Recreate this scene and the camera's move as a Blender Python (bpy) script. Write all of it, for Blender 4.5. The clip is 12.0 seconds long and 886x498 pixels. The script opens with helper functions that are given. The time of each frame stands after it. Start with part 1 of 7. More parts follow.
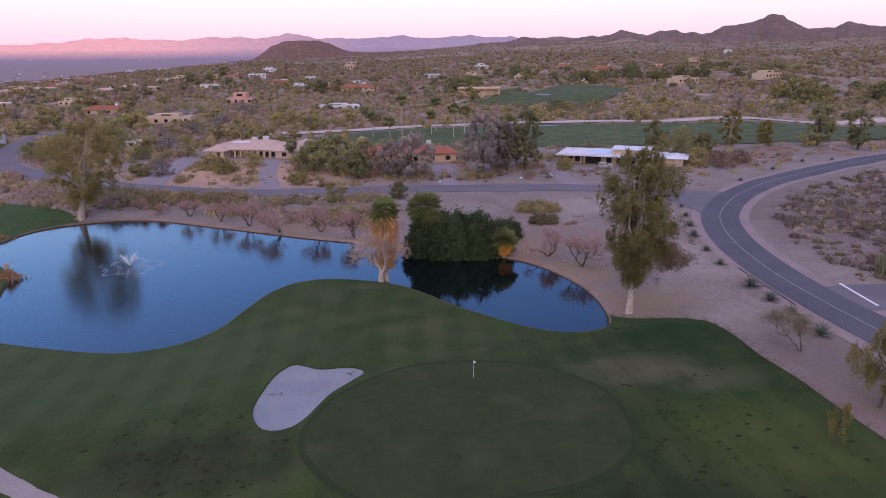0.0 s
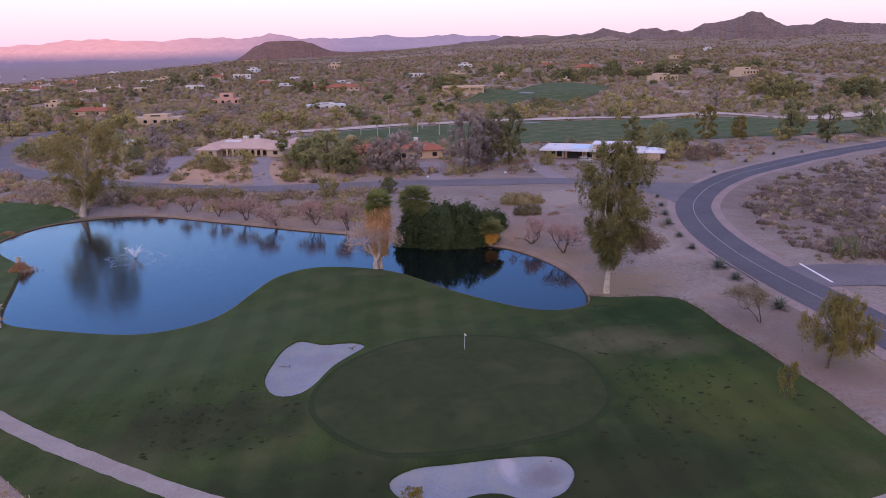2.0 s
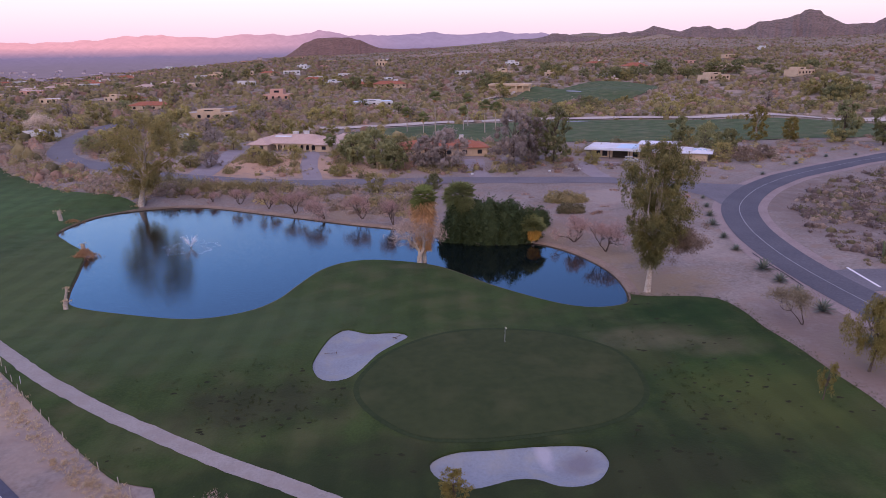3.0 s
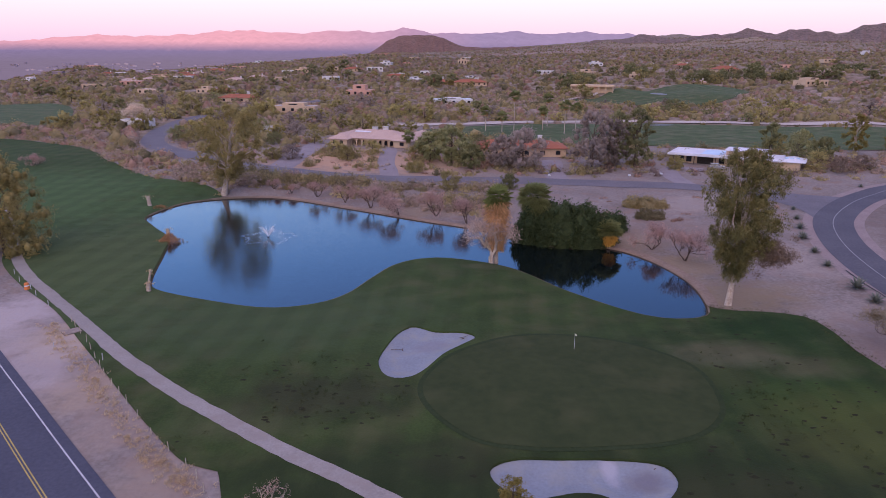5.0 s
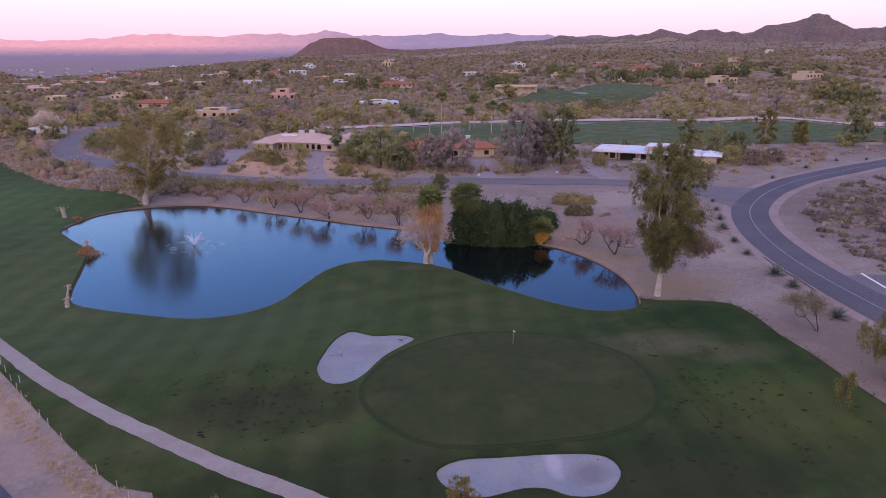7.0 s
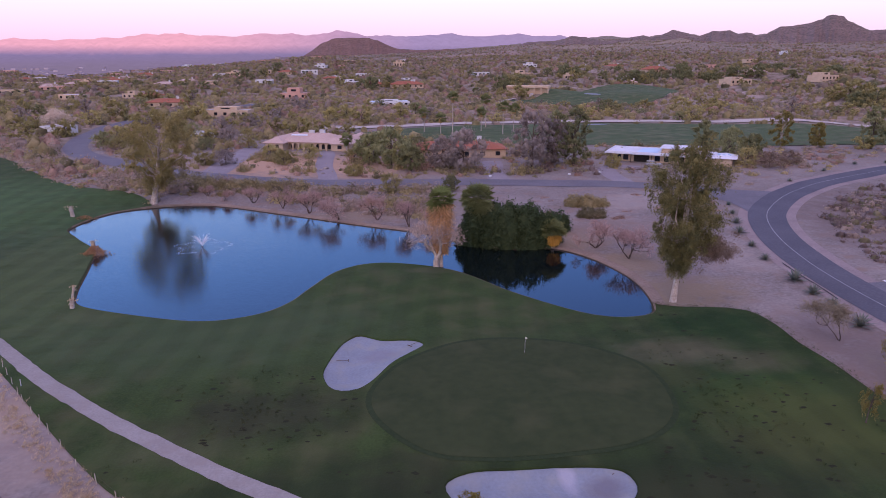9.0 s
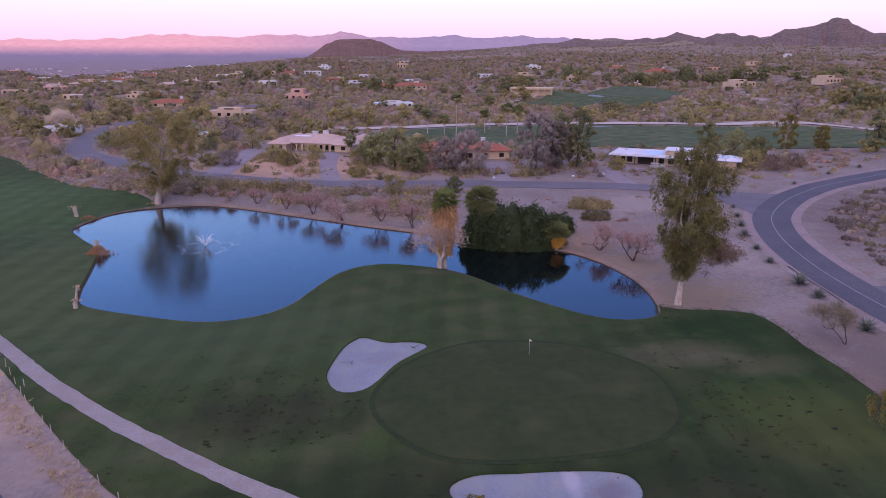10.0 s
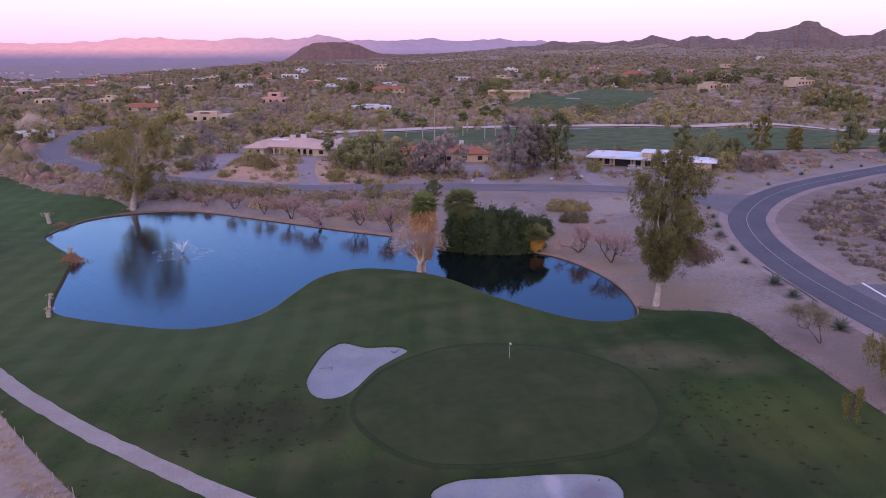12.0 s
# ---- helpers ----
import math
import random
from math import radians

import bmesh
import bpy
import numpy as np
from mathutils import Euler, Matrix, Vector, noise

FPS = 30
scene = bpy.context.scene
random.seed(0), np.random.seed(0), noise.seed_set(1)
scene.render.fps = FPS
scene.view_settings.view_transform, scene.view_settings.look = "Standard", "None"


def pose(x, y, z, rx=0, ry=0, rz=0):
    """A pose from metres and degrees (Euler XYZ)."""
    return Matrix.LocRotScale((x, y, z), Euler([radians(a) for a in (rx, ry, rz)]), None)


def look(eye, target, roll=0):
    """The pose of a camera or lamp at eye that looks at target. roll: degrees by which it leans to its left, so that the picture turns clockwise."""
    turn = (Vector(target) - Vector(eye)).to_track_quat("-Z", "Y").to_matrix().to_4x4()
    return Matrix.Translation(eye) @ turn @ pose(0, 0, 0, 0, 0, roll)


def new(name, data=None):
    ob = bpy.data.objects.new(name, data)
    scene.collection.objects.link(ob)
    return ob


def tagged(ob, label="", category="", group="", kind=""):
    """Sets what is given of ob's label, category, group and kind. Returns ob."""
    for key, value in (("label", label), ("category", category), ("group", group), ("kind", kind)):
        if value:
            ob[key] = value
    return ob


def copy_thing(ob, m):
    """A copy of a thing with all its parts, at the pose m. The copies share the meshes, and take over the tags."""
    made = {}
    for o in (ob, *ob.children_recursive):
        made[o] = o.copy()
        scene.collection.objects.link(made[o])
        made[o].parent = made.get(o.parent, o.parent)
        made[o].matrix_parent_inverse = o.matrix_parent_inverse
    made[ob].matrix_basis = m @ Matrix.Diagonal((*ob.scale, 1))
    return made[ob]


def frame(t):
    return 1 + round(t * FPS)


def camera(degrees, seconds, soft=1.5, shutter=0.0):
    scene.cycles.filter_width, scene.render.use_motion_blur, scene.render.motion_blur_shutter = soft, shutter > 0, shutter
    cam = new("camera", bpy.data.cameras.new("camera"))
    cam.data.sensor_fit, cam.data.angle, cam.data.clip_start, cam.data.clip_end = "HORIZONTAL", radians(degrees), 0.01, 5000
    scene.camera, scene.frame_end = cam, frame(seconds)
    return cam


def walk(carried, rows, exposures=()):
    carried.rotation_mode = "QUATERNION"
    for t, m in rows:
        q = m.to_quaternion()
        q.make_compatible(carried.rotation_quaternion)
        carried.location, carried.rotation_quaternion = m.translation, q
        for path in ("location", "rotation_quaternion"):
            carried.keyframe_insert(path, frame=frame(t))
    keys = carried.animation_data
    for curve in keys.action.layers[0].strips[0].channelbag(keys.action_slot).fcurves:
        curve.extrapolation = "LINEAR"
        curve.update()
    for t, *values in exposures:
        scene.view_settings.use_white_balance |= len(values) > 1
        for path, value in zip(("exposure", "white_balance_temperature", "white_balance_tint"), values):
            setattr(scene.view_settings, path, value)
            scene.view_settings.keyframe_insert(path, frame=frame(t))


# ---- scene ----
cam = camera(64.8, 12.0, soft=0.9)
# seconds, eye, target, roll
PATH = [
    (0, (-10.556, -92.961, 37.769), (-10.152, -91.078, 37.23), -0.6),
    (0.5, (-11.115, -94.851, 37.815), (-10.702, -92.97, 37.276), -0.7),
    (1, (-11.728, -96.725, 37.847), (-11.304, -94.846, 37.308), -0.9),
    (1.5, (-12.462, -98.806, 37.901), (-12.026, -96.931, 37.362), -1.0),
    (2, (-13.166, -100.88, 38.022), (-12.722, -99.006, 37.48), -1.0),
    (2.5, (-13.803, -102.577, 38.18), (-13.389, -100.698, 37.634), -1.0),
    (3, (-13.833, -103.449, 38.361), (-13.509, -101.553, 37.814), -0.7),
    (3.2, (-13.765, -103.519, 38.389), (-13.472, -101.617, 37.845), -0.6),
    (4.8, (-13.383, -102.475, 38.235), (-13.243, -100.557, 37.685), 0.2),
    (5, (-13.455, -102.378, 38.22), (-13.339, -100.458, 37.67), 0.3),
    (5.5, (-13.822, -102.215, 38.16), (-13.732, -100.294, 37.609), 0.4),
    (6, (-13.955, -102.079, 38.051), (-13.788, -100.163, 37.502), 0.2),
    (6.5, (-14.055, -101.91, 37.946), (-13.795, -100.003, 37.4), -0.1),
    (7, (-14.041, -101.745, 37.906), (-13.728, -99.846, 37.362), -0.2),
    (7.2, (-14.009, -101.611, 37.894), (-13.679, -99.714, 37.351), -0.3),
    (8.8, (-13.759, -99.607, 37.699), (-13.446, -97.707, 37.157), -0.2),
    (9, (-13.76, -99.449, 37.686), (-13.475, -97.545, 37.143), 0.0),
    (9.5, (-13.855, -99.253, 37.635), (-13.575, -97.348, 37.094), 0.1),
    (10, (-13.944, -99.148, 37.628), (-13.666, -97.242, 37.089), 0.2),
    (10.5, (-13.952, -99.072, 37.651), (-13.667, -97.166, 37.115), 0.3),
    (11, (-13.91, -99.019, 37.653), (-13.608, -97.116, 37.12), 0.3),
    (11.5, (-13.905, -98.981, 37.695), (-13.584, -97.08, 37.162), 0.2),
    (12, (-13.884, -98.97, 37.754), (-13.548, -97.072, 37.223), 0.1),
]
walk(cam, [(t, look(eye, target, roll)) for t, eye, target, roll in PATH],
     [(0, 0.04, 6600, 11), (3, 0.04, 6560, 13), (6, 0.04, 6560, 13), (9, 0.04, 6270, 20), (12, 0.04, 6200, 20)])

# ---- sky, light and exposure ----
scene.view_settings.exposure = 0.0
world = bpy.data.worlds.new("dusk_sky")
scene.world = world
world.use_nodes = True
wn, wl = world.node_tree.nodes, world.node_tree.links
wn.clear()
sky = wn.new("ShaderNodeTexSky")
sky.sky_type, sky.sun_disc = "NISHITA", False
sky.sun_elevation, sky.sun_rotation = radians(1.5), radians(200)
# the dusk gradient: a pink belt on the horizon that pales and turns to deep blue overhead
where = wn.new("ShaderNodeTexCoord")
split = wn.new("ShaderNodeSeparateXYZ")
belt = wn.new("ShaderNodeValToRGB")
wl.new(where.outputs["Generated"], split.inputs[0])
wl.new(split.outputs["Z"], belt.inputs[0])
# paler above the sunset side, deeper blue opposite
low = [(0.0, (0.88, 0.61, 0.82)), (0.022, (0.92, 0.71, 0.89)), (0.05, (0.97, 0.83, 0.95)), (0.085, (1.04, 0.95, 1.04))]
deep = wn.new("ShaderNodeValToRGB")
for ramp, stops in ((belt, low + [(0.14, (0.96, 1.24, 1.64)), (0.24, (0.34, 0.80, 1.84)), (0.40, (0.26, 0.53, 1.44)), (0.62, (0.71, 0.66, 1.07)), (1.0, (0.90, 0.76, 1.10))]),
                    (deep, low + [(0.14, (0.55, 0.74, 1.16)), (0.24, (0.15, 0.40, 1.14)), (0.40, (0.14, 0.30, 0.86)), (0.62, (0.69, 0.64, 1.07)), (1.0, (0.90, 0.76, 1.10))])):
    while len(ramp.color_ramp.elements) < len(stops):
        ramp.color_ramp.elements.new(0.5)
    for e, (p, c) in zip(ramp.color_ramp.elements, stops):
        e.position, e.color = p, (*c, 1)
wl.new(split.outputs["Z"], deep.inputs[0])
side, dusk = wn.new("ShaderNodeMapRange"), wn.new("ShaderNodeMix")
side.inputs["From Min"].default_value, side.inputs["From Max"].default_value = -0.42, 0.40
dusk.data_type = "RGBA"
wl.new(split.outputs["X"], side.inputs["Value"]), wl.new(side.outputs[0], dusk.inputs["Factor"])
wl.new(belt.outputs[0], dusk.inputs["A"]), wl.new(deep.outputs[0], dusk.inputs["B"])
b1, b2, both, out = wn.new("ShaderNodeBackground"), wn.new("ShaderNodeBackground"), wn.new("ShaderNodeAddShader"), wn.new("ShaderNodeOutputWorld")
b1.inputs[1].default_value, b2.inputs[1].default_value = 0.05, 1.0
wl.new(sky.outputs[0], b1.inputs[0]), wl.new(dusk.outputs["Result"], b2.inputs[0])
wl.new(b1.outputs[0], both.inputs[0]), wl.new(b2.outputs[0], both.inputs[1]), wl.new(both.outputs[0], out.inputs[0])
# the afterglow behind the camera, wide and weak
glow = new("sun", bpy.data.lights.new("sun", "SUN"))
glow.data.energy, glow.data.angle, glow.data.color = 1.1, radians(35), (1.0, 0.74, 0.62)
glow.matrix_world = look((0, 0, 50), (0.35, 1.0, 49.35))

from mathutils import geometry

# ---- building helpers ----


def mesh_data(name, verts, faces, smooth=False):
    me = bpy.data.meshes.new(name)
    me.from_pydata([tuple(v) for v in verts], [], [tuple(int(i) for i in f) for f in faces])
    if smooth:
        me.polygons.foreach_set("use_smooth", np.ones(len(me.polygons), bool))
    me.update()
    return me


def fast_mesh(name, verts, quads, smooth=False):
    """A mesh of quads from arrays."""
    verts, quads = np.asarray(verts, np.float32), np.asarray(quads, np.int32)
    me = bpy.data.meshes.new(name)
    me.vertices.add(len(verts))
    me.vertices.foreach_set("co", verts.ravel())
    k = quads.shape[1]
    me.loops.add(quads.size)
    me.loops.foreach_set("vertex_index", quads.ravel())
    me.polygons.add(len(quads))
    me.polygons.foreach_set("loop_start", np.arange(0, quads.size, k, dtype=np.int32))
    me.polygons.foreach_set("use_smooth", np.full(len(quads), smooth, bool))
    me.update(calc_edges=True)
    return me


def part(name, data, material, parent=None, label=""):
    """Links a bmesh or mesh as one object under a thing or a part."""
    if isinstance(data, bmesh.types.BMesh):
        bm, data = data, bpy.data.meshes.new(name)
        bm.to_mesh(data)
        bm.free()
    if material is not None and not data.materials:
        data.materials.append(material)
    ob = new(name, data)
    ob.parent = parent
    return tagged(ob, label) if label else ob


def thing(name, place, label, category, group="", kind="", turn=0.0):
    """An Empty at the base of a thing with parts."""
    ob = new(name)
    ob.empty_display_size = 0.3
    ob.matrix_world = pose(*place, 0, 0, turn)
    return tagged(ob, label, category, group, kind)


def box(bm, lo, hi, bevel=0.0):
    made = bmesh.ops.create_cube(bm, size=1.0)["verts"]
    lo, hi = Vector(lo), Vector(hi)
    for v in made:
        v.co = Vector([lo[i] + (v.co[i] + 0.5) * (hi[i] - lo[i]) for i in range(3)])
    if bevel:
        edges = {e for v in made for e in v.link_edges}
        bmesh.ops.bevel(bm, geom=list(edges), offset=bevel, segments=1, affect="EDGES")
    return bm


def boxes(*pairs, bevel=0.0):
    bm = bmesh.new()
    for lo, hi in pairs:
        box(bm, lo, hi, bevel)
    return bm


def tube(points, radii, sides=6):
    """Rings along a bent line: verts and quads of a tapered tube."""
    p, verts, quads = [Vector(q) for q in points], [], []
    for i, q in enumerate(p):
        d = (p[min(i + 1, len(p) - 1)] - p[max(i - 1, 0)]).normalized()
        u = d.orthogonal().normalized()
        if abs(d.z) > 0.5:
            u = (Vector((1, 0, 0)) - d * d.x).normalized()
        w = d.cross(u)
        for k in range(sides):
            a = 2 * math.pi * k / sides
            verts.append(q + (u * math.cos(a) + w * math.sin(a)) * radii[i])
        if i:
            n = (i - 1) * sides
            quads += [(n + k, n + (k + 1) % sides, n + sides + (k + 1) % sides, n + sides + k) for k in range(sides)]
    return verts, quads


def tubes(name, lines, sides=6):
    verts, quads = [], []
    for points, radii in lines:
        v, q = tube(points, radii, sides)
        quads += [tuple(i + len(verts) for i in f) for f in q]
        verts += v
    return fast_mesh(name, [tuple(v) for v in verts], quads, True)


def leaf_cards(centres, length, width, rng, droop=0.0, flat=0.0, facing=None, stray=0.7):
    """Leaf shapes (rhombs) at the centres, turned every way, or roughly towards the given facing: verts and quads. droop pulls their
    tips down, flat lays them down."""
    n = len(centres)
    u, v = rng.normal(size=(n, 3)), rng.normal(size=(n, 3))
    u[:, 2] -= droop
    v[:, 2] *= 1.0 - flat
    if facing is not None:
        w = facing / (np.linalg.norm(facing, axis=1)[:, None] + 1e-9) + rng.normal(size=(n, 3)) * stray
        w /= np.linalg.norm(w, axis=1)[:, None]
        u -= (u * w).sum(1)[:, None] * w
        v = np.cross(w, u)
    u /= np.linalg.norm(u, axis=1)[:, None] + 1e-9
    v -= (v * u).sum(1)[:, None] * u
    v /= np.linalg.norm(v, axis=1)[:, None] + 1e-9
    s = rng.uniform(0.6, 1.3, (n, 1))
    a, b = u * s * length / 2, v * s * width / 2
    verts = np.stack([centres - a, centres + b, centres + a, centres - b], 1).reshape(-1, 3)
    return verts, np.arange(4 * n).reshape(n, 4)


# ---- materials ----


def material(name, dark, light, size=1.0, rough=0.85, fine=8.0, bump=0.2, metal=0.0, vary=0.0, island=0.0, spot=None, spec=0.08, thin=0.0):
    """A surface whose colour drifts between two tones at two scales, with fine relief. vary and island: how far each object,
    or each loose piece of a mesh, strays in brightness. spot: a third colour in blotches, (colour, size, share). thin: the light that
    passes through leaves."""
    m = bpy.data.materials.new(name)
    m.use_nodes = True
    n, l = m.node_tree.nodes, m.node_tree.links
    s = n["Principled BSDF"]
    co = n.new("ShaderNodeTexCoord")
    big, small = n.new("ShaderNodeTexNoise"), n.new("ShaderNodeTexNoise")
    big.inputs["Scale"].default_value, big.inputs["Detail"].default_value = 1 / size, 5
    small.inputs["Scale"].default_value, small.inputs["Detail"].default_value = fine / size, 6
    l.new(co.outputs["Object"], big.inputs["Vector"]), l.new(co.outputs["Object"], small.inputs["Vector"])
    add = n.new("ShaderNodeMath")
    add.operation = "MULTIPLY_ADD"
    add.inputs[1].default_value = 0.55
    l.new(small.outputs[0], add.inputs[0])
    half = n.new("ShaderNodeMath")
    half.operation = "MULTIPLY"
    half.inputs[1].default_value = 0.45
    l.new(big.outputs[0], half.inputs[0]), l.new(half.outputs[0], add.inputs[2])
    ramp = n.new("ShaderNodeValToRGB")
    ramp.color_ramp.elements[0].position, ramp.color_ramp.elements[1].position = 0.32, 0.68
    ramp.color_ramp.elements[0].color, ramp.color_ramp.elements[1].color = (*dark, 1), (*light, 1)
    l.new(add.outputs[0], ramp.inputs[0])
    colour = ramp.outputs[0]
    if spot:
        blot, cut, mix = n.new("ShaderNodeTexNoise"), n.new("ShaderNodeValToRGB"), n.new("ShaderNodeMix")
        blot.inputs["Scale"].default_value, blot.inputs["Detail"].default_value = 1 / spot[1], 4
        l.new(co.outputs["Object"], blot.inputs["Vector"])
        cut.color_ramp.elements[0].position, cut.color_ramp.elements[1].position = 0.56 - 0.3 * spot[2], 0.82 - 0.3 * spot[2]
        l.new(blot.outputs[0], cut.inputs[0])
        mix.data_type = "RGBA"
        l.new(cut.outputs[0], mix.inputs["Factor"])
        l.new(colour, mix.inputs["A"])
        mix.inputs["B"].default_value = (*spot[0], 1)
        colour = mix.outputs["Result"]
    for share, kind, socket in ((vary, "ShaderNodeObjectInfo", "Random"), (island, "ShaderNodeNewGeometry", "Random Per Island")):
        if share:
            info, scale, hsv = n.new(kind), n.new("ShaderNodeMapRange"), n.new("ShaderNodeHueSaturation")
            scale.inputs["To Min"].default_value, scale.inputs["To Max"].default_value = 1 - share, 1 + share
            l.new(info.outputs[socket], scale.inputs["Value"])
            l.new(scale.outputs[0], hsv.inputs["Value"])
            l.new(colour, hsv.inputs["Color"])
            colour = hsv.outputs[0]
    l.new(colour, s.inputs["Base Color"])
    s.inputs["Roughness"].default_value, s.inputs["Metallic"].default_value = rough, metal
    s.inputs["Specular IOR Level"].default_value = spec
    if thin:
        through_leaf, share_leaf = n.new("ShaderNodeBsdfTranslucent"), n.new("ShaderNodeMixShader")
        share_leaf.inputs[0].default_value = thin
        l.new(colour, through_leaf.inputs[0])
        l.new(s.outputs[0], share_leaf.inputs[1]), l.new(through_leaf.outputs[0], share_leaf.inputs[2])
        l.new(share_leaf.outputs[0], n["Material Output"].inputs[0])
    if bump:
        b = n.new("ShaderNodeBump")
        b.inputs["Strength"].default_value, b.inputs["Distance"].default_value = bump, 0.1 * size / fine * 4
        l.new(small.outputs[0], b.inputs["Height"])
        l.new(b.outputs[0], s.inputs["Normal"])
    return m


def add_blots(m, blots):
    """Worn, dry or lush stretches with ragged edges: middle, reach, colour and share of each."""
    n, l = m.node_tree.nodes, m.node_tree.links
    base = n["Principled BSDF"].inputs["Base Color"]
    old, co = base.links[0].from_socket, n.new("ShaderNodeTexCoord")
    for cx, cy, rx, ry, colour, share in blots:
        shift, sep, size, cut, mix = (n.new("ShaderNode" + k) for k in ("Mapping", "TexGradient", "TexNoise", "MapRange", "Mix"))
        shift.vector_type = "TEXTURE"
        shift.inputs["Location"].default_value, shift.inputs["Scale"].default_value = (cx, cy, 0), (rx, ry, 1000)
        sep.gradient_type = "SPHERICAL"
        size.inputs["Scale"].default_value, size.inputs["Detail"].default_value = 0.35, 6
        l.new(co.outputs["Object"], shift.inputs[0]), l.new(shift.outputs[0], sep.inputs[0]), l.new(co.outputs["Object"], size.inputs["Vector"])
        both = n.new("ShaderNodeMath")
        both.operation = "MULTIPLY"
        l.new(sep.outputs["Fac"], both.inputs[0]), l.new(size.outputs[0], both.inputs[1])
        cut.inputs["From Min"].default_value, cut.inputs["From Max"].default_value, cut.inputs["To Max"].default_value = 0.08, 0.34, share
        l.new(both.outputs[0], cut.inputs["Value"])
        mix.data_type = "RGBA"
        l.new(cut.outputs[0], mix.inputs["Factor"]), l.new(old, mix.inputs["A"])
        mix.inputs["B"].default_value = (*colour, 1)
        old = mix.outputs["Result"]
    l.new(old, base)


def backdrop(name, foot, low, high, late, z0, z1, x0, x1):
    """The far ranges: distance as a plain glowing backdrop. Valley haze at the foot, the earth's shadow on the slopes
    and the alpenglow on the crest are painted into its emission by height; the crest's pink (high) gives way to violet
    (late) between x0 and x1."""
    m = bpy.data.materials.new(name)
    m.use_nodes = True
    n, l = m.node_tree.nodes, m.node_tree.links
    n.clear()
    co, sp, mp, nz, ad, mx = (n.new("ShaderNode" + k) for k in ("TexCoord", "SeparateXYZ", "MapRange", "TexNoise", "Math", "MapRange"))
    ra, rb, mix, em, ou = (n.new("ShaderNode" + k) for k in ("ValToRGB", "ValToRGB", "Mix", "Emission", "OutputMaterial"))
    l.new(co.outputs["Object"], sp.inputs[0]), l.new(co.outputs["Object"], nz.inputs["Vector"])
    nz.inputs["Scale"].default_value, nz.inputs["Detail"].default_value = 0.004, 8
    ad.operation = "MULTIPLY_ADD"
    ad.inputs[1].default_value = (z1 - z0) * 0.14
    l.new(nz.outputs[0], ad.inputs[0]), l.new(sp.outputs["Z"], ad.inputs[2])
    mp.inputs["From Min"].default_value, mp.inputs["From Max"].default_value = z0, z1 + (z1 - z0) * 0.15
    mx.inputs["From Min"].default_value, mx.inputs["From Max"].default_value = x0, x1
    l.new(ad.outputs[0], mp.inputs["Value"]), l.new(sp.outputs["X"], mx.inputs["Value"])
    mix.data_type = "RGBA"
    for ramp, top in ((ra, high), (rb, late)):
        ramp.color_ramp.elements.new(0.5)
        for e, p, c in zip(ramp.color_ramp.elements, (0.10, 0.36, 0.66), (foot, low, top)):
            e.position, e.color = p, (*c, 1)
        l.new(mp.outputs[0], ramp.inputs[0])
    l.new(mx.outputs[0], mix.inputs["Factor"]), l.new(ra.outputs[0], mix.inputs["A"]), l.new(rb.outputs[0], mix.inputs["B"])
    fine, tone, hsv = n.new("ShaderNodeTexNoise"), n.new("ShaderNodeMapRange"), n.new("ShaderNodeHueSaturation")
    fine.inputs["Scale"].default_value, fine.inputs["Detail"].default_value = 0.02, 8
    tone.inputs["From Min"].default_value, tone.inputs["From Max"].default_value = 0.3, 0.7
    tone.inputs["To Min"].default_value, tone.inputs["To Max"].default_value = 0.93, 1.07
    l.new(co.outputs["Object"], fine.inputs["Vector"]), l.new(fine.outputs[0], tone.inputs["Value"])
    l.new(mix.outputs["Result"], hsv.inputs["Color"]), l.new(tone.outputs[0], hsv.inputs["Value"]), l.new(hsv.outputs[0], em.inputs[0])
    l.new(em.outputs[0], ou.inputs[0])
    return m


M = {}
M["desert"] = material("desert_ground", (0.148, 0.124, 0.110), (0.282, 0.245, 0.222), 9, 0.95, 16, 0.5, spot=((0.225, 0.165, 0.135), 3.5, 0.25))
M["plain"] = material("scrub_plain", (0.200, 0.152, 0.119), (0.362, 0.282, 0.231), 26, 0.95, 14, 0.8, spot=((0.133, 0.113, 0.068), 6, 0.55))
M["bank"] = material("dry_bank", (0.189, 0.139, 0.105), (0.286, 0.216, 0.166), 4, 0.95, 9, 0.6)
M["rough"] = material("rough_grass", (0.023, 0.034, 0.010), (0.045, 0.059, 0.018), 7, 0.95, 14, 0.7, spot=((0.085, 0.082, 0.038), 11, 0.25))
M["street"] = material("street_asphalt", (0.115, 0.110, 0.122), (0.175, 0.165, 0.180), 8, 0.85, 20, 0.3)
M["green"] = material("putting_grass", (0.030, 0.042, 0.017), (0.045, 0.057, 0.023), 7, 0.95, 5, 0.15, spot=((0.056, 0.064, 0.028), 5, 0.12))
M["collar"] = material("collar_grass", (0.024, 0.037, 0.015), (0.036, 0.050, 0.021), 5, 0.95, 12, 0.4)
M["sand"] = material("bunker_sand", (0.188, 0.208, 0.233), (0.244, 0.271, 0.305), 3, 0.95, 10, 0.5, spot=((0.254, 0.261, 0.248), 2.2, 0.25))
M["path"] = material("path_gravel", (0.226, 0.205, 0.187), (0.312, 0.288, 0.265), 2.5, 0.95, 10, 0.5, spot=((0.252, 0.221, 0.198), 1.8, 0.3))
M["asphalt"] = material("asphalt", (0.076, 0.076, 0.092), (0.117, 0.116, 0.133), 8, 0.85, 20, 0.3)
M["new_asphalt"] = material("new_asphalt", (0.059, 0.061, 0.083), (0.087, 0.091, 0.119), 8, 0.8, 20, 0.3)
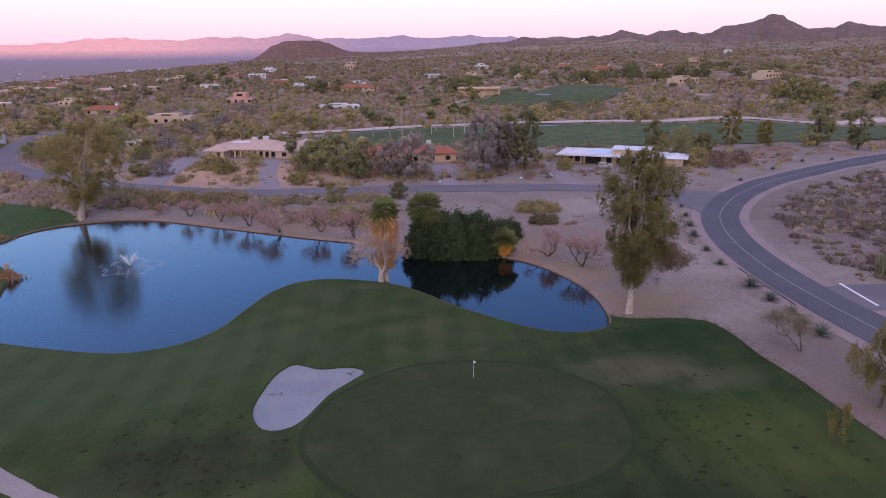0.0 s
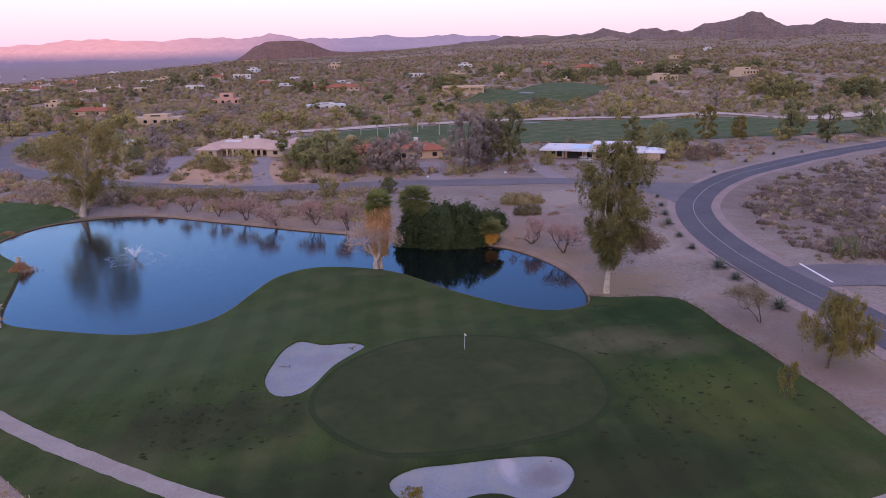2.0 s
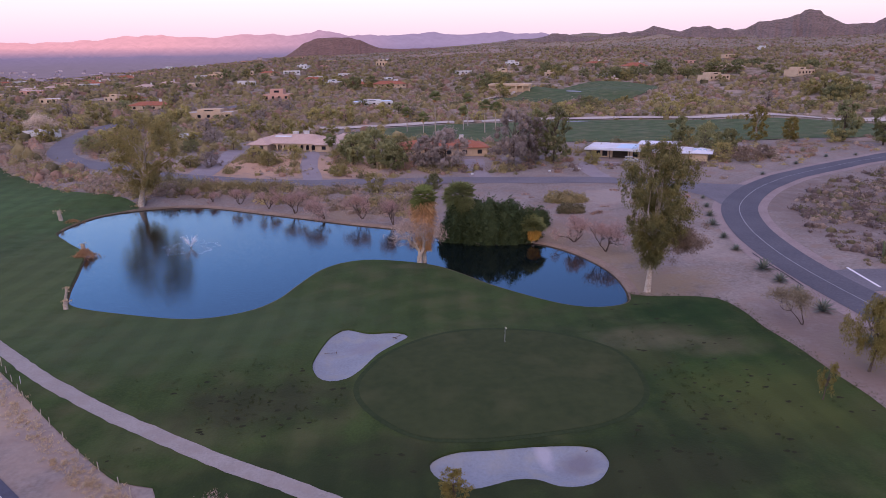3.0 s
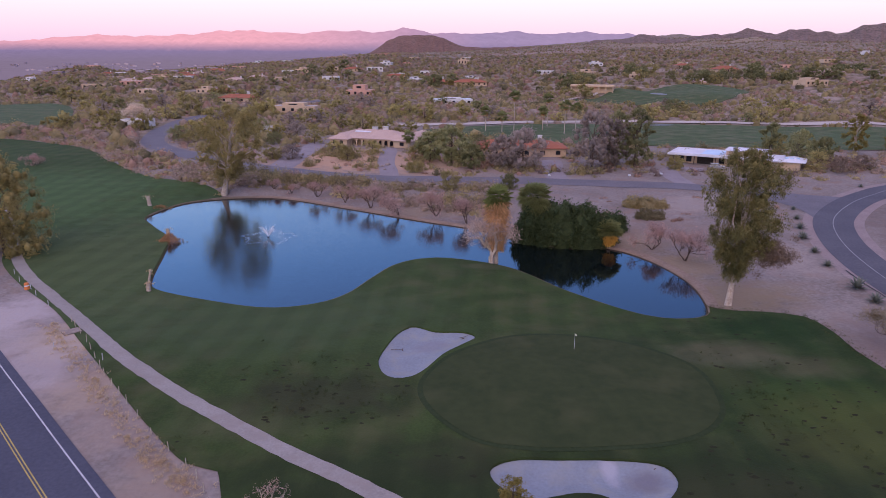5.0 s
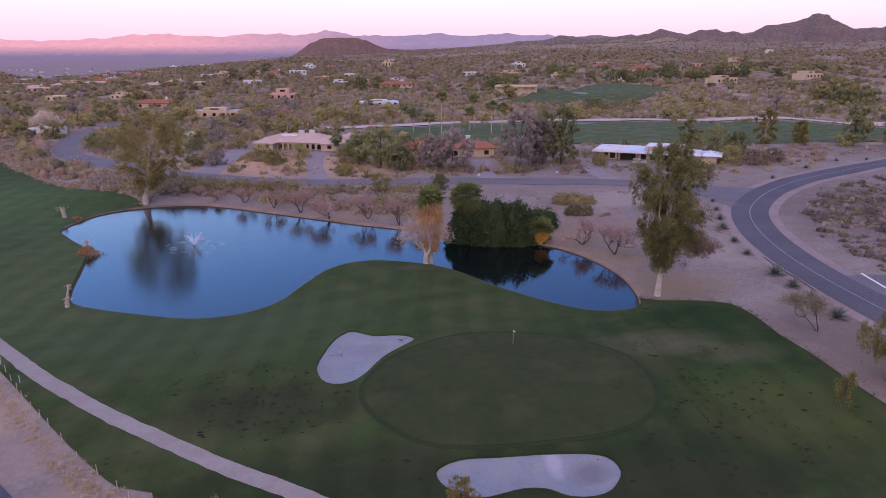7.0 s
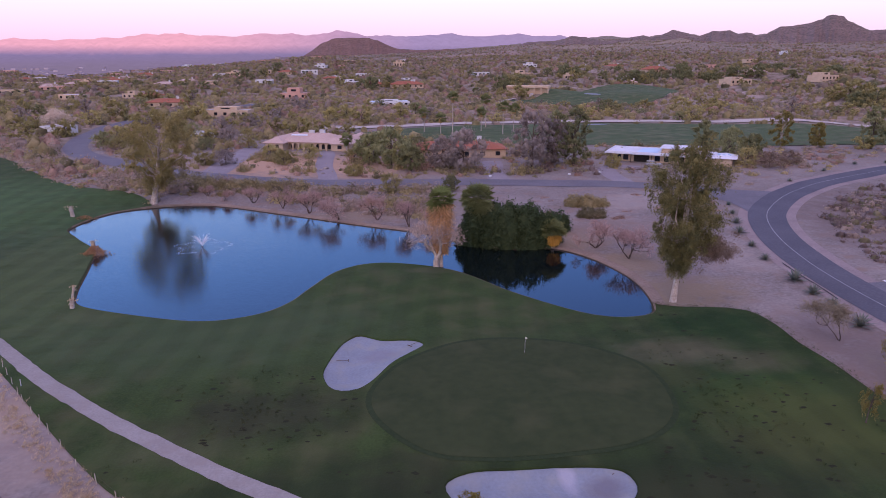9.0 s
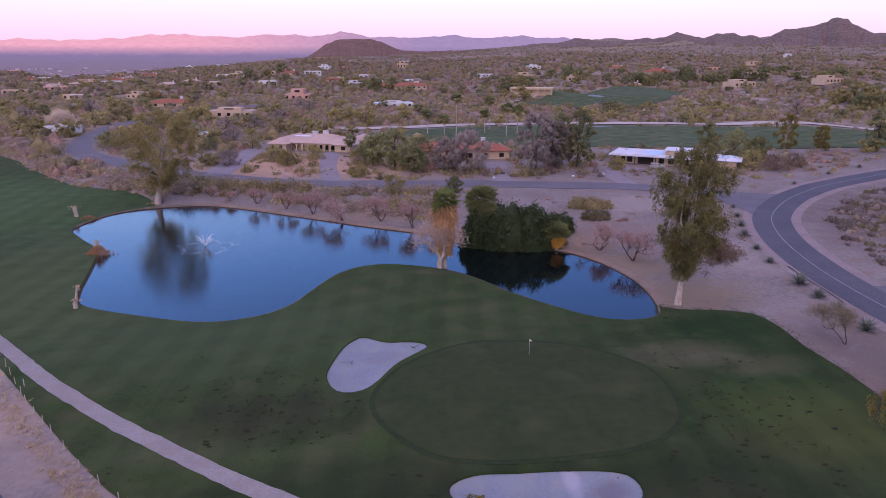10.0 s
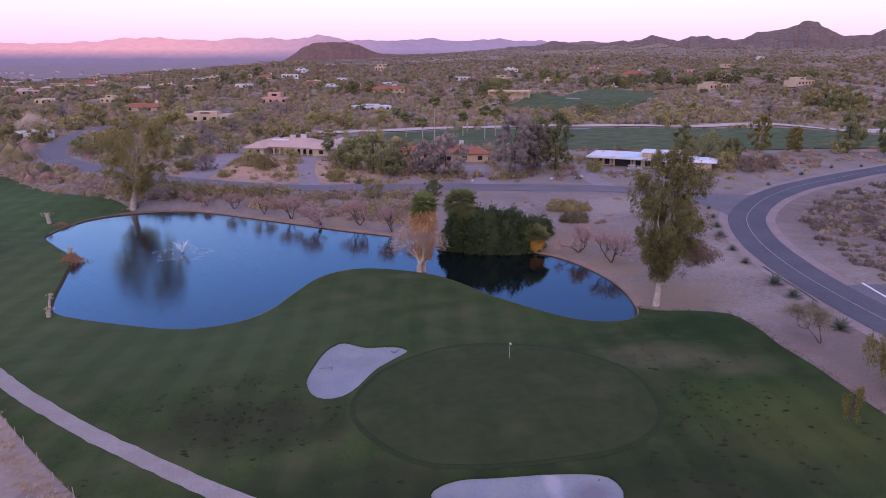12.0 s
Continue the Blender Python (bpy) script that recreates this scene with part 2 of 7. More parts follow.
M["line_white"] = material("road_paint_white", (0.55, 0.55, 0.55), (0.75, 0.75, 0.75), 1, 0.8, 8, 0.1)
M["line_edge"] = material("road_paint_worn", (0.36, 0.36, 0.38), (0.54, 0.54, 0.55), 2, 0.8, 8, 0.1)
M["line_yellow"] = material("road_paint_yellow", (0.338, 0.255, 0.078), (0.450, 0.357, 0.130), 1, 0.8, 8, 0.1)
M["line_faded"] = material("road_paint_faded", (0.18, 0.18, 0.19), (0.36, 0.36, 0.36), 2, 0.85, 8, 0.1)
M["dust"] = material("dusty_shoulder", (0.211, 0.168, 0.159), (0.297, 0.243, 0.231), 5, 0.95, 12, 0.4)
M["drive"] = material("packed_drive", (0.205, 0.180, 0.190), (0.275, 0.245, 0.255), 4, 0.95, 10, 0.3)
M["edging"] = material("pond_edging", (0.035, 0.028, 0.022), (0.10, 0.075, 0.055), 1.2, 0.9, 6, 0.6)
M["leaf_euc"] = material("eucalyptus_leaf", (0.085, 0.090, 0.040), (0.330, 0.280, 0.105), 2.2, 0.75, 3, 0, island=0.14, thin=0.42)
M["leaf_euc_gold"] = material("eucalyptus_leaf_warm", (0.207, 0.173, 0.068), (0.437, 0.351, 0.138), 3, 0.75, 4, 0, island=0.14, thin=0.42)
M["leaf_oleander"] = material("oleander_leaf", (0.045, 0.066, 0.027), (0.098, 0.128, 0.054), 2, 0.7, 4, 0, island=0.15, thin=0.42)
M["leaf_green"] = material("tree_leaf_green", (0.154, 0.165, 0.073), (0.335, 0.319, 0.150), 3, 0.8, 4, 0, vary=0.25, island=0.14, thin=0.42)
M["leaf_grey"] = material("tree_leaf_grey", (0.238, 0.195, 0.166), (0.396, 0.325, 0.277), 3, 0.85, 4, 0, vary=0.2, island=0.12, thin=0.42)
M["leaf_olive"] = material("tree_leaf_olive", (0.263, 0.229, 0.086), (0.493, 0.414, 0.174), 3, 0.8, 4, 0, vary=0.25, island=0.14, thin=0.42)
M["leaf_mauve"] = material("tree_leaf_mauve", (0.201, 0.149, 0.110), (0.333, 0.248, 0.182), 3, 0.8, 4, 0, island=0.14, thin=0.42)
M["leaf_yellow"] = material("willow_leaf", (0.191, 0.159, 0.045), (0.322, 0.259, 0.088), 2, 0.8, 4, 0, island=0.14, thin=0.42)
M["leaf_mesquite"] = material("mesquite_leaf", (0.215, 0.170, 0.110), (0.350, 0.290, 0.190), 2, 0.85, 4, 0, island=0.16, thin=0.42)
M["scrub_olive"] = material("scrub_olive", (0.250, 0.208, 0.101), (0.464, 0.372, 0.189), 9, 0.9, 5, 0, vary=0.2, island=0.16, thin=0.42)
M["scrub_dark"] = material("scrub_dark", (0.155, 0.144, 0.079), (0.305, 0.253, 0.144), 9, 0.9, 5, 0, vary=0.2, island=0.16, thin=0.42)
M["scrub_brown"] = material("scrub_brown", (0.315, 0.196, 0.143), (0.520, 0.345, 0.255), 9, 0.95, 5, 0, vary=0.2, island=0.16, thin=0.42)
M["scrub_grey"] = material("scrub_grey", (0.302, 0.226, 0.170), (0.500, 0.390, 0.300), 9, 0.95, 5, 0, vary=0.2, island=0.16, thin=0.42)
M["scrub_mauve"] = material("scrub_mauve", (0.165, 0.122, 0.105), (0.285, 0.215, 0.185), 9, 0.95, 5, 0, vary=0.2, island=0.16, thin=0.42)
M["track"] = material("pale_track", (0.373, 0.324, 0.286), (0.492, 0.433, 0.382), 6, 0.95, 8, 0.3)
M["twig"] = material("bare_twig", (0.376, 0.241, 0.200), (0.577, 0.389, 0.329), 2, 0.9, 6, 0, island=0.22, thin=0.42)
M["twig_pale"] = material("bare_twig_pale", (0.46, 0.335, 0.255), (0.64, 0.49, 0.39), 2, 0.9, 6, 0, island=0.22, thin=0.42)
M["bleached"] = material("bleached_twig", (0.567, 0.455, 0.338), (0.810, 0.662, 0.513), 2, 0.9, 6, 0, island=0.25)
M["bark_dark"] = material("bark_dark", (0.07, 0.05, 0.04), (0.15, 0.11, 0.085), 0.6, 0.95, 5, 0.5)
M["bark_pale"] = material("bark_pale", (0.30, 0.23, 0.17), (0.58, 0.49, 0.40), 0.9, 0.85, 4, 0.4)
M["frond"] = material("palm_frond", (0.125, 0.152, 0.044), (0.266, 0.288, 0.094), 1.5, 0.7, 5, 0, island=0.15, thin=0.42)
M["frond_dark"] = material("palm_frond_dark", (0.144, 0.162, 0.062), (0.279, 0.292, 0.118), 1.5, 0.7, 5, 0, island=0.15, thin=0.42)
M["skirt_gold"] = material("golden_dead_frond", (0.55, 0.30, 0.06), (0.82, 0.52, 0.13), 1.5, 0.9, 5, 0, island=0.2, thin=0.42)
M["skirt"] = material("dead_frond", (0.456, 0.262, 0.120), (0.744, 0.490, 0.250), 1.5, 0.9, 5, 0, island=0.22, thin=0.42)
M["stucco_tan"] = material("stucco_tan", (0.470, 0.336, 0.221), (0.605, 0.452, 0.307), 3, 0.9, 10, 0.2)
M["stucco_pink"] = material("stucco_pink", (0.48, 0.26, 0.19), (0.60, 0.36, 0.27), 3, 0.9, 10, 0.2)
M["stucco_white"] = material("stucco_white", (0.533, 0.510, 0.476), (0.671, 0.646, 0.612), 3, 0.9, 10, 0.15)
M["tile_tan"] = material("clay_tile_tan", (0.40, 0.285, 0.235), (0.56, 0.42, 0.355), 5, 0.85, 14, 0.6)
M["tile_red"] = material("clay_tile_red", (0.240, 0.081, 0.050), (0.368, 0.152, 0.094), 5, 0.85, 14, 0.6)
M["roof_white"] = material("roof_coating", (0.516, 0.521, 0.568), (0.671, 0.672, 0.705), 5, 0.7, 8, 0.1)
M["glass"] = material("window_glass", (0.010, 0.012, 0.016), (0.022, 0.024, 0.030), 3, 0.12, 3, 0, spec=0.6)
# near-black colour that imitates the shade inside openings that are not cut
M["shade"] = material("opening_shade", (0.030, 0.024, 0.020), (0.055, 0.045, 0.038), 2, 0.8, 4, 0)

# dry grass and litter on the dirt round the pond, by the junction and along the verge
LITTER, PALE = (0.245, 0.185, 0.115), (0.34, 0.29, 0.255)
add_blots(M["desert"], ((40, 0, 15, 14, LITTER, 0.8), (38, 17, 12, 12, LITTER, 0.75), (33, 33, 12, 12, LITTER, 0.6), (45, 40, 18, 14, (0.215, 0.16, 0.13), 0.6), (51, -12, 12, 10, PALE, 0.25), (51, -27, 13, 20, (0.185, 0.142, 0.122), 0.85), (49, -40, 10, 14, (0.205, 0.145, 0.115), 0.7), (56, 20, 12, 22, PALE, 0.5),
                        (58, 62, 22, 14, PALE, 0.5), (-10, 62, 40, 9, LITTER, 0.5), (-32, 130, 36, 36, (0.42, 0.275, 0.18), 1.0), (-5, 120, 26, 30, (0.40, 0.27, 0.185), 0.9), (-58, 135, 16, 20, (0.31, 0.22, 0.17), 0.7), (20, 108, 26, 9, (0.27, 0.20, 0.165), 0.7), (-68, -14, 9, 30, PALE, 0.5), (56, -34, 12, 12, (0.23, 0.19, 0.13), 0.6), (-57, -14, 9, 10, (0.40, 0.305, 0.185), 0.9), (-50, -28, 8, 9, (0.33, 0.255, 0.19), 0.7), (-43, -37, 7, 8, (0.30, 0.235, 0.19), 0.6), (-36, -46, 7, 8, (0.29, 0.23, 0.18), 0.6), (-70, -4, 10, 14, (0.38, 0.33, 0.32), 0.9), (-60, -24, 12, 22, (0.36, 0.31, 0.30), 0.7), (122, 32, 60, 60, (0.160, 0.126, 0.112), 1.0)))
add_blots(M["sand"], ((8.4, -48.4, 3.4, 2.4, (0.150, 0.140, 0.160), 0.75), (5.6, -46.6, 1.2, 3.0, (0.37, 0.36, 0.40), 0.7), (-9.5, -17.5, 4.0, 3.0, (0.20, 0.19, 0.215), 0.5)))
BARE = (0.40, 0.325, 0.29)
add_blots(M["plain"], ((217, 372, 45, 18, BARE, 0.8), (235, 300, 60, 16, BARE, 0.6), (290, 420, 50, 26, BARE, 0.7), (150, 300, 50, 14, BARE, 0.5), (330, 350, 50, 22, BARE, 0.6), (-60, 420, 16, 60, BARE, 0.6), (30, 330, 40, 12, BARE, 0.5),
                       (900, 1900, 500, 420, (0.33, 0.25, 0.17), 0.5), (300, 1500, 240, 200, (0.34, 0.24, 0.20), 0.5)))
add_blots(M["bank"], ((-60, 28, 34, 70, (0.045, 0.056, 0.022), 1.0), (-60, 28, 34, 70, (0.05, 0.06, 0.025), 1.0)))


# ---- the lie of the land ----
CX, CY = -14.0, -100.0
POND = [(-54.3, 81.7), (-43.3, 79.6), (-26.2, 67.4), (-9.7, 54.8), (3.7, 45.4), (10.6, 36.9), (17.3, 30.8), (27.4, 29.5), (32.9, 21.1),
        (35.2, 8.2), (33.2, -4.2), (29.9, -8.1), (22.8, -6.8), (14.1, 3.8), (6.1, 17.5), (-3.7, 23.7), (-10.1, 23.9), (-15.3, 19.9),
        (-19.2, 12.3), (-22.6, 4.9), (-27.1, 0.5), (-34.6, -0.9), (-45.3, 3.4), (-53.9, 8.6), (-56.5, 14.6), (-59.3, 29.9), (-61.9, 41.2),
        (-69.0, 52.3), (-72.9, 61.2), (-67.7, 76.4)]


def spline(points, step=1.5, closed=True):
    """A smooth line (Catmull-Rom) through the points, as an array of evenly spaced places."""
    p = np.array(points, float)
    n, out = len(p), []
    for i in range(n if closed else n - 1):
        if closed:
            a, b, c, d = p[(i - 1) % n], p[i], p[(i + 1) % n], p[(i + 2) % n]
        else:
            a, b, c, d = p[max(i - 1, 0)], p[i], p[i + 1], p[min(i + 2, n - 1)]
        k = max(2, int(np.linalg.norm(c - b) / step))
        t = (np.arange(k) / k)[:, None]
        out.append(0.5 * (2 * b + (c - a) * t + (2 * a - 5 * b + 4 * c - d) * t ** 2 + (3 * b - a - 3 * c + d) * t ** 3))
    if not closed:
        out.append(p[-1:])
    return np.vstack(out)


def signed_distance(x, y, line):
    """Distance from places to a closed line, negative within it."""
    x, y = np.atleast_1d(np.asarray(x, float)), np.atleast_1d(np.asarray(y, float))
    best, inside = np.full(x.shape, 1e18), np.zeros(x.shape, bool)
    for a, b in zip(line, np.roll(line, -1, axis=0)):
        e = b - a
        t = np.clip(((x - a[0]) * e[0] + (y - a[1]) * e[1]) / (e @ e + 1e-12), 0, 1)
        best = np.minimum(best, (x - a[0] - t * e[0]) ** 2 + (y - a[1] - t * e[1]) ** 2)
        cross = (a[1] > y) != (b[1] > y)
        inside ^= cross & (x < a[0] + (y - a[1]) * e[0] / (e[1] if abs(e[1]) > 1e-12 else 1e-12))
    return np.where(inside, -1, 1) * np.sqrt(best)


def ease(a, b, v):
    t = np.clip((v - a) / (b - a), 0, 1)
    return t * t * (3 - 2 * t)


def waves(x, y, size, seed):
    """Soft rolling noise, about -1 to 1, with humps of about that size."""
    r, z = np.random.RandomState(seed), 0
    for _ in range(6):
        a, k, p = r.uniform(0, 6.283), 6.283 / (size * r.uniform(0.7, 1.7)), r.uniform(0, 6.283)
        z = z + np.sin((x * np.cos(a) + y * np.sin(a)) * k + p)
    return z / 3.0


POND_LINE = spline(POND, 1.5)


def ground_z(x, y):
    x, y = np.atleast_1d(np.asarray(x, float)), np.atleast_1d(np.asarray(y, float))
    far, az = np.hypot(x - CX, y - CY), np.degrees(np.arctan2(x - CX, y - CY))
    z = 0.9 + 2.3 * ease(30, 150, y) + 1.0 * ease(30, 80, x) * (1 - ease(30, 150, y)) + 0.12 * waves(x, y, 30, 3)
    z = z + 0.45 * np.exp(-(((x - 5) / 17) ** 2 + ((y + 28) / 15) ** 2) ** 2)
    near = (np.abs(x) < 140) & (np.abs(y) < 160)
    d = np.full(x.shape, 99.0)
    d[near] = signed_distance(x[near], y[near], POND_LINE)
    z = 0.28 + (z - 0.28) * ease(0, 20, d)
    z = np.where(d < 0, np.maximum(-1.5, 0.28 + d * 0.9), z)
    z = z + ease(260, 620, far) * (3.0 * waves(x, y, 170, 5) + 1.6 * waves(x, y, 70, 6)) * (0.6 + 0.9 * ease(0, 20, az))
    z = z + ease(0, 26, az) * 0.026 * np.maximum(0, far - 520)
    # the plain tilts down to the valley in the west and climbs to the hills in the east; past its brow the valley floor lies deep
    z = z + np.interp(az, [-60, -29, -25, -18, -14, -9, -3, 3, 12, 24, 60], [-30, -27, -11, -9, 0, 9, 22, 24, 22, 13, 13]) * ease(500, np.where(az > 0, 2200, 1500), far)
    z = z - 75 * (1 - ease(-8, -1, az)) * ease(1520, 2300, far)
    z = z + 11 * np.exp(-((az + 23.2) / 1.7) ** 2 - ((far - 1400) / 170) ** 2)
    z = z + ease(900, 2500, far) * ease(8, 22, az) * 14 * waves(x, y, 420, 8)
    return z


def graded(lo, hi, a, b, step, growth):
    """Grid lines: even between a and b, wider and wider beyond."""
    mid = list(np.arange(a, b + 0.01, step))
    for end, way in ((lo, -1), (hi, 1)):
        s, v = step, mid[0] if way < 0 else mid[-1]
        while (v - end) * way < 0:
            s *= growth
            v += way * s
            mid = [v] + mid if way < 0 else mid + [v]
    return np.array(mid)


GX, GY = graded(-5200, 5200, -118, 118, 1.3, 1.042), graded(-1500, 5200, -60, 118, 1.3, 1.042)
gx, gy = np.meshgrid(GX, GY)
flat_z = ground_z(gx.ravel(), gy.ravel())
near = (np.abs(gx.ravel()) < 90) & (np.abs(gy.ravel() - 35) < 60)
shore = np.full(flat_z.shape, 99.0)
shore[near] = signed_distance(gx.ravel()[near], gy.ravel()[near], POND_LINE)
GZ = flat_z.reshape(gx.shape)


def surf(x, y):
    """The height of the ground as built."""
    x, y = np.atleast_1d(np.asarray(x, float)), np.atleast_1d(np.asarray(y, float))
    i, j = np.clip(np.searchsorted(GX, x) - 1, 0, len(GX) - 2), np.clip(np.searchsorted(GY, y) - 1, 0, len(GY) - 2)
    u, v = (x - GX[i]) / (GX[i + 1] - GX[i]), (y - GY[j]) / (GY[j + 1] - GY[j])
    far = (GZ[j, i] * (1 - u) + GZ[j, i + 1] * u) * (1 - v) + (GZ[j + 1, i] * (1 - u) + GZ[j + 1, i + 1] * u) * v
    return np.where((np.abs(x) < 116) & (y > -58) & (y < 116), ground_z(x, y), far)


def z_at(x, y):
    return float(surf(x, y)[0])


# ---- lines of the plan ----
pond_n = len(POND_LINE)


def grown(line, by):
    """A closed line moved outwards (it runs clockwise seen from above)."""
    d = np.roll(line, -1, axis=0) - np.roll(line, 1, axis=0)
    d /= np.linalg.norm(d, axis=1)[:, None]
    return line + np.stack([-d[:, 1], d[:, 0]], 1) * by


west_side = [(-29.3, -49.4), (-30.6, -45.4), (-34.0, -43.9), (-39.1, -37.7), (-44.1, -31.0), (-49.2, -24.0), (-56.0, -14.7), (-64.7, -2.8), (-76.1, 9.8), (-85.5, 22.4),
             (-93.9, 39.7), (-105.6, 53.0), (-125.9, 82.2), (-159.0, 132.9), (-188.2, 175.8), (-178.5, 187.2), (-162.0, 181.7), (-144.4, 170.9), (-125.9, 155.8), (-103.2, 123.0), (-88.3, 104.3),
             (-77.8, 97.0), (-68.1, 92.6), (-62.7, 86.8), (-61.0, 82.2)]
east_side = [(33.5, -4.0), (36.6, -6.0), (40.7, -7.2), (45.0, -10.4), (45.5, -16.4), (44.7, -22.7), (44.9, -29.2), (44.4, -37.2), (44.2, -42.8), (43.5, -46.9),
             (42.9, -51.0), (41.2, -62.6), (27.5, -76.3), (-0.1, -80.1), (-22.0, -66.1)]
outer = spline(east_side + west_side, 2.0, closed=False)
a, b = np.argmin(np.hypot(*(POND_LINE - (33.2, -4.2)).T)), np.argmin(np.hypot(*(POND_LINE - (-67.7, 76.4)).T))
FAIRWAY = np.vstack([outer, grown(POND_LINE, 0.35)[a:b + 1][::-1]])
GREEN = spline([(9.2, -16.2), (16.4, -19.3), (21.5, -26.5), (21.1, -34.9), (18.1, -39.9), (12.8, -42.8), (5.6, -43.3), (-1.4, -42.7), (-6.5, -40.8),
                (-10.4, -34.9), (-11.2, -29.3), (-8.6, -23.8), (-4.6, -19.9), (1.7, -16.4)], 1.0)
BUNKER_A = spline([(-11.7, -11.3), (-8.9, -13.4), (-5.7, -13.8), (-4.1, -14.9), (-3.9, -16.5), (-5.9, -18.7), (-8.4, -21.3), (-10.8, -25.2), (-12.6, -27.0),
                   (-14.6, -27.1), (-16.0, -25.6), (-16.7, -22.3), (-16.1, -19.0), (-14.6, -14.4), (-13.1, -12.0)], 0.7)
BUNKER_B = spline([(-5.7, -46.3), (-4.6, -45.1), (-2.4, -44.4), (0.8, -44.7), (5.4, -45.1), (8.8, -45.7), (10.8, -46.6), (11.3, -48.2), (10.9, -49.8), (9.2, -51.7),
                   (7.3, -52.3), (5.3, -51.9), (3.6, -50.5), (1.6, -50.1), (-0.8, -50.6), (-2.4, -50.8), (-4.2, -49.9), (-5.5, -48.1)], 0.7)
FAIRWAY_B = spline([(-8.0, 206.8), (12.4, 194.9), (46.4, 168.7), (84.7, 158.0), (128.0, 149.3), (158.3, 145.5), (207.6, 143.6), (284.6, 137.4), (284.7, 181.2), (241.1, 194.4), (197.8, 211.0), (148.4, 229.4), (111.9, 238.5),
                    (60.7, 234.3), (18.5, 225.0)], 5)
FAIRWAY_C = spline([(93.7, 362.4), (121.9, 402.0), (148.1, 439.0), (212.3, 515.4), (260.5, 516.2), (258.2, 442.0), (236.9, 408.3), (215.1, 391.7), (154.6, 377.7)], 6)
FAIRWAY_D = spline([(-260.6, 335.3), (-253.7, 363.1), (-213.9, 339.1), (-176.4, 253.9), (-180.4, 231.1), (-213.9, 245.5)], 6)
CART_PATH = spline([(-106.7, 66.7), (-99.3, 51.8), (-91.8, 39.1), (-84.7, 26.4), (-77.6, 15.8), (-68.0, 4.2), (-57.8, -7.9), (-49.1, -18.6), (-39.6, -28.6), (-31.5, -36.2),
                    (-24.7, -42.2), (-19.5, -46.3), (-14.8, -50.3), (-4.0, -59.2), (9.8, -68.3), (29.4, -72.4)], 1.2, False)
HIGHWAY = np.array([(-60.5, -29.3)]) + np.arange(-700, 500, 5)[:, None] * np.array([(-0.640, 0.768)])
EAST_ROAD = spline([(310, 146), (245, 126), (197, 109), (176, 101.8), (141, 87.2), (120, 76.6), (105.5, 67.2), (95, 58), (87.6, 50.2), (81.2, 41.6), (76, 31.8), (71.5, 20.5), (68.3, 9), (66.5, 0),
                    (65.2, -9), (64.4, -17), (63.8, -24), (62.4, -36), (58, -62), (50, -110)], 2.0, False)
SIDE_ROAD = spline([(68, -9), (77, -10.5), (87, -15), (109, -24.5), (158, -47)], 2.0, False)
STREET = spline([(90, 56), (85.5, 66), (80, 72.5), (71, 79), (51, 87), (24, 92.8), (-2, 96), (-20, 97.5), (-31.5, 101), (-42, 106.3), (-55.4, 114.5), (-65.5, 121.7), (-76.8, 131), (-88, 142.5), (-99.5, 156), (-110.5, 178),
                 (-117.5, 207), (-120.5, 236), (-120, 265), (-110, 305), (-86, 350), (-60, 390)], 2.0, False)
FAR_PATH = spline([(-20.3, 235.3), (18.6, 236.6), (60.8, 245.8), (112.0, 248.9), (158.1, 239.9), (209.1, 221.1), (284.6, 194.4), (355.0, 175.9)], 4, False)


DRIVES = [(spline(line, 1.5, False), width, label) for line, width, label in (
    ([(-17.0, 101), (-17.4, 110), (-18.4, 122), (-18.2, 136), (-17.6, 148), (-18.5, 157)], 5.6, "pale dusty drive to the arcade house"),
    ([(-52, 113), (-50, 124), (-49, 140), (-46, 156), (-44, 168)], 9, "pale dusty forecourt beside the arcade house"),
    ([(65.8, 84), (66.0, 96), (69.0, 107), (75, 109), (84, 104)], 5.5, "dusty drive to the modern house"),
    ([(32, 95), (32.5, 108), (35, 118), (36, 126)], 6.5, "dusty drive to the red-roofed house"))]


def along(x, y, line):
    """Distance of places from an open line."""
    x, y, best = np.asarray(x, float), np.asarray(y, float), 1e18
    for p, q in zip(line[:-1], line[1:]):
        e = q - p
        t = np.clip(((x - p[0]) * e[0] + (y - p[1]) * e[1]) / (e @ e), 0, 1)
        best = np.minimum(best, (x - p[0] - t * e[0]) ** 2 + (y - p[1] - t * e[1]) ** 2)
    return np.sqrt(best)


# the ground: one sheet to the horizon; it dips below the overlays along the pond and in the bunkers
dip = 0.55 * ease(-4, -1.5, shore) * (1 - ease(0.8, 1.6, shore))
sheet = flat_z - dip
for line in (BUNKER_A, BUNKER_B):
    c = line.mean(0)
    close = np.hypot(gx.ravel() - c[0], gy.ravel() - c[1]) < 16
    d = signed_distance(gx.ravel()[close], gy.ravel()[close], line)
    sheet[close] -= 0.9 * (1 - ease(0.0, 1.6, d))
ny, nx = gx.shape
idx = np.arange(nx * ny).reshape(ny, nx)
quads = np.stack([idx[:-1, :-1].ravel(), idx[:-1, 1:].ravel(), idx[1:, 1:].ravel(), idx[1:, :-1].ravel()], 1)
ground = part("ground", fast_mesh("ground", np.stack([gx.ravel(), gy.ravel(), sheet], 1), quads, True), M["desert"])
ground.data.materials.append(M["plain"])
middle = np.hypot(gx - CX, gy - CY)[:-1, :-1].ravel() + 40 * waves(gx, gy, 60, 14)[:-1, :-1].ravel()
ground.data.polygons.foreach_set("material_index", (middle > 330).astype(np.int32))
tagged(ground, "mauve-tan desert dirt with dry litter, to the horizon", "ground", kind="structure")


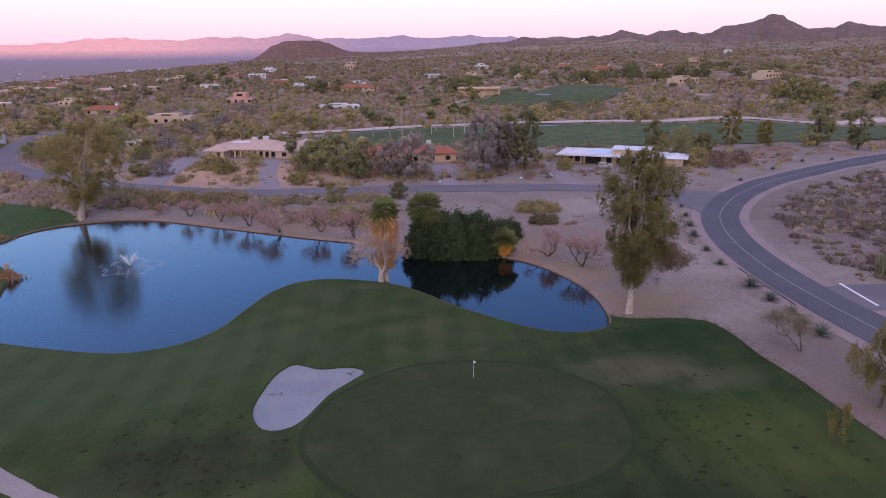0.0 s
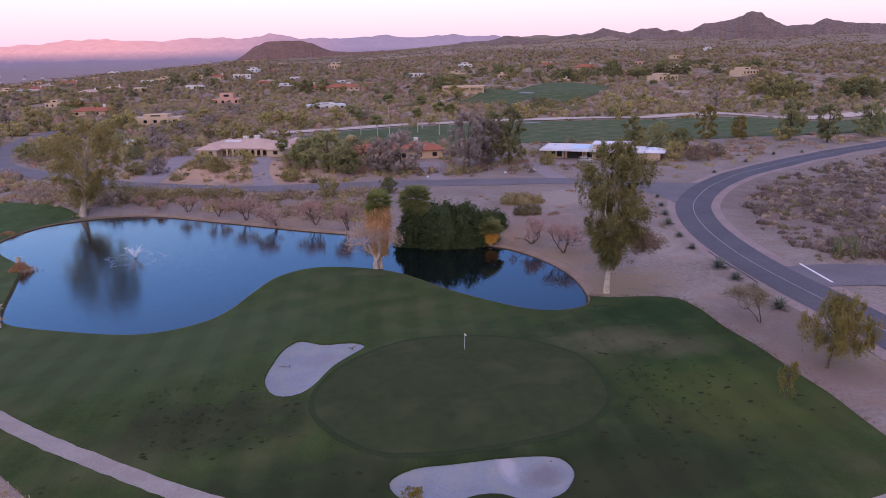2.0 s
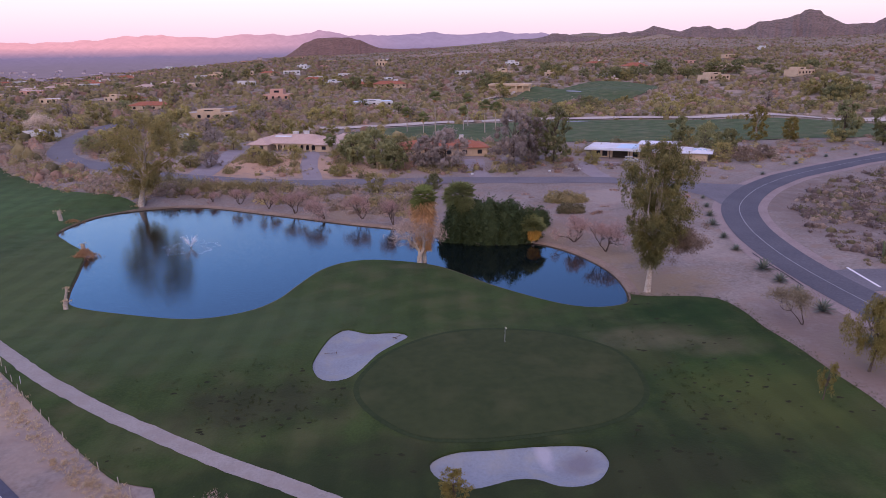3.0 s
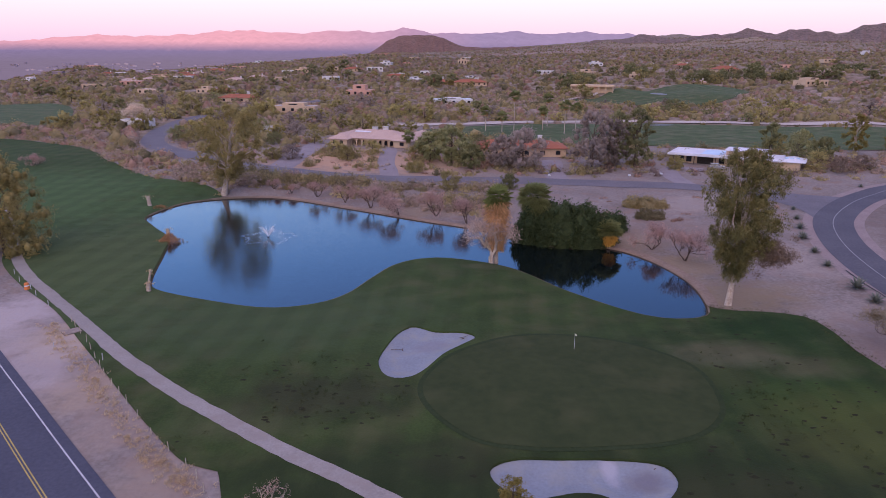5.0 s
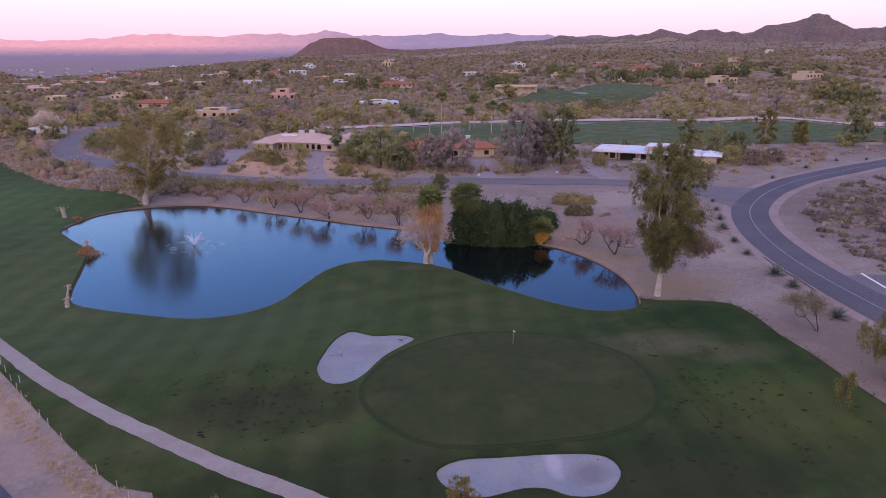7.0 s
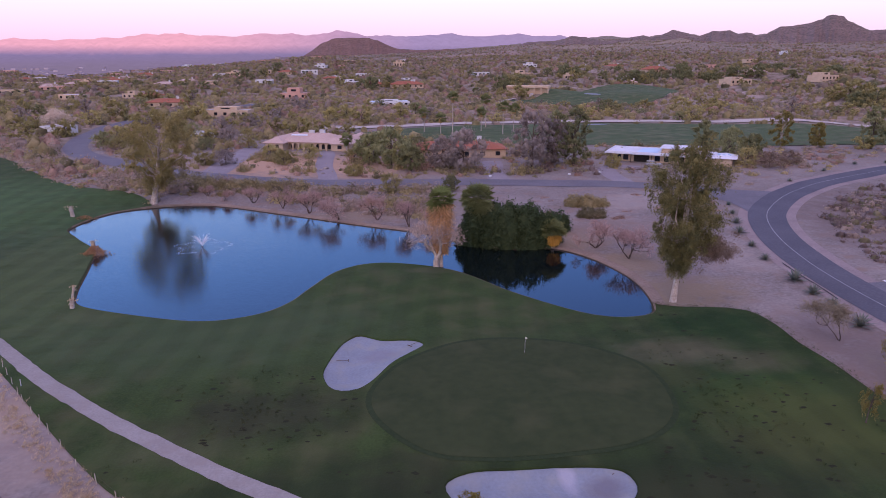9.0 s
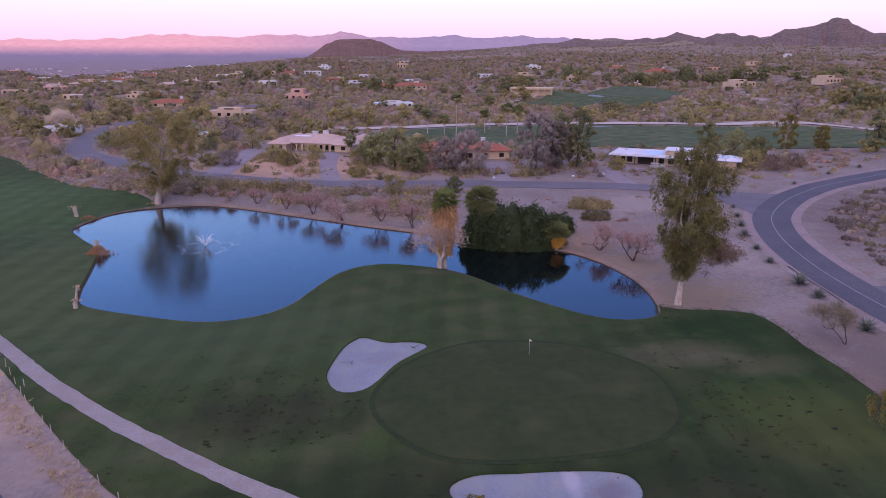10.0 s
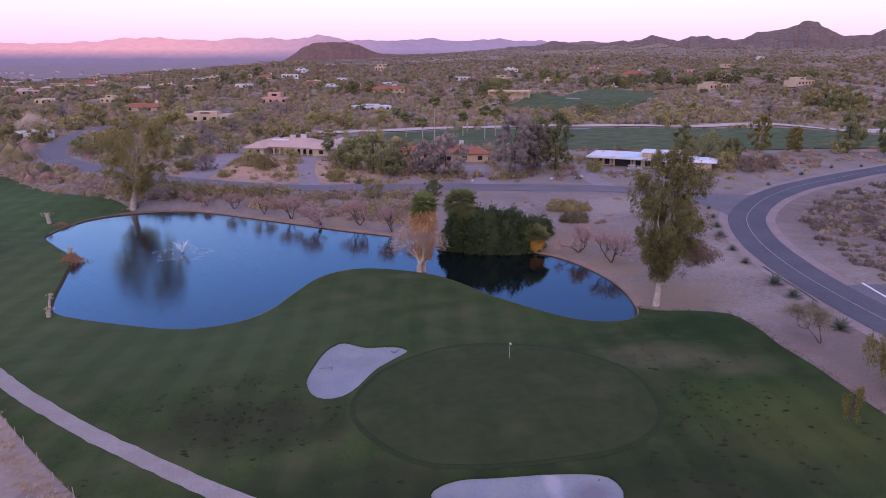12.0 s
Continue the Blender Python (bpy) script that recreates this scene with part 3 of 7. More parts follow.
def patch(name, line, mat, label, category="grass", step=1.5, up=0.06, holes=(), lower=None, kind="structure"):
    """A sheet that covers the inside of a closed line and follows the ground."""
    lo, hi = line.min(0), line.max(0)
    px, py = np.meshgrid(np.arange(lo[0], hi[0], step), np.arange(lo[1], hi[1], step))
    px, py = px.ravel() + 0.13, py.ravel() + 0.17
    keep = signed_distance(px, py, line) < -0.4 * step
    for h in holes:
        keep &= signed_distance(px, py, h) > 0.4 * step
    rings = [line, *holes]
    pts, edges = [], []
    for r in rings:
        n = len(pts)
        pts += [tuple(p) for p in r]
        edges += [(n + i, n + (i + 1) % len(r)) for i in range(len(r))]
    pts += list(zip(px[keep], py[keep]))
    vs, _, fs, *_ = geometry.delaunay_2d_cdt([Vector(p) for p in pts], edges, [], 0, 1e-4)
    v = np.array([(p.x, p.y) for p in vs])
    f = [t for t in fs]
    mid = np.array([v[list(t)].mean(0) for t in f])
    ok = signed_distance(mid[:, 0], mid[:, 1], line) < 0
    for h in holes:
        ok &= signed_distance(mid[:, 0], mid[:, 1], h) > 0
    z = surf(v[:, 0], v[:, 1]) + up
    if lower is not None:
        z = z + lower(v[:, 0], v[:, 1])
    ob = part(name, mesh_data(name, np.column_stack([v, z]), [t for t, k in zip(f, ok) if k], True), mat)
    return tagged(ob, label, category, kind=kind)


def ribbon(name, line, width, mat, label, category="road", up=0.07, offset=0.0, kind="structure", across=3, ragged=0.0):
    """A strip along an open line that follows the ground."""
    line = np.asarray(line, float)
    d = np.gradient(line, axis=0)
    d /= np.linalg.norm(d, axis=1)[:, None]
    side = np.stack([d[:, 1], -d[:, 0]], 1)
    rows, worn = [], np.random.RandomState(3)
    for k in range(across + 1):
        stray = worn.normal(size=len(line)) * ragged if k in (0, across) else 0.0
        p = line + side * (offset + width * (k / across - 0.5) + stray)[:, None] if ragged and k in (0, across) else line + side * (offset + width * (k / across - 0.5))
        rows.append(np.column_stack([p, surf(p[:, 0], p[:, 1]) + up]))
    n, v = len(line), np.vstack(rows)
    q = [(k * n + i, k * n + i + 1, (k + 1) * n + i + 1, (k + 1) * n + i) for k in range(across) for i in range(n - 1)]
    ob = part(name, fast_mesh(name, v, [t[::-1] for t in q], True), mat)
    return tagged(ob, label, category, kind=kind)


M["rubber_edge"] = material("asphalt_berm", (0.03, 0.03, 0.034), (0.06, 0.06, 0.066), 1, 0.9, 8, 0.4)


# ---- pond ----
def water_material():
    m = bpy.data.materials.new("pond_water")
    m.use_nodes = True
    n, l = m.node_tree.nodes, m.node_tree.links
    s = n["Principled BSDF"]
    s.inputs["Base Color"].default_value = (0.003, 0.006, 0.007, 1)
    s.inputs["Roughness"].default_value, s.inputs["IOR"].default_value = 0.04, 1.6
    co, nz, mp, b = n.new("ShaderNodeTexCoord"), n.new("ShaderNodeTexNoise"), n.new("ShaderNodeMapping"), n.new("ShaderNodeBump")
    mp.inputs["Scale"].default_value = (0.8, 1.3, 1)
    nz.inputs["Scale"].default_value, nz.inputs["Detail"].default_value = 2.4, 3
    b.inputs["Distance"].default_value = 0.03
    # the ripples run out from the fountain and die away
    at, fade, size = n.new("ShaderNodeMapping"), n.new("ShaderNodeTexGradient"), n.new("ShaderNodeMapRange")
    at.vector_type, fade.gradient_type = "TEXTURE", "SPHERICAL"
    at.inputs["Location"].default_value, at.inputs["Scale"].default_value = (-41.6, 41.6, 0), (70, 70, 70)
    size.inputs["To Min"].default_value, size.inputs["To Max"].default_value = 0.10, 0.85
    l.new(co.outputs["Object"], at.inputs[0]), l.new(at.outputs[0], fade.inputs[0]), l.new(fade.outputs["Fac"], size.inputs["Value"]), l.new(size.outputs[0], b.inputs["Strength"])
    l.new(co.outputs["Object"], mp.inputs[0]), l.new(mp.outputs[0], nz.inputs["Vector"])
    l.new(nz.outputs[0], b.inputs["Height"]), l.new(b.outputs[0], s.inputs["Normal"])
    return m


M["water"] = water_material()


def flat_patch(name, line, z, mat):
    bm = bmesh.new()
    f = bm.faces.new([bm.verts.new((x, y, z)) for x, y in line])
    bmesh.ops.triangulate(bm, faces=[f])
    bmesh.ops.recalc_face_normals(bm, faces=bm.faces)
    if bm.faces[:][0].normal.z < 0:
        bmesh.ops.reverse_faces(bm, faces=bm.faces)
    return part(name, bm, mat)


tagged(flat_patch("pond_water", grown(POND_LINE, 0.05), 0.0, M["water"]), "deep blue pond with small ripples and reflections", "pond", kind="structure")


def ring(name, line, steps, mat, label, category):
    """A closed band round a line; steps: (distance outwards, height)."""
    n, v = len(line), []
    for off, z in steps:
        p = grown(line, off)
        h = surf(p[:, 0], p[:, 1]) + 0.035 if z is None else np.full(n, z)
        v.append(np.column_stack([p, h]))
    q = [(k * n + i, (k + 1) * n + i, (k + 1) * n + (i + 1) % n, k * n + (i + 1) % n) for k in range(len(steps) - 1) for i in range(n)]
    ob = part(name, fast_mesh(name, np.vstack(v), [t[::-1] for t in q], True), mat)
    return tagged(ob, label, category, kind="structure")


ring("pond_bank", POND_LINE, [(-1.4, -1.0), (-0.5, -0.45), (0.05, -0.05), (0.25, None), (0.9, None), (1.9, None)], M["bank"], "dry tan grass bank round the pond", "bank")
ring("pond_edging", POND_LINE, [(-0.15, -0.3), (-0.13, 0.04), (-0.03, 0.08), (0.08, 0.10), (0.14, 0.0)], M["edging"], "dark wet stone edging of the pond", "edging")


# ---- grass, sand and roads ----
def turf_material(name, dark, light, dry, stripe=5.0, turn=0.12, blots=()):
    """Mown grass: blotches, dry patches and faint mowing lanes that cross."""
    m = material(name, dark, light, 6, 0.95, 22, 0.6, spot=(dry, 5, 0.34))
    n, l = m.node_tree.nodes, m.node_tree.links
    s = n["Principled BSDF"]
    old = s.inputs["Base Color"].links[0].from_socket
    co, value = n.new("ShaderNodeTexCoord"), None
    for ang, size, deep in ((turn, stripe, 0.06), (turn + 1.15, stripe * 1.4, 0.035)):
        mp, w = n.new("ShaderNodeMapping"), n.new("ShaderNodeTexWave")
        mp.inputs["Rotation"].default_value = (0, 0, ang)
        w.inputs["Scale"].default_value, w.inputs["Distortion"].default_value = 0.31 / size * 1.0, 2.0
        w.inputs["Detail Scale"].default_value = 0.6
        l.new(co.outputs["Object"], mp.inputs[0]), l.new(mp.outputs[0], w.inputs["Vector"])
        rng = n.new("ShaderNodeMapRange")
        rng.inputs["From Min"].default_value, rng.inputs["From Max"].default_value = 0.3, 0.7
        rng.inputs["To Min"].default_value, rng.inputs["To Max"].default_value = 1 - deep, 1 + deep
        l.new(w.outputs["Fac"], rng.inputs["Value"])
        if value is None:
            value = rng.outputs[0]
        else:
            mul = n.new("ShaderNodeMath")
            mul.operation = "MULTIPLY"
            l.new(value, mul.inputs[0]), l.new(rng.outputs[0], mul.inputs[1])
            value = mul.outputs[0]
    add_blots(m, blots)
    old = s.inputs["Base Color"].links[0].from_socket
    s.inputs["Sheen Weight"].default_value, s.inputs["Sheen Roughness"].default_value = 0.02, 0.5
    s.inputs["Sheen Tint"].default_value = (0.6, 0.9, 0.7, 1)
    hsv = n.new("ShaderNodeHueSaturation")
    l.new(old, hsv.inputs["Color"]), l.new(value, hsv.inputs["Value"]), l.new(hsv.outputs[0], s.inputs["Base Color"])
    return m


LUSH, DULL, STRAW = (0.022, 0.056, 0.010), (0.032, 0.036, 0.016), (0.088, 0.084, 0.043)
M["fairway"] = turf_material("fairway_turf", (0.0265, 0.044, 0.0115), (0.046, 0.069, 0.0195), (0.060, 0.067, 0.026), blots=(
    (27, -29, 40, 30, (0.021, 0.036, 0.011), 0.75), (-34, -6, 40, 24, (0.049, 0.072, 0.029), 0.75), (-30, -37, 11, 5, STRAW, 0.4), (-46, -22, 8, 5, STRAW, 0.3), (-16, -50, 26, 13, (0.022, 0.032, 0.012), 0.85), (14, -50, 34, 13, (0.022, 0.032, 0.012), 0.85), (37, -13, 12, 7, (0.014, 0.033, 0.007), 0.8), (24, -2, 12, 6, LUSH, 0.5), (34, -37, 12, 14, LUSH, 0.75), (29, -21, 13, 5, STRAW, 0.7), (36, -27, 9, 5, STRAW, 0.6), (30, -44, 10, 6, DULL, 0.6),
    (-22, -31, 16, 9, DULL, 0.85), (-8, -44, 9, 6, DULL, 0.6), (14, -52, 16, 7, DULL, 0.7), (-52, 3, 8, 5, STRAW, 0.35), (2, 18, 7, 3, STRAW, 0.5), (-66, 30, 9, 14, DULL, 0.5), (-86, 42, 12, 8, STRAW, 0.3), (34, -41, 16, 14, (0.058, 0.070, 0.019), 0.8), (27, -24, 12, 4, (0.085, 0.085, 0.045), 0.6), (40, -18, 10, 9, (0.016, 0.036, 0.008), 0.7), (-110, 75, 75, 60, (0.056, 0.096, 0.033), 0.85), (-70, 20, 36, 54, (0.062, 0.086, 0.033), 0.85), (24, -29, 7, 5, (0.046, 0.057, 0.019), 0.6)))
M["fairway_far"] = turf_material("far_fairway_turf", (0.050, 0.074, 0.030), (0.078, 0.103, 0.046), (0.115, 0.115, 0.062), 9, 1.2)

hollow = [grown(BUNKER_A, 0.0), grown(BUNKER_B, 0.0)]
patch("fairway", FAIRWAY, M["fairway"], "mown fairway grass with faint mowing lanes and dry spots", step=1.6, holes=hollow)
patch("putting_green_collar", grown(GREEN, 0.65), M["collar"], "slightly longer collar grass round the putting green", step=1.6, up=0.085)
patch("putting_green", GREEN, M["green"], "closely mown olive putting green", "putting green", step=1.6, up=0.11)
patch("far_fairway", FAIRWAY_B, M["fairway_far"], "green fairway behind the houses", step=7, up=0.25)
patch("upper_fairway", FAIRWAY_C, M["fairway_far"], "green fairway on the rise", step=9, up=0.6)
patch("west_fairway", FAIRWAY_D, M["fairway_far"], "green fairway beyond the brush", step=9, up=0.5)


def bunker(line, label):
    """A sand hollow with a grass lip that turns down into it."""
    deep = lambda x, y: -0.45 * ease(0, 2.5, -signed_distance(x, y, line)) - 0.22
    sand = patch("bunker", grown(line, 0.25), M["sand"], label, "bunker", step=0.9, up=0.06, lower=deep, kind="")
    n, v = len(line), []
    for off, dz in ((0.22, 0.064), (0.0, 0.05), (-0.10, -0.06), (-0.05, -0.30)):
        p = grown(line, off)
        v.append(np.column_stack([p, surf(p[:, 0], p[:, 1]) + dz]))
    q = [(k * n + i, (k + 1) * n + i, (k + 1) * n + (i + 1) % n, k * n + (i + 1) % n) for k in range(3) for i in range(n)]
    part("lip", fast_mesh("lip", np.vstack(v), q, True), M["fairway"], sand, "grass lip")
    return sand


bunker(BUNKER_A, "pale raked sand bunker beside the putting green")
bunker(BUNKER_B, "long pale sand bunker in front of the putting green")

ribbon("cart_path", CART_PATH, 1.95, M["path"], "pale gravel cart path along the fairway", "path", 0.09, 0.35, ragged=0.05)
ribbon("cart_path", spline([(22, -66), (29.5, -61.9), (33.5, -60.7), (37, -60.2), (44, -59.5)], 1.2, False), 2.4, M["path"], "pale gravel cart path behind the green", "path", 0.09, ragged=0.05)
ribbon("highway", HIGHWAY, 9.0, M["new_asphalt"], "dark two-lane asphalt road with painted lines", "road", 0.06)
ribbon("road_line", HIGHWAY, 0.15, M["line_edge"], "white edge line", "road marking", 0.075, -3.45, across=1)
ribbon("road_line", HIGHWAY, 0.15, M["line_edge"], "white edge line", "road marking", 0.075, 3.45, across=1)
ribbon("road_line", HIGHWAY, 0.12, M["line_yellow"], "double yellow centre line", "road marking", 0.075, -0.14, across=1)
ribbon("road_line", HIGHWAY, 0.12, M["line_yellow"], "double yellow centre line", "road marking", 0.075, 0.14, across=1)
ribbon("road_shoulder", EAST_ROAD, 12.0, M["dust"], "dusty gravel shoulder of the curving road", "road", 0.05)
ribbon("side_road", SIDE_ROAD, 11.0, M["street"], "worn grey asphalt side road", "road", 0.085)
ribbon("street", STREET, 8.6, M["street"], "worn grey asphalt residential street", "road", 0.08)
ribbon("east_road", EAST_ROAD, 8.0, M["asphalt"], "curving worn grey asphalt road", "road", 0.10)
patch("road_junction", spline([(84.5, 75.5), (90.5, 71.2), (98.5, 67.5), (103, 64), (96, 57), (88, 51), (79.5, 42.5), (80.5, 52), (80.6, 58), (77.5, 65), (73, 73), (78, 76)], 1.5), M["street"], "flared asphalt mouth of the street", "road", step=2, up=0.09)
ribbon("road_line", EAST_ROAD, 0.16, M["line_faded"], "faded white centre line on the curving road", "road marking", 0.115, 0.0, across=1)
ribbon("stop_line", spline([(73.2, -3.2), (72.1, -8.2), (71.0, -13.2)], 1.5, False), 0.45, M["line_white"], "white painted stop line", "road marking", 0.115, across=1)
ribbon("road_berm", spline([(63.4, 9), (62.0, 1.5), (61.4, -3.4), (60.3, -9.5)], 1.0, False), 0.22, M["rubber_edge"], "dark asphalt berm beside the curving road", "kerb", 0.16)
patch("far_bunker", spline([(103, 228.5), (109, 227), (116, 228), (118, 230.5), (112, 232), (105, 231)], 2), M["sand"], "pale sand bunker beside the far fairway", "bunker", step=3, up=0.4)
patch("far_bunker", spline([(171, 415.5), (177, 413), (183, 415), (184, 419), (178, 420.5), (173, 419)], 2), M["sand"], "pale sand bunker on the upper fairway", "bunker", step=4, up=0.8)
ribbon("upper_path", spline([(92, 366), (101, 381), (114, 400), (131, 428), (146, 452), (165, 478), (190, 505)], 4, False), 3.2, M["track"], "pale cart path beside the upper fairway", "path", 0.8)
ribbon("far_path", FAR_PATH, 10.0, M["track"], "pale dirt track beyond the far fairway", "path", 0.36)


# ---- skyline ----
def range_of_hills(name, dist, crest, base, depth, mat, label, jag=3.0, step=0.08, seed=1, rows=16, curve=1.3, rib=1.0):
    """A range with real slopes and ravines, laid round the camera's stand. crest: (azimuth in degrees, height) of its tops and saddles."""
    knots = np.array(crest, float)
    az = np.arange(knots[0, 0], knots[-1, 0], step)
    top = np.interp(az, knots[:, 0], knots[:, 1])
    r, v = np.random.RandomState(seed), []
    soft = np.exp(-np.linspace(-2, 2, 5) ** 2)
    top = np.convolve(np.pad(top, 2, mode="edge"), soft / soft.sum(), "valid")
    for s in (0.9, 0.4, 0.17):
        k = np.arange(az[0] - 1, az[-1] + 1, s)
        top = top + jag * s * np.interp(az, k, r.normal(size=len(k)))
    ravine = r.uniform(size=3000)
    foot = dist - depth
    v.append(np.column_stack([CX + foot * np.sin(np.radians(az)), CY + foot * np.cos(np.radians(az)), np.full(len(az), base - 90.0)]))
    for k in range(rows + 3):
        t = min(k / rows, 1.0)
        gully = np.interp(az * 4 + 2.5 * t, np.arange(-1500, 1500), ravine) * 0.6 + np.interp(az * 11 + t, np.arange(-1500, 1500), ravine) * 0.4
        gully = gully * rib
        d = dist - depth * (1 - t) + depth * 0.10 * gully * math.sin(math.pi * t)
        h = base + (top - base) * t ** curve * (1 - 0.38 * gully * math.sin(math.pi * t))
        if k > rows:
            d, h = dist + depth * 0.2 * (k - rows), base + (top - base) * (1 - 0.45 * (k - rows))
        v.append(np.column_stack([CX + d * np.sin(np.radians(az)), CY + d * np.cos(np.radians(az)), h]))
    n = len(az)
    i = np.arange(n - 1)
    q = np.vstack([np.stack([k * n + i, k * n + i + 1, (k + 1) * n + i + 1, (k + 1) * n + i], 1) for k in range(rows + 3)])
    ob = part(name, fast_mesh(name, np.vstack(v), q, True), mat)
    return tagged(ob, label, "mountain", kind="structure")


# haze, earth shadow and alpenglow painted as emission colours, from foot to crest
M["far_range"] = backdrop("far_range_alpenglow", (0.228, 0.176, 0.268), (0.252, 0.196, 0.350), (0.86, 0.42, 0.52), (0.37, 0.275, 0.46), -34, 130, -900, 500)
M["hill"] = material("scrub_hill", (0.162, 0.092, 0.075), (0.270, 0.161, 0.130), 40, 0.95, 9, 0.8, spot=((0.102, 0.071, 0.050), 6, 0.5))
M["foothill"] = material("foothill_scrub", (0.158, 0.107, 0.096), (0.306, 0.214, 0.186), 40, 0.95, 9, 0.9, spot=((0.095, 0.080, 0.057), 7, 0.55))
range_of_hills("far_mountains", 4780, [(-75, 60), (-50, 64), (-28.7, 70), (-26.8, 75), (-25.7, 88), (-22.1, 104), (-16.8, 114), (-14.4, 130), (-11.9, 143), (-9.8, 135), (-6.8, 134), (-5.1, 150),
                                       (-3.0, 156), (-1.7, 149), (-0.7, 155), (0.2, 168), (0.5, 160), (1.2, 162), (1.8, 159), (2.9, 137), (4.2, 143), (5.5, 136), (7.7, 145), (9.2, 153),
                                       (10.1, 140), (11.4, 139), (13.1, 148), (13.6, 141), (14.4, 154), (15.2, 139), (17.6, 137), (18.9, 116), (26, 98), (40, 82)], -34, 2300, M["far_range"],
               "distant violet mountain range with pink alpenglow painted on its crest", 5, seed=4, curve=2.8)
range_of_hills("dome_hill", 2500, [(-5.5, 2), (-3.6, 10), (-2.75, 21), (-1.8, 41), (-0.8, 70), (-0.2, 81), (0.4, 85), (1.5, 87), (2.6, 83), (3.6, 69), (4.6, 53), (5.8, 46), (7.7, 46), (9.7, 48), (12.5, 46), (16, 30)], -5, 420, M["hill"],
               "dark rounded desert hill with a flat top", 2, seed=2, rib=0.35)
range_of_hills("foothills", 2700, [(9, 30), (13.0, 48), (14.5, 67), (15.7, 71), (17.6, 82), (18.5, 91), (19.6, 91), (20.7, 78), (21.8, 83), (22.6, 83), (23.9, 96), (24.4, 88), (25.9, 110), (26.9, 103),
                                   (27.9, 93), (29.9, 112), (30.5, 101), (31.1, 104), (31.9, 94), (33.2, 117), (35.0, 133), (35.9, 139), (36.1, 152), (36.6, 157), (37.15, 153), (37.35, 138), (37.9, 126), (38.9, 109), (40.3, 111),
                                   (41.2, 122), (41.8, 111), (45, 100), (55, 110), (70, 90)], 20, 800, M["foothill"], "range of scrub-covered rocky foothills with a bluff", 3, seed=7, rib=0.75)


# ---- houses ----
def hip_roof(x0, x1, y0, y1, eave, ridge, over=0.7, thick=0.18):
    """A hipped roof with eaves that stand out, closed below."""
    bm = bmesh.new()
    x0, x1, y0, y1 = x0 - over, x1 + over, y0 - over, y1 + over
    run = min(x1 - x0, y1 - y0) / 2
    if x1 - x0 >= y1 - y0:
        r = [(x0 + run, (y0 + y1) / 2), (x1 - run + 0.01, (y0 + y1) / 2)]
    else:
        r = [((x0 + x1) / 2, y0 + run), ((x0 + x1) / 2, y1 - run + 0.01)]
    low = [bm.verts.new((x, y, eave - thick)) for x, y in ((x0, y0), (x1, y0), (x1, y1), (x0, y1))]
    up = [bm.verts.new((v.co.x, v.co.y, eave)) for v in low]
    a, b = (bm.verts.new((*p, ridge)) for p in r)
    bm.faces.new(low[::-1])
    for i in range(4):
        bm.faces.new((low[i], low[(i + 1) % 4], up[(i + 1) % 4], up[i]))
    if x1 - x0 >= y1 - y0:
        sides = ((up[0], up[1], b, a), (up[1], up[2], b), (up[2], up[3], a, b), (up[3], up[0], a))
    else:
        sides = ((up[0], up[1], a), (up[1], up[2], b, a), (up[2], up[3], b), (up[3], up[0], a, b))
    for f in sides:
        bm.faces.new(f)
    return bm


def arch_bay(width, height, spring, pier, thick):
    """One bay of an arcade: two half piers and a round arch between them."""
    bm, r = bmesh.new(), (width - pier) / 2
    line = [(0, 0), (pier / 2, 0), (pier / 2, spring)]
    line += [(width / 2 - r * math.cos(a), spring + min(r, height - spring - 0.25) * math.sin(a)) for a in np.linspace(0.2, math.pi - 0.2, 8)]
    line += [(width - pier / 2, spring), (width - pier / 2, 0), (width, 0), (width, height), (0, height)]
    f = bm.faces.new([bm.verts.new((x, 0, z)) for x, z in line])
    ext = bmesh.ops.extrude_face_region(bm, geom=[f])
    bmesh.ops.translate(bm, verts=[v for v in ext["geom"] if isinstance(v, bmesh.types.BMVert)], vec=(0, thick, 0))
    bmesh.ops.triangulate(bm, faces=[g for g in bm.faces if len(g.verts) > 4])
    bmesh.ops.recalc_face_normals(bm, faces=bm.faces)
    return bm


def window(parent, x, y, z, w, h, side=-1):
    """A window in a wall that faces along y: frame and pane."""
    frame_ob = part("window", boxes(((x - w / 2, y, z), (x + w / 2, y + side * 0.05, z + 0.08)), ((x - w / 2, y, z + h - 0.08), (x + w / 2, y + side * 0.05, z + h)),
                                    ((x - w / 2, y, z + 0.08), (x - w / 2 + 0.08, y + side * 0.05, z + h - 0.08)), ((x + w / 2 - 0.08, y, z + 0.08), (x + w / 2, y + side * 0.05, z + h - 0.08))), M["bark_dark"], parent)
    part("pane", boxes(((x - w / 2 + 0.08, y, z + 0.08), (x + w / 2 - 0.08, y + side * 0.02, z + h - 0.08))), M["glass"], frame_ob, "dark window glass")
    return frame_ob


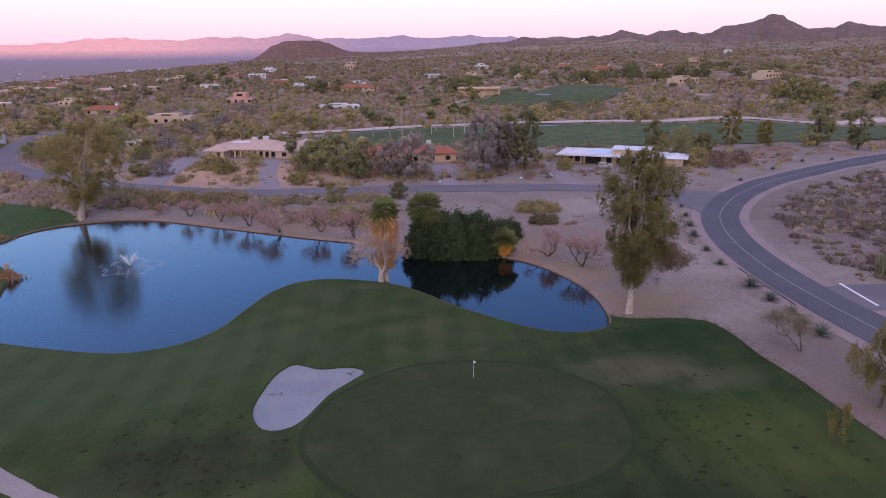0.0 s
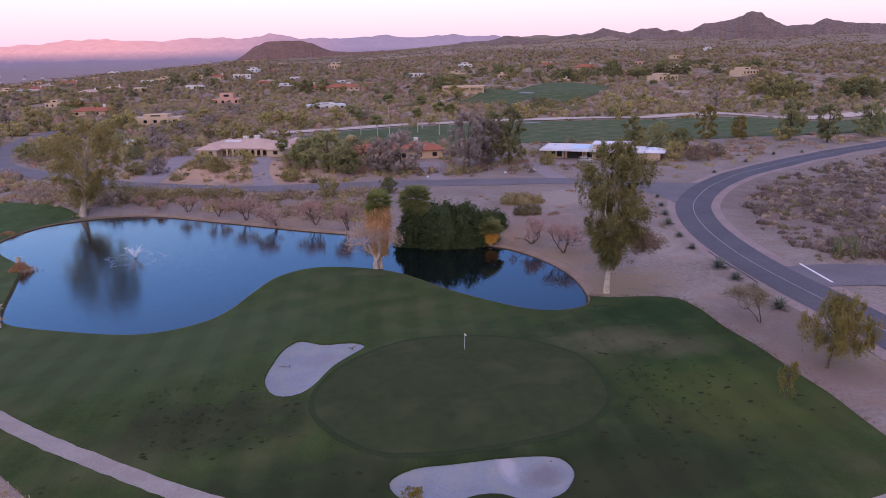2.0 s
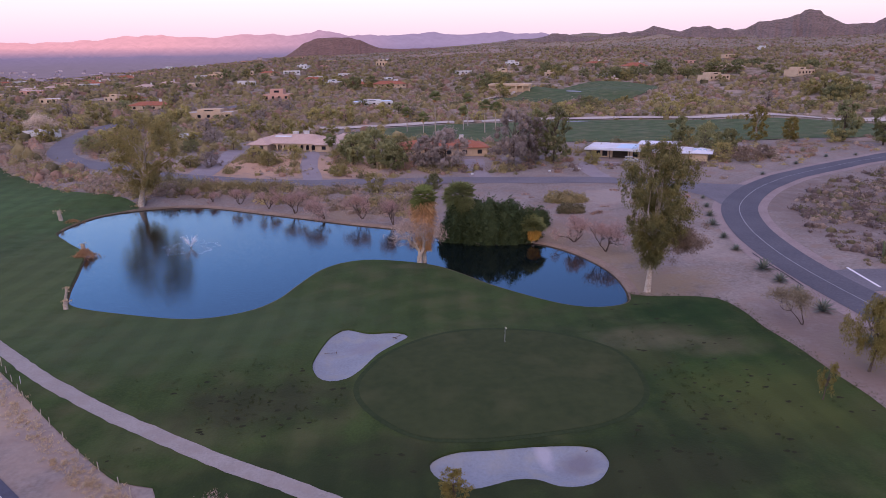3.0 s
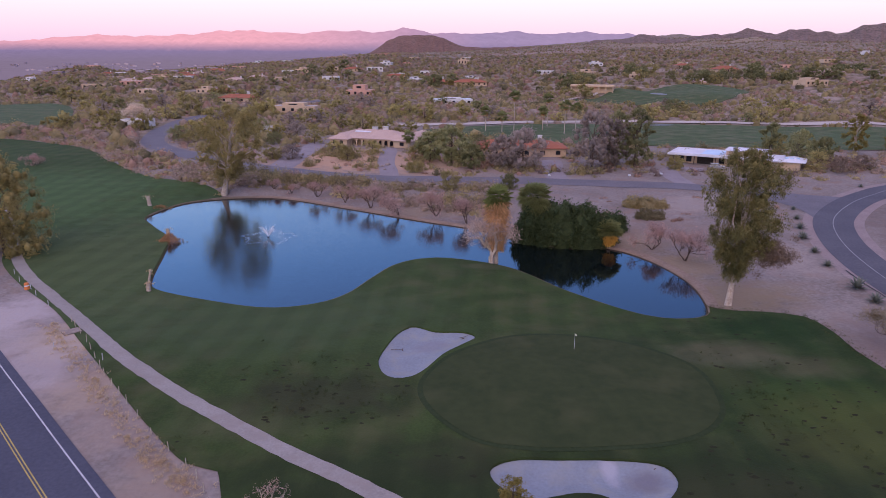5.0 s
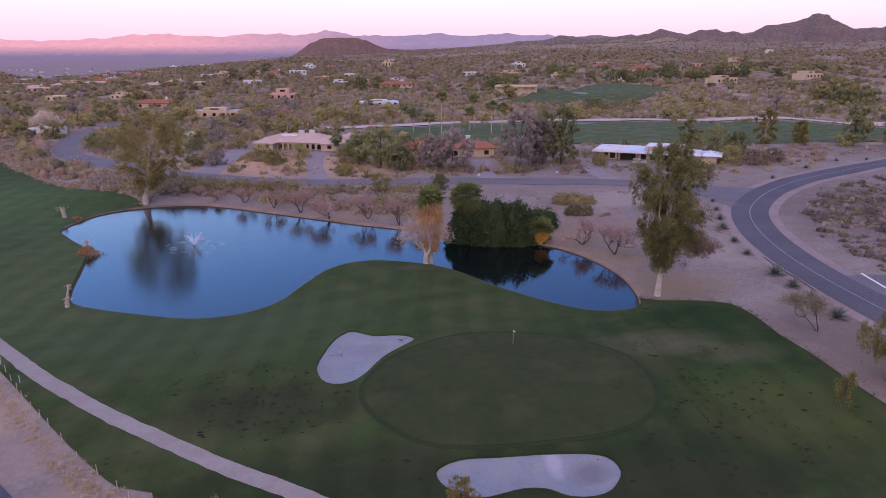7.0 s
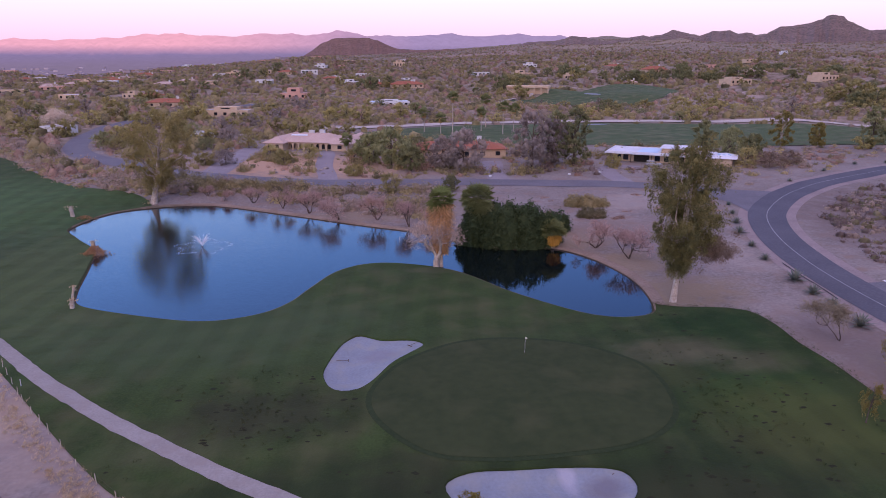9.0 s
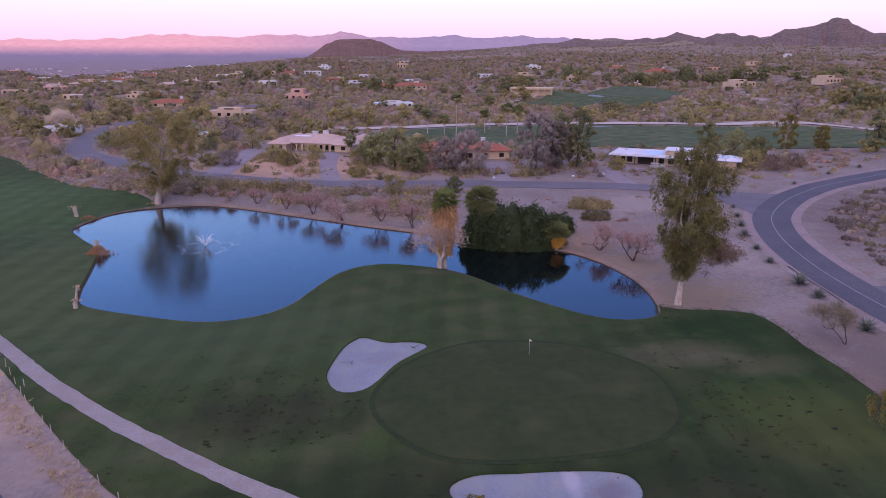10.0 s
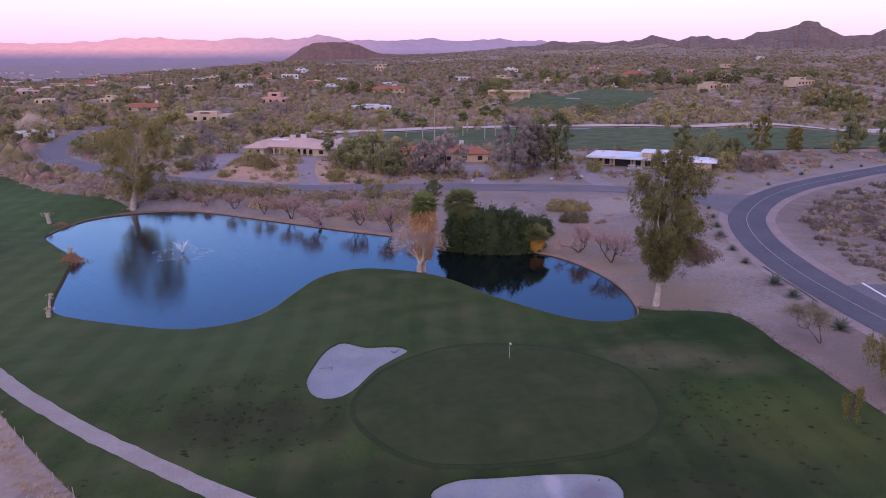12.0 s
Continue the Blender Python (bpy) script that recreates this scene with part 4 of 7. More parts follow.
def arcade_house(x, y, turn):
    """A long house on three sides of a court, with an arcade between two wings."""
    z = z_at(x, y) - 0.05
    h = thing("house", (x, y, z), "long stucco house with tan tile hip roofs and an arched arcade", "house", turn=turn)
    part("wall", boxes(((-9.4, 0, -0.8), (8.4, 11, 2.9)), ((-16.4, -5.4, -0.8), (-9.404, 17, 2.7)), ((8.404, -2.6, -0.8), (15, 23, 2.6))), M["stucco_tan"], h)
    part("roof", hip_roof(-12.5, 11.5, -1.9, 11.4, 2.95, 5.6, 0.8), M["tile_tan"], h, "tan clay tile hip roof")
    part("roof", hip_roof(-16.4, -9.4, -5.4, 17, 2.75, 4.7, 0.8), M["tile_tan"], h, "tan clay tile hip roof")
    part("roof", hip_roof(8.4, 15, -2.6, 23, 2.70, 4.5, 0.8), M["tile_tan"], h, "tan clay tile hip roof")
    for i in range(8):
        bay = part("arch", arch_bay(2.2, 2.8, 1.6, 0.6, 0.4), M["stucco_tan"], h)
        bay.location = (-9.2 + 2.2 * i, -2.2, 0)
    part("porch_floor", boxes(((-9.38, -2.5, -0.6), (8.38, -0.004, 0.02))), M["path"], h)
    for i in range(7):
        window(h, -8.0 + 2.4 * i, 0, 0.3, 1.4, 2.0)
    window(h, -14.6, -5.4, 0.8, 1.2, 1.3), window(h, -11.6, -5.4, 0.8, 1.2, 1.3), window(h, 11.5, -2.6, 0.8, 1.6, 1.3)
    for wy in (3.0, 8.0, 13.0, 18.5):
        pane = part("side_window", boxes(((15.002, wy, 0.8), (15.05, wy + 1.5, 2.1))), M["glass"], h, "dark end window")
        part("window_sill", boxes(((15.002, wy - 0.1, 0.7), (15.12, wy + 1.6, 0.796))), M["stucco_white"], pane)
    for cx, cy, top in ((-2.6, 5.6, 6.25), (0.4, 8.6, 6.15)):
        part("chimney", boxes(((cx - 1.0, cy - 0.5, 3.5), (cx + 1.0, cy + 0.5, top)), ((cx - 1.15, cy - 0.65, top), (cx + 1.15, cy + 0.65, top + 0.2))), M["stucco_white"], h, "white stucco chimney")
    sk = part("skylight", boxes(((-3.2, -0.5, -0.06), (3.2, 0.5, 0.12))), M["roof_white"], h, "long white skylight strip")
    sk.location, sk.rotation_euler = (-6.2, 2.4, 4.86), (math.atan(2.65 / 7.45), 0, 0)
    return h


def modern_house(x, y, turn):
    z = z_at(x, y) - 0.05
    h = thing("house", (x, y, z), "low modern house with white flat roofs and a deep carport", "house", turn=turn)
    part("wall", boxes(((-17, 1.5, -0.8), (14, 13, 2.7)), ((14.004, 3, -0.8), (20, 12, 2.5))), M["stucco_tan"], h)
    part("roof", boxes(((-19, -1.6, 2.75), (2.0, 14, 3.25)), bevel=0.03), M["roof_white"], h, "white coated flat roof with a broad fascia")
    part("roof", boxes(((2.004, -1.0, 2.65), (15, 14, 3.05)), bevel=0.03), M["roof_white"], h, "white coated flat roof")
    part("roof", hip_roof(14.5, 21, 2.5, 12.5, 2.6, 3.6, 0.5), M["roof_white"], h, "low white hip roof")
    part("parapet", boxes(((-18.6, -1.2, 3.25), (1.6, -0.9, 3.5)), ((-18.6, 13.3, 3.25), (1.6, 13.6, 3.5)), ((-18.6, -0.9, 3.25), (-18.3, 13.3, 3.5))), M["roof_white"], h)
    part("clerestory", boxes(((-1.5, 2.5, 3.25), (9.5, 11, 4.7))), M["stucco_tan"], h, "raised tan clerestory block")
    part("roof", boxes(((-2.1, 1.9, 4.7), (10.1, 11.6, 4.95)), bevel=0.02), M["roof_white"], h, "white flat upper roof")
    part("roof_panel", boxes(((-9, 2, 3.256), (-2.6, 12.5, 3.34))), M["roof_blue"], h, "pale blue roof panel")
    for cx in (-17, -10.5, -4, 2.5, 9):
        part("post", boxes(((cx - 0.12, -1.2, -0.6), (cx + 0.12, -0.96, 2.7))), M["bark_dark"], h)
    # dark sheet on the wall imitates the shade of a carport opening
    part("garage_opening", boxes(((-10, 1.46, 0), (-5, 1.497, 2.4))), M["shade"], h, "dark sheet painted as the shaded carport opening")
    for cx in (-15, -12.6, -2.5, 0.5, 5.0, 8.0, 11.0):
        window(h, cx, 1.5, 0.5, 1.7, 1.8)
    for cx, cy in ((16, 6), (17.5, 5.2), (19, 6)):
        part("skylight", boxes(((cx - 0.55, cy - 0.55, 3.05), (cx + 0.55, cy + 0.55, 3.55))), M["roof_blue"], h, "pale blue domed skylight")
    return h


def tile_house(x, y, turn, w=30, d=12, mat="tile_red", wall="stucco_tan", label="stucco house with a red clay tile roof, half hidden by trees", ridge=5.0):
    z = z_at(x, y) - 0.05
    h = thing("house", (x, y, z), label, "house", turn=turn)
    part("wall", boxes(((-w / 2, -d / 2, -0.8), (w / 2, d / 2, 2.9))), M[wall], h)
    part("roof", hip_roof(-w / 2, w / 2, -d / 2, d / 2, 2.95, ridge), M[mat], h, "hipped clay tile roof")
    part("chimney", boxes(((w * 0.22, -0.5, 3.2), (w * 0.22 + 1.4, 0.5, ridge + 1.4)), ((w * 0.22 - 0.12, -0.62, ridge + 1.4), (w * 0.22 + 1.52, 0.62, ridge + 1.58))), M["stucco_white"], h)
    n = max(2, int(w / 5))
    for i in range(n):
        window(h, -w / 2 + (i + 0.5) * w / n, -d / 2, 0.7, 1.6, 1.4)
    part("door", boxes(((-0.55, -d / 2 - 0.06, 0), (0.55, -d / 2 - 0.002, 2.1))), M["bark_dark"], h)
    return h


def flat_house(x, y, turn, w, d, height, wall, label, top=0.0, roof="roof_grey"):
    """A flat-roofed house with a parapet, and a second storey where top is set."""
    z = z_at(x, y) - 0.05
    h = thing("house", (x, y, z), label, "house", group="far houses", turn=turn)
    part("wall", boxes(((-w / 2, -d / 2, -1.5), (w / 2, d / 2, height - 0.35)), ((-w / 2, -d / 2, height - 0.35), (w / 2, -d / 2 + 0.3, height)), ((-w / 2, d / 2 - 0.3, height - 0.35), (w / 2, d / 2, height)),
                       ((-w / 2, -d / 2 + 0.3, height - 0.35), (-w / 2 + 0.3, d / 2 - 0.3, height)), ((w / 2 - 0.3, -d / 2 + 0.3, height - 0.35), (w / 2, d / 2 - 0.3, height))), M[wall], h)
    part("roof", boxes(((-w / 2 + 0.3, -d / 2 + 0.3, height - 0.346), (w / 2 - 0.3, d / 2 - 0.3, height - 0.25))), M[roof], h)
    if top:
        part("upper_storey", boxes(((-w * 0.28, -d * 0.2, height - 0.24), (w * 0.22, d * 0.45, height + top))), M[wall], h)
        window(h, -w * 0.03, -d * 0.2, height + top * 0.3, w * 0.2, top * 0.45)
    n = max(2, int(w / 4.5))
    for i in range(n):
        window(h, -w / 2 + (i + 0.5) * w / n, -d / 2, height * 0.28, min(1.8, w / n * 0.5), height * 0.42)
    return h


M["roof_grey"] = material("gravel_roof", (0.34, 0.31, 0.29), (0.46, 0.43, 0.41), 5, 0.9, 10, 0.2)
M["roof_blue"] = material("roof_panel_blue", (0.40, 0.55, 0.70), (0.52, 0.66, 0.80), 5, 0.5, 6, 0.05)
PADS = []


def pad(ob, r):
    PADS.append((ob.location.x, ob.location.y, r))
    return ob


pad(arcade_house(-23.0, 162.5, -22), 20)
pad(modern_house(90.1, 111.9, -33), 20)
pad(tile_house(27, 140, -4, 32, 13), 17)
pad(flat_house(-69, 204, -15, 9, 6, 2.9, "stucco_white", "small pale outbuilding with a flat metal roof", roof="roof_white"), 8)
pad(flat_house(-74, 312, -10, 26, 12, 4.0, "stucco_tan", "long tan flat-roofed house among trees", 1.4), 18)
pad(tile_house(-120, 378, -8, 24, 11, label="house with a bright red tile roof among trees"), 16)
pad(flat_house(-45, 465, -12, 20, 14, 4.6, "stucco_pink", "stepped salmon pueblo house of two storeys", 3.6), 16)
pad(flat_house(22, 384, 3, 26, 12, 3.4, "stucco_white", "long low house with a white and blue roof", 0.8, roof="roof_blue"), 18)
pad(tile_house(22, 585, -5, 20, 12, ridge=6, label="house with a dull red tile roof"), 15)
pad(tile_house(52, 570, 4, 30, 12, ridge=5.5, label="long house with a dull red tile roof"), 18)
pad(flat_house(90, 1080, 0, 18, 12, 8.0, "stucco_tan", "tall pale tan house on the rise", 3.0), 16)
pad(flat_house(205, 735, 8, 20, 12, 4.5, "stucco_tan", "pale tan house with a stepped roof", 2.6), 16)
pad(tile_house(334, 652, 12, 26, 13, ridge=6.5, label="house with a red tile roof in dark trees"), 18)
pad(flat_house(398, 645, 12, 30, 12, 3.6, "stucco_tan", "low pale house on the slope"), 18)
pad(tile_house(434, 628, 15, 34, 15, "tile_tan", ridge=6.5, label="broad house with a mauve tile roof"), 20)
pad(flat_house(330, 480, 20, 26, 13, 4.2, "stucco_tan", "pale tan house with a stepped flat roof", 1.8), 18)
pad(flat_house(395, 455, 22, 24, 13, 4.2, "stucco_tan", "tan flat-roofed house among dark trees", 2.0), 18)
pad(flat_house(-135, 232, -22, 12, 9, 3.4, "stucco_white", "small pale house behind a bleached tree"), 9)


def pavilion(x, y, turn, w=30, d=11):
    """A tan portico: a flat roof on square piers before a dark hall."""
    z = z_at(x, y)
    h = thing("pavilion", (x, y, z), "tan pavilion with a flat roof on square piers", "pavilion", turn=turn)
    part("roof", boxes(((-w / 2, -d / 2, 4.6), (w / 2, d / 2, 6.0)), bevel=0.05), M["stucco_tan"], h)
    part("wall", boxes(((-w / 2 + 1, -d / 2 + 3, -1), (w / 2 - 1, d / 2 - 0.5, 4.6))), M["stucco_tan"], h, "tan rear wall in shade")
    for i in range(7):
        cx = -w / 2 + 0.8 + i * (w - 1.6) / 6
        part("pier", boxes(((cx - 0.5, -d / 2 + 0.2, -1), (cx + 0.5, -d / 2 + 1.2, 4.6))), M["stucco_tan"], h)
    return h


pad(pavilion(135, 443, -24, 33, 12), 26)

# the far settlement: scattered small houses on the plain
settle = random.Random(11)
for i in range(64):
    az, dist = math.radians(settle.uniform(-30, 6) if i < 50 else settle.uniform(8, 34)), settle.uniform(600, 1500)
    hx, hy = CX + dist * math.sin(az), CY + dist * math.cos(az)
    kind = settle.random()
    if math.hypot(hx - 150, hy - 500) < 120:
        continue
    if kind < 0.62:
        tone, word = settle.choice((("stucco_tan", "tan"), ("stucco_white", "white"), ("stucco_white", "white"), ("stucco_pink", "salmon")))
        pad(flat_house(hx, hy, settle.uniform(-30, 30), settle.uniform(13, 24), settle.uniform(9, 13), settle.uniform(3.4, 4.6), tone, "distant flat-roofed %s stucco house" % word,
                       settle.choice((0, 0, 2.0)), settle.choice(("roof_white", "roof_grey"))), 14)
    else:
        pad(tile_house(hx, hy, settle.uniform(-30, 30), settle.uniform(14, 24), settle.uniform(9, 12), settle.choice(("tile_red", "tile_tan")), label="distant stucco house with a clay tile roof"), 14)


# ---- plants ----
def lumps(rng, centres, radii, heights, segs, rings, rough=0.22, ball=False):
    """Many uneven domes (or balls) at once, the close inner growth of bushes and clumps: verts, faces, and the dome of each face."""
    n, unit = len(centres), []
    for k in range(rings):
        e = math.pi * (0.5 - (k + 0.6) / (rings + 0.2)) if ball else math.pi / 2 * (k / rings) * 0.94 - 0.12
        unit += [(math.cos(e) * math.cos(2 * math.pi * (s + 0.5 * (k % 2)) / segs), math.cos(e) * math.sin(2 * math.pi * (s + 0.5 * (k % 2)) / segs), math.sin(e) * (-1 if ball else 1)) for s in range(segs)]
    unit = np.array(unit + [(0, 0, 1.0)])
    m = len(unit)
    grow = 1 + rng.uniform(-rough, rough, (n, m, 1))
    a = rng.uniform(0, 6.283, n)
    c, s = np.cos(a)[:, None], np.sin(a)[:, None]
    u = unit[None] * grow
    v = np.stack([u[..., 0] * c - u[..., 1] * s, u[..., 0] * s + u[..., 1] * c, u[..., 2]], 2) * np.stack([radii, radii, heights], 1)[:, None, :] + centres[:, None, :]
    f = []
    for k in range(rings - 1):
        f += [(k * segs + q, k * segs + (q + 1) % segs, (k + 1) * segs + (q + 1) % segs, (k + 1) * segs + q) for q in range(segs)]
    k = (rings - 1) * segs
    f += [(k + q, k + (q + 1) % segs, k + (q + 1) % segs, m - 1) for q in range(segs)]
    f = np.array(f)
    faces = (f[None] + np.arange(n)[:, None, None] * m).reshape(-1, 4)
    return v.reshape(-1, 3), faces, np.repeat(np.arange(n), len(f))


def grown_mesh(name, core, leaves):
    """One mesh of smooth inner growth and flat leaves. The top faces of the growth are triangles."""
    verts = np.vstack([core[0], leaves[0]])
    tri = core[1][:, 1] == core[1][:, 2]
    quads, tris, cards = core[1][~tri], core[1][tri][:, [0, 1, 3]], leaves[1] + len(core[0])
    me = bpy.data.meshes.new(name)
    me.vertices.add(len(verts))
    me.vertices.foreach_set("co", np.asarray(verts, np.float32).ravel())
    loops = np.concatenate([quads.ravel(), tris.ravel(), cards.ravel()]).astype(np.int32)
    sizes = np.concatenate([np.full(len(quads), 4), np.full(len(tris), 3), np.full(len(cards), 4)]).astype(np.int32)
    me.loops.add(len(loops))
    me.loops.foreach_set("vertex_index", loops)
    me.polygons.add(len(sizes))
    me.polygons.foreach_set("loop_start", (np.cumsum(sizes) - sizes).astype(np.int32))
    me.polygons.foreach_set("use_smooth", np.arange(len(sizes)) < len(quads) + len(tris))
    me.update(calc_edges=True)
    return me, np.concatenate([core[2][~tri], core[2][tri]])


def grow_tree(name, label, x, y, h, width, leaf, bark, seed, base=0.25, clumps=40, leaves=50, size=0.5, slim=0.4, droop=0.0, trunk=None, lean=(0.0, 0.0), fork=0.35,
              category="tree", group="", spread=0.12, fill=0.2, belly=0.8, core=0.55, knobs=(6, 3), side=None):
    """A tree: a bent tapered trunk, limbs that fork to the clumps of its crown, and leaves in uneven clumps with gaps."""
    rng = np.random.RandomState(seed)
    t = thing(name, (x, y, z_at(x, y) - 0.08), label, category, group)
    trunk = trunk or h * 0.018 + 0.06
    u = (np.arange(clumps) + rng.uniform(0, 1, clumps)) / clumps
    zc = h * (base + (0.96 - base) * u)
    prof = (1 - np.abs(2 * u ** belly - 1) ** 2.4) ** 0.55 + 0.06
    rad = width / 2 * prof * np.sqrt(rng.uniform(fill ** 2, 1.0, clumps)) * rng.uniform(0.8, 1.15, clumps)
    ang = rng.uniform(0, 2 * np.pi, clumps)
    cl = np.stack([rad * np.cos(ang) + lean[0] * zc / h, rad * np.sin(ang) + lean[1] * zc / h, zc], 1)
    lines, stem = [], []
    for k in range(7):
        f = k / 6
        stem.append(Vector((lean[0] * f * 0.8 + rng.normal() * 0.03 * h * f * 0.5, lean[1] * f * 0.8 + rng.normal() * 0.03 * h * f * 0.5, h * 0.82 * f)))
    lines.append((stem, [trunk * (1.25 if k == 0 else 1 - 0.85 * (k / 6) ** 0.9) for k in range(7)]))
    for c in cl[rng.permutation(clumps)[: min(clumps, 16)]]:
        f = min(0.9, max(fork * rng.uniform(0.8, 1.5), c[2] / h * 0.62 * rng.uniform(0.7, 1.0)))
        k = f / 0.82 * 6
        i = min(5, int(k))
        p0 = stem[i].lerp(stem[i + 1], k - i) if k < 6 else stem[6]
        p3 = Vector(c)
        p1 = p0.lerp(p3, 0.35) + Vector((rng.normal(), rng.normal(), rng.normal() + 0.6)) * 0.03 * h
        p2 = p0.lerp(p3, 0.7) + Vector((rng.normal(), rng.normal(), rng.normal() + 0.5)) * 0.03 * h
        r0 = trunk * max(0.18, 0.6 * (1 - f))
        lines.append(([p0, p1, p2, p3], [r0, r0 * 0.7, r0 * 0.45, r0 * 0.15]))
    if side:
        # a low limb with leaves of its own colour
        sx, sy, sz, sr, count, side_leaf = side
        lines.append(([stem[2], stem[2].lerp(Vector((sx, sy, sz)), 0.5) + Vector((0, 0, 0.9)), Vector((sx, sy, sz)), Vector((sx * 1.25, sy, sz - 0.6))], [trunk * 0.35, trunk * 0.25, trunk * 0.15, trunk * 0.05]))
        knots = Vector((sx, sy, sz)) + Vector((0, 0, 0)), rng.normal(size=(count // 120, 3)) * np.array([sr * 0.5, sr * 0.4, sr * 0.42])
        at = np.array(tuple(knots[0])) + knots[1][rng.randint(len(knots[1]), size=count)] + rng.normal(size=(count, 3)) * sr * 0.15
        part("side_growth", fast_mesh("side_growth", *leaf_cards(at, size, size * slim, rng, droop, facing=at - np.array((sx, sy, sz)), stray=0.9)), side_leaf, t, "low limb of dull mauve-brown leaves")
    part("trunk", tubes("trunk", lines, 6), bark, t)
    n = clumps * leaves
    pick = np.repeat(np.arange(clumps), leaves)
    swell = width * spread * rng.uniform(0.7, 1.35, clumps) * 1.45
    sprays = 9
    d = rng.normal(size=(clumps, sprays, 3))
    d *= (rng.uniform(0.35, 1.0, (clumps, sprays)) / np.linalg.norm(d, axis=2))[..., None]
    off = (d[pick, rng.randint(sprays, size=n)] + rng.normal(size=(n, 3)) * 0.17) * swell[pick][:, None]
    off[:, 2] = off[:, 2] * (0.8 + droop * 0.3) - droop * np.abs(rng.normal(size=n)) * 0.35 * swell[pick]
    centres = cl[pick] + off
    centres[:, 2] = np.maximum(centres[:, 2], 0.3)
    out = off + 0.25 * (cl[pick] - np.array([lean[0] * 0.5, lean[1] * 0.5, h * (0.3 + base * 0.5)]))
    cards = leaf_cards(centres, size, size * slim, rng, droop, facing=out, stray=0.8)
    me, _ = grown_mesh("crown", lumps(rng, cl, swell * core * 0.8, swell * core * (0.65 + droop * 0.35), *knobs, 0.3, True), cards)
    part("crown", me, leaf, t)
    return t


def bare_tree(name, label, x, y, h, width, seed, mat, twig, haze=260, category="tree", group="", stems=3, bare=0.0, girth=1.0):
    """A leafless tree: crooked stems that fork three times, and a haze of fine twigs."""
    rng = np.random.RandomState(seed)
    t = thing(name, (x, y, z_at(x, y) - 0.05), label, category, group)
    lines, tips = [], []

    def branch(p, d, length, r, level):
        q = [p]
        for _ in range(3):
            d = (d + Vector(rng.normal(size=3)) * 0.22 + Vector((0, 0, 0.06))).normalized()
            q.append(q[-1] + d * length / 3)
        lines.append((q, [r, r * 0.85, r * 0.7, r * 0.5]))
        if level == 0:
            tips.append(q[-1])
            return
        for _ in range(3):
            side = (d + Vector(rng.normal(size=3)) * 0.55 + Vector((0, 0, 0.35))).normalized()
            branch(q[-1] if rng.rand() < 0.6 else q[2], side, length * 0.72, r * 0.55, level - 1)

    for s in range(stems):
        a = 2 * math.pi * (s + rng.rand()) / stems
        d = Vector((math.cos(a) * width / h * 0.7, math.sin(a) * width / h * 0.7, 1)).normalized()
        branch(Vector((0.1 * math.cos(a), 0.1 * math.sin(a), 0)), d, h * 0.38, (h * 0.020 + 0.02) * girth, 3)
    part("trunk", tubes("trunk", lines, 4), mat, t)
    tip = np.array([tuple(v) for v in tips])
    c = tip[rng.randint(len(tip), size=haze)] + rng.normal(size=(haze, 3)) * h * 0.075
    c = c[c[:, 2] > bare * h]
    part("twig_haze", fast_mesh("twig_haze", *leaf_cards(c, h * 0.11, 0.035 + h * 0.003, rng, -0.3)), twig, t, "haze of fine bare twigs")
    return t


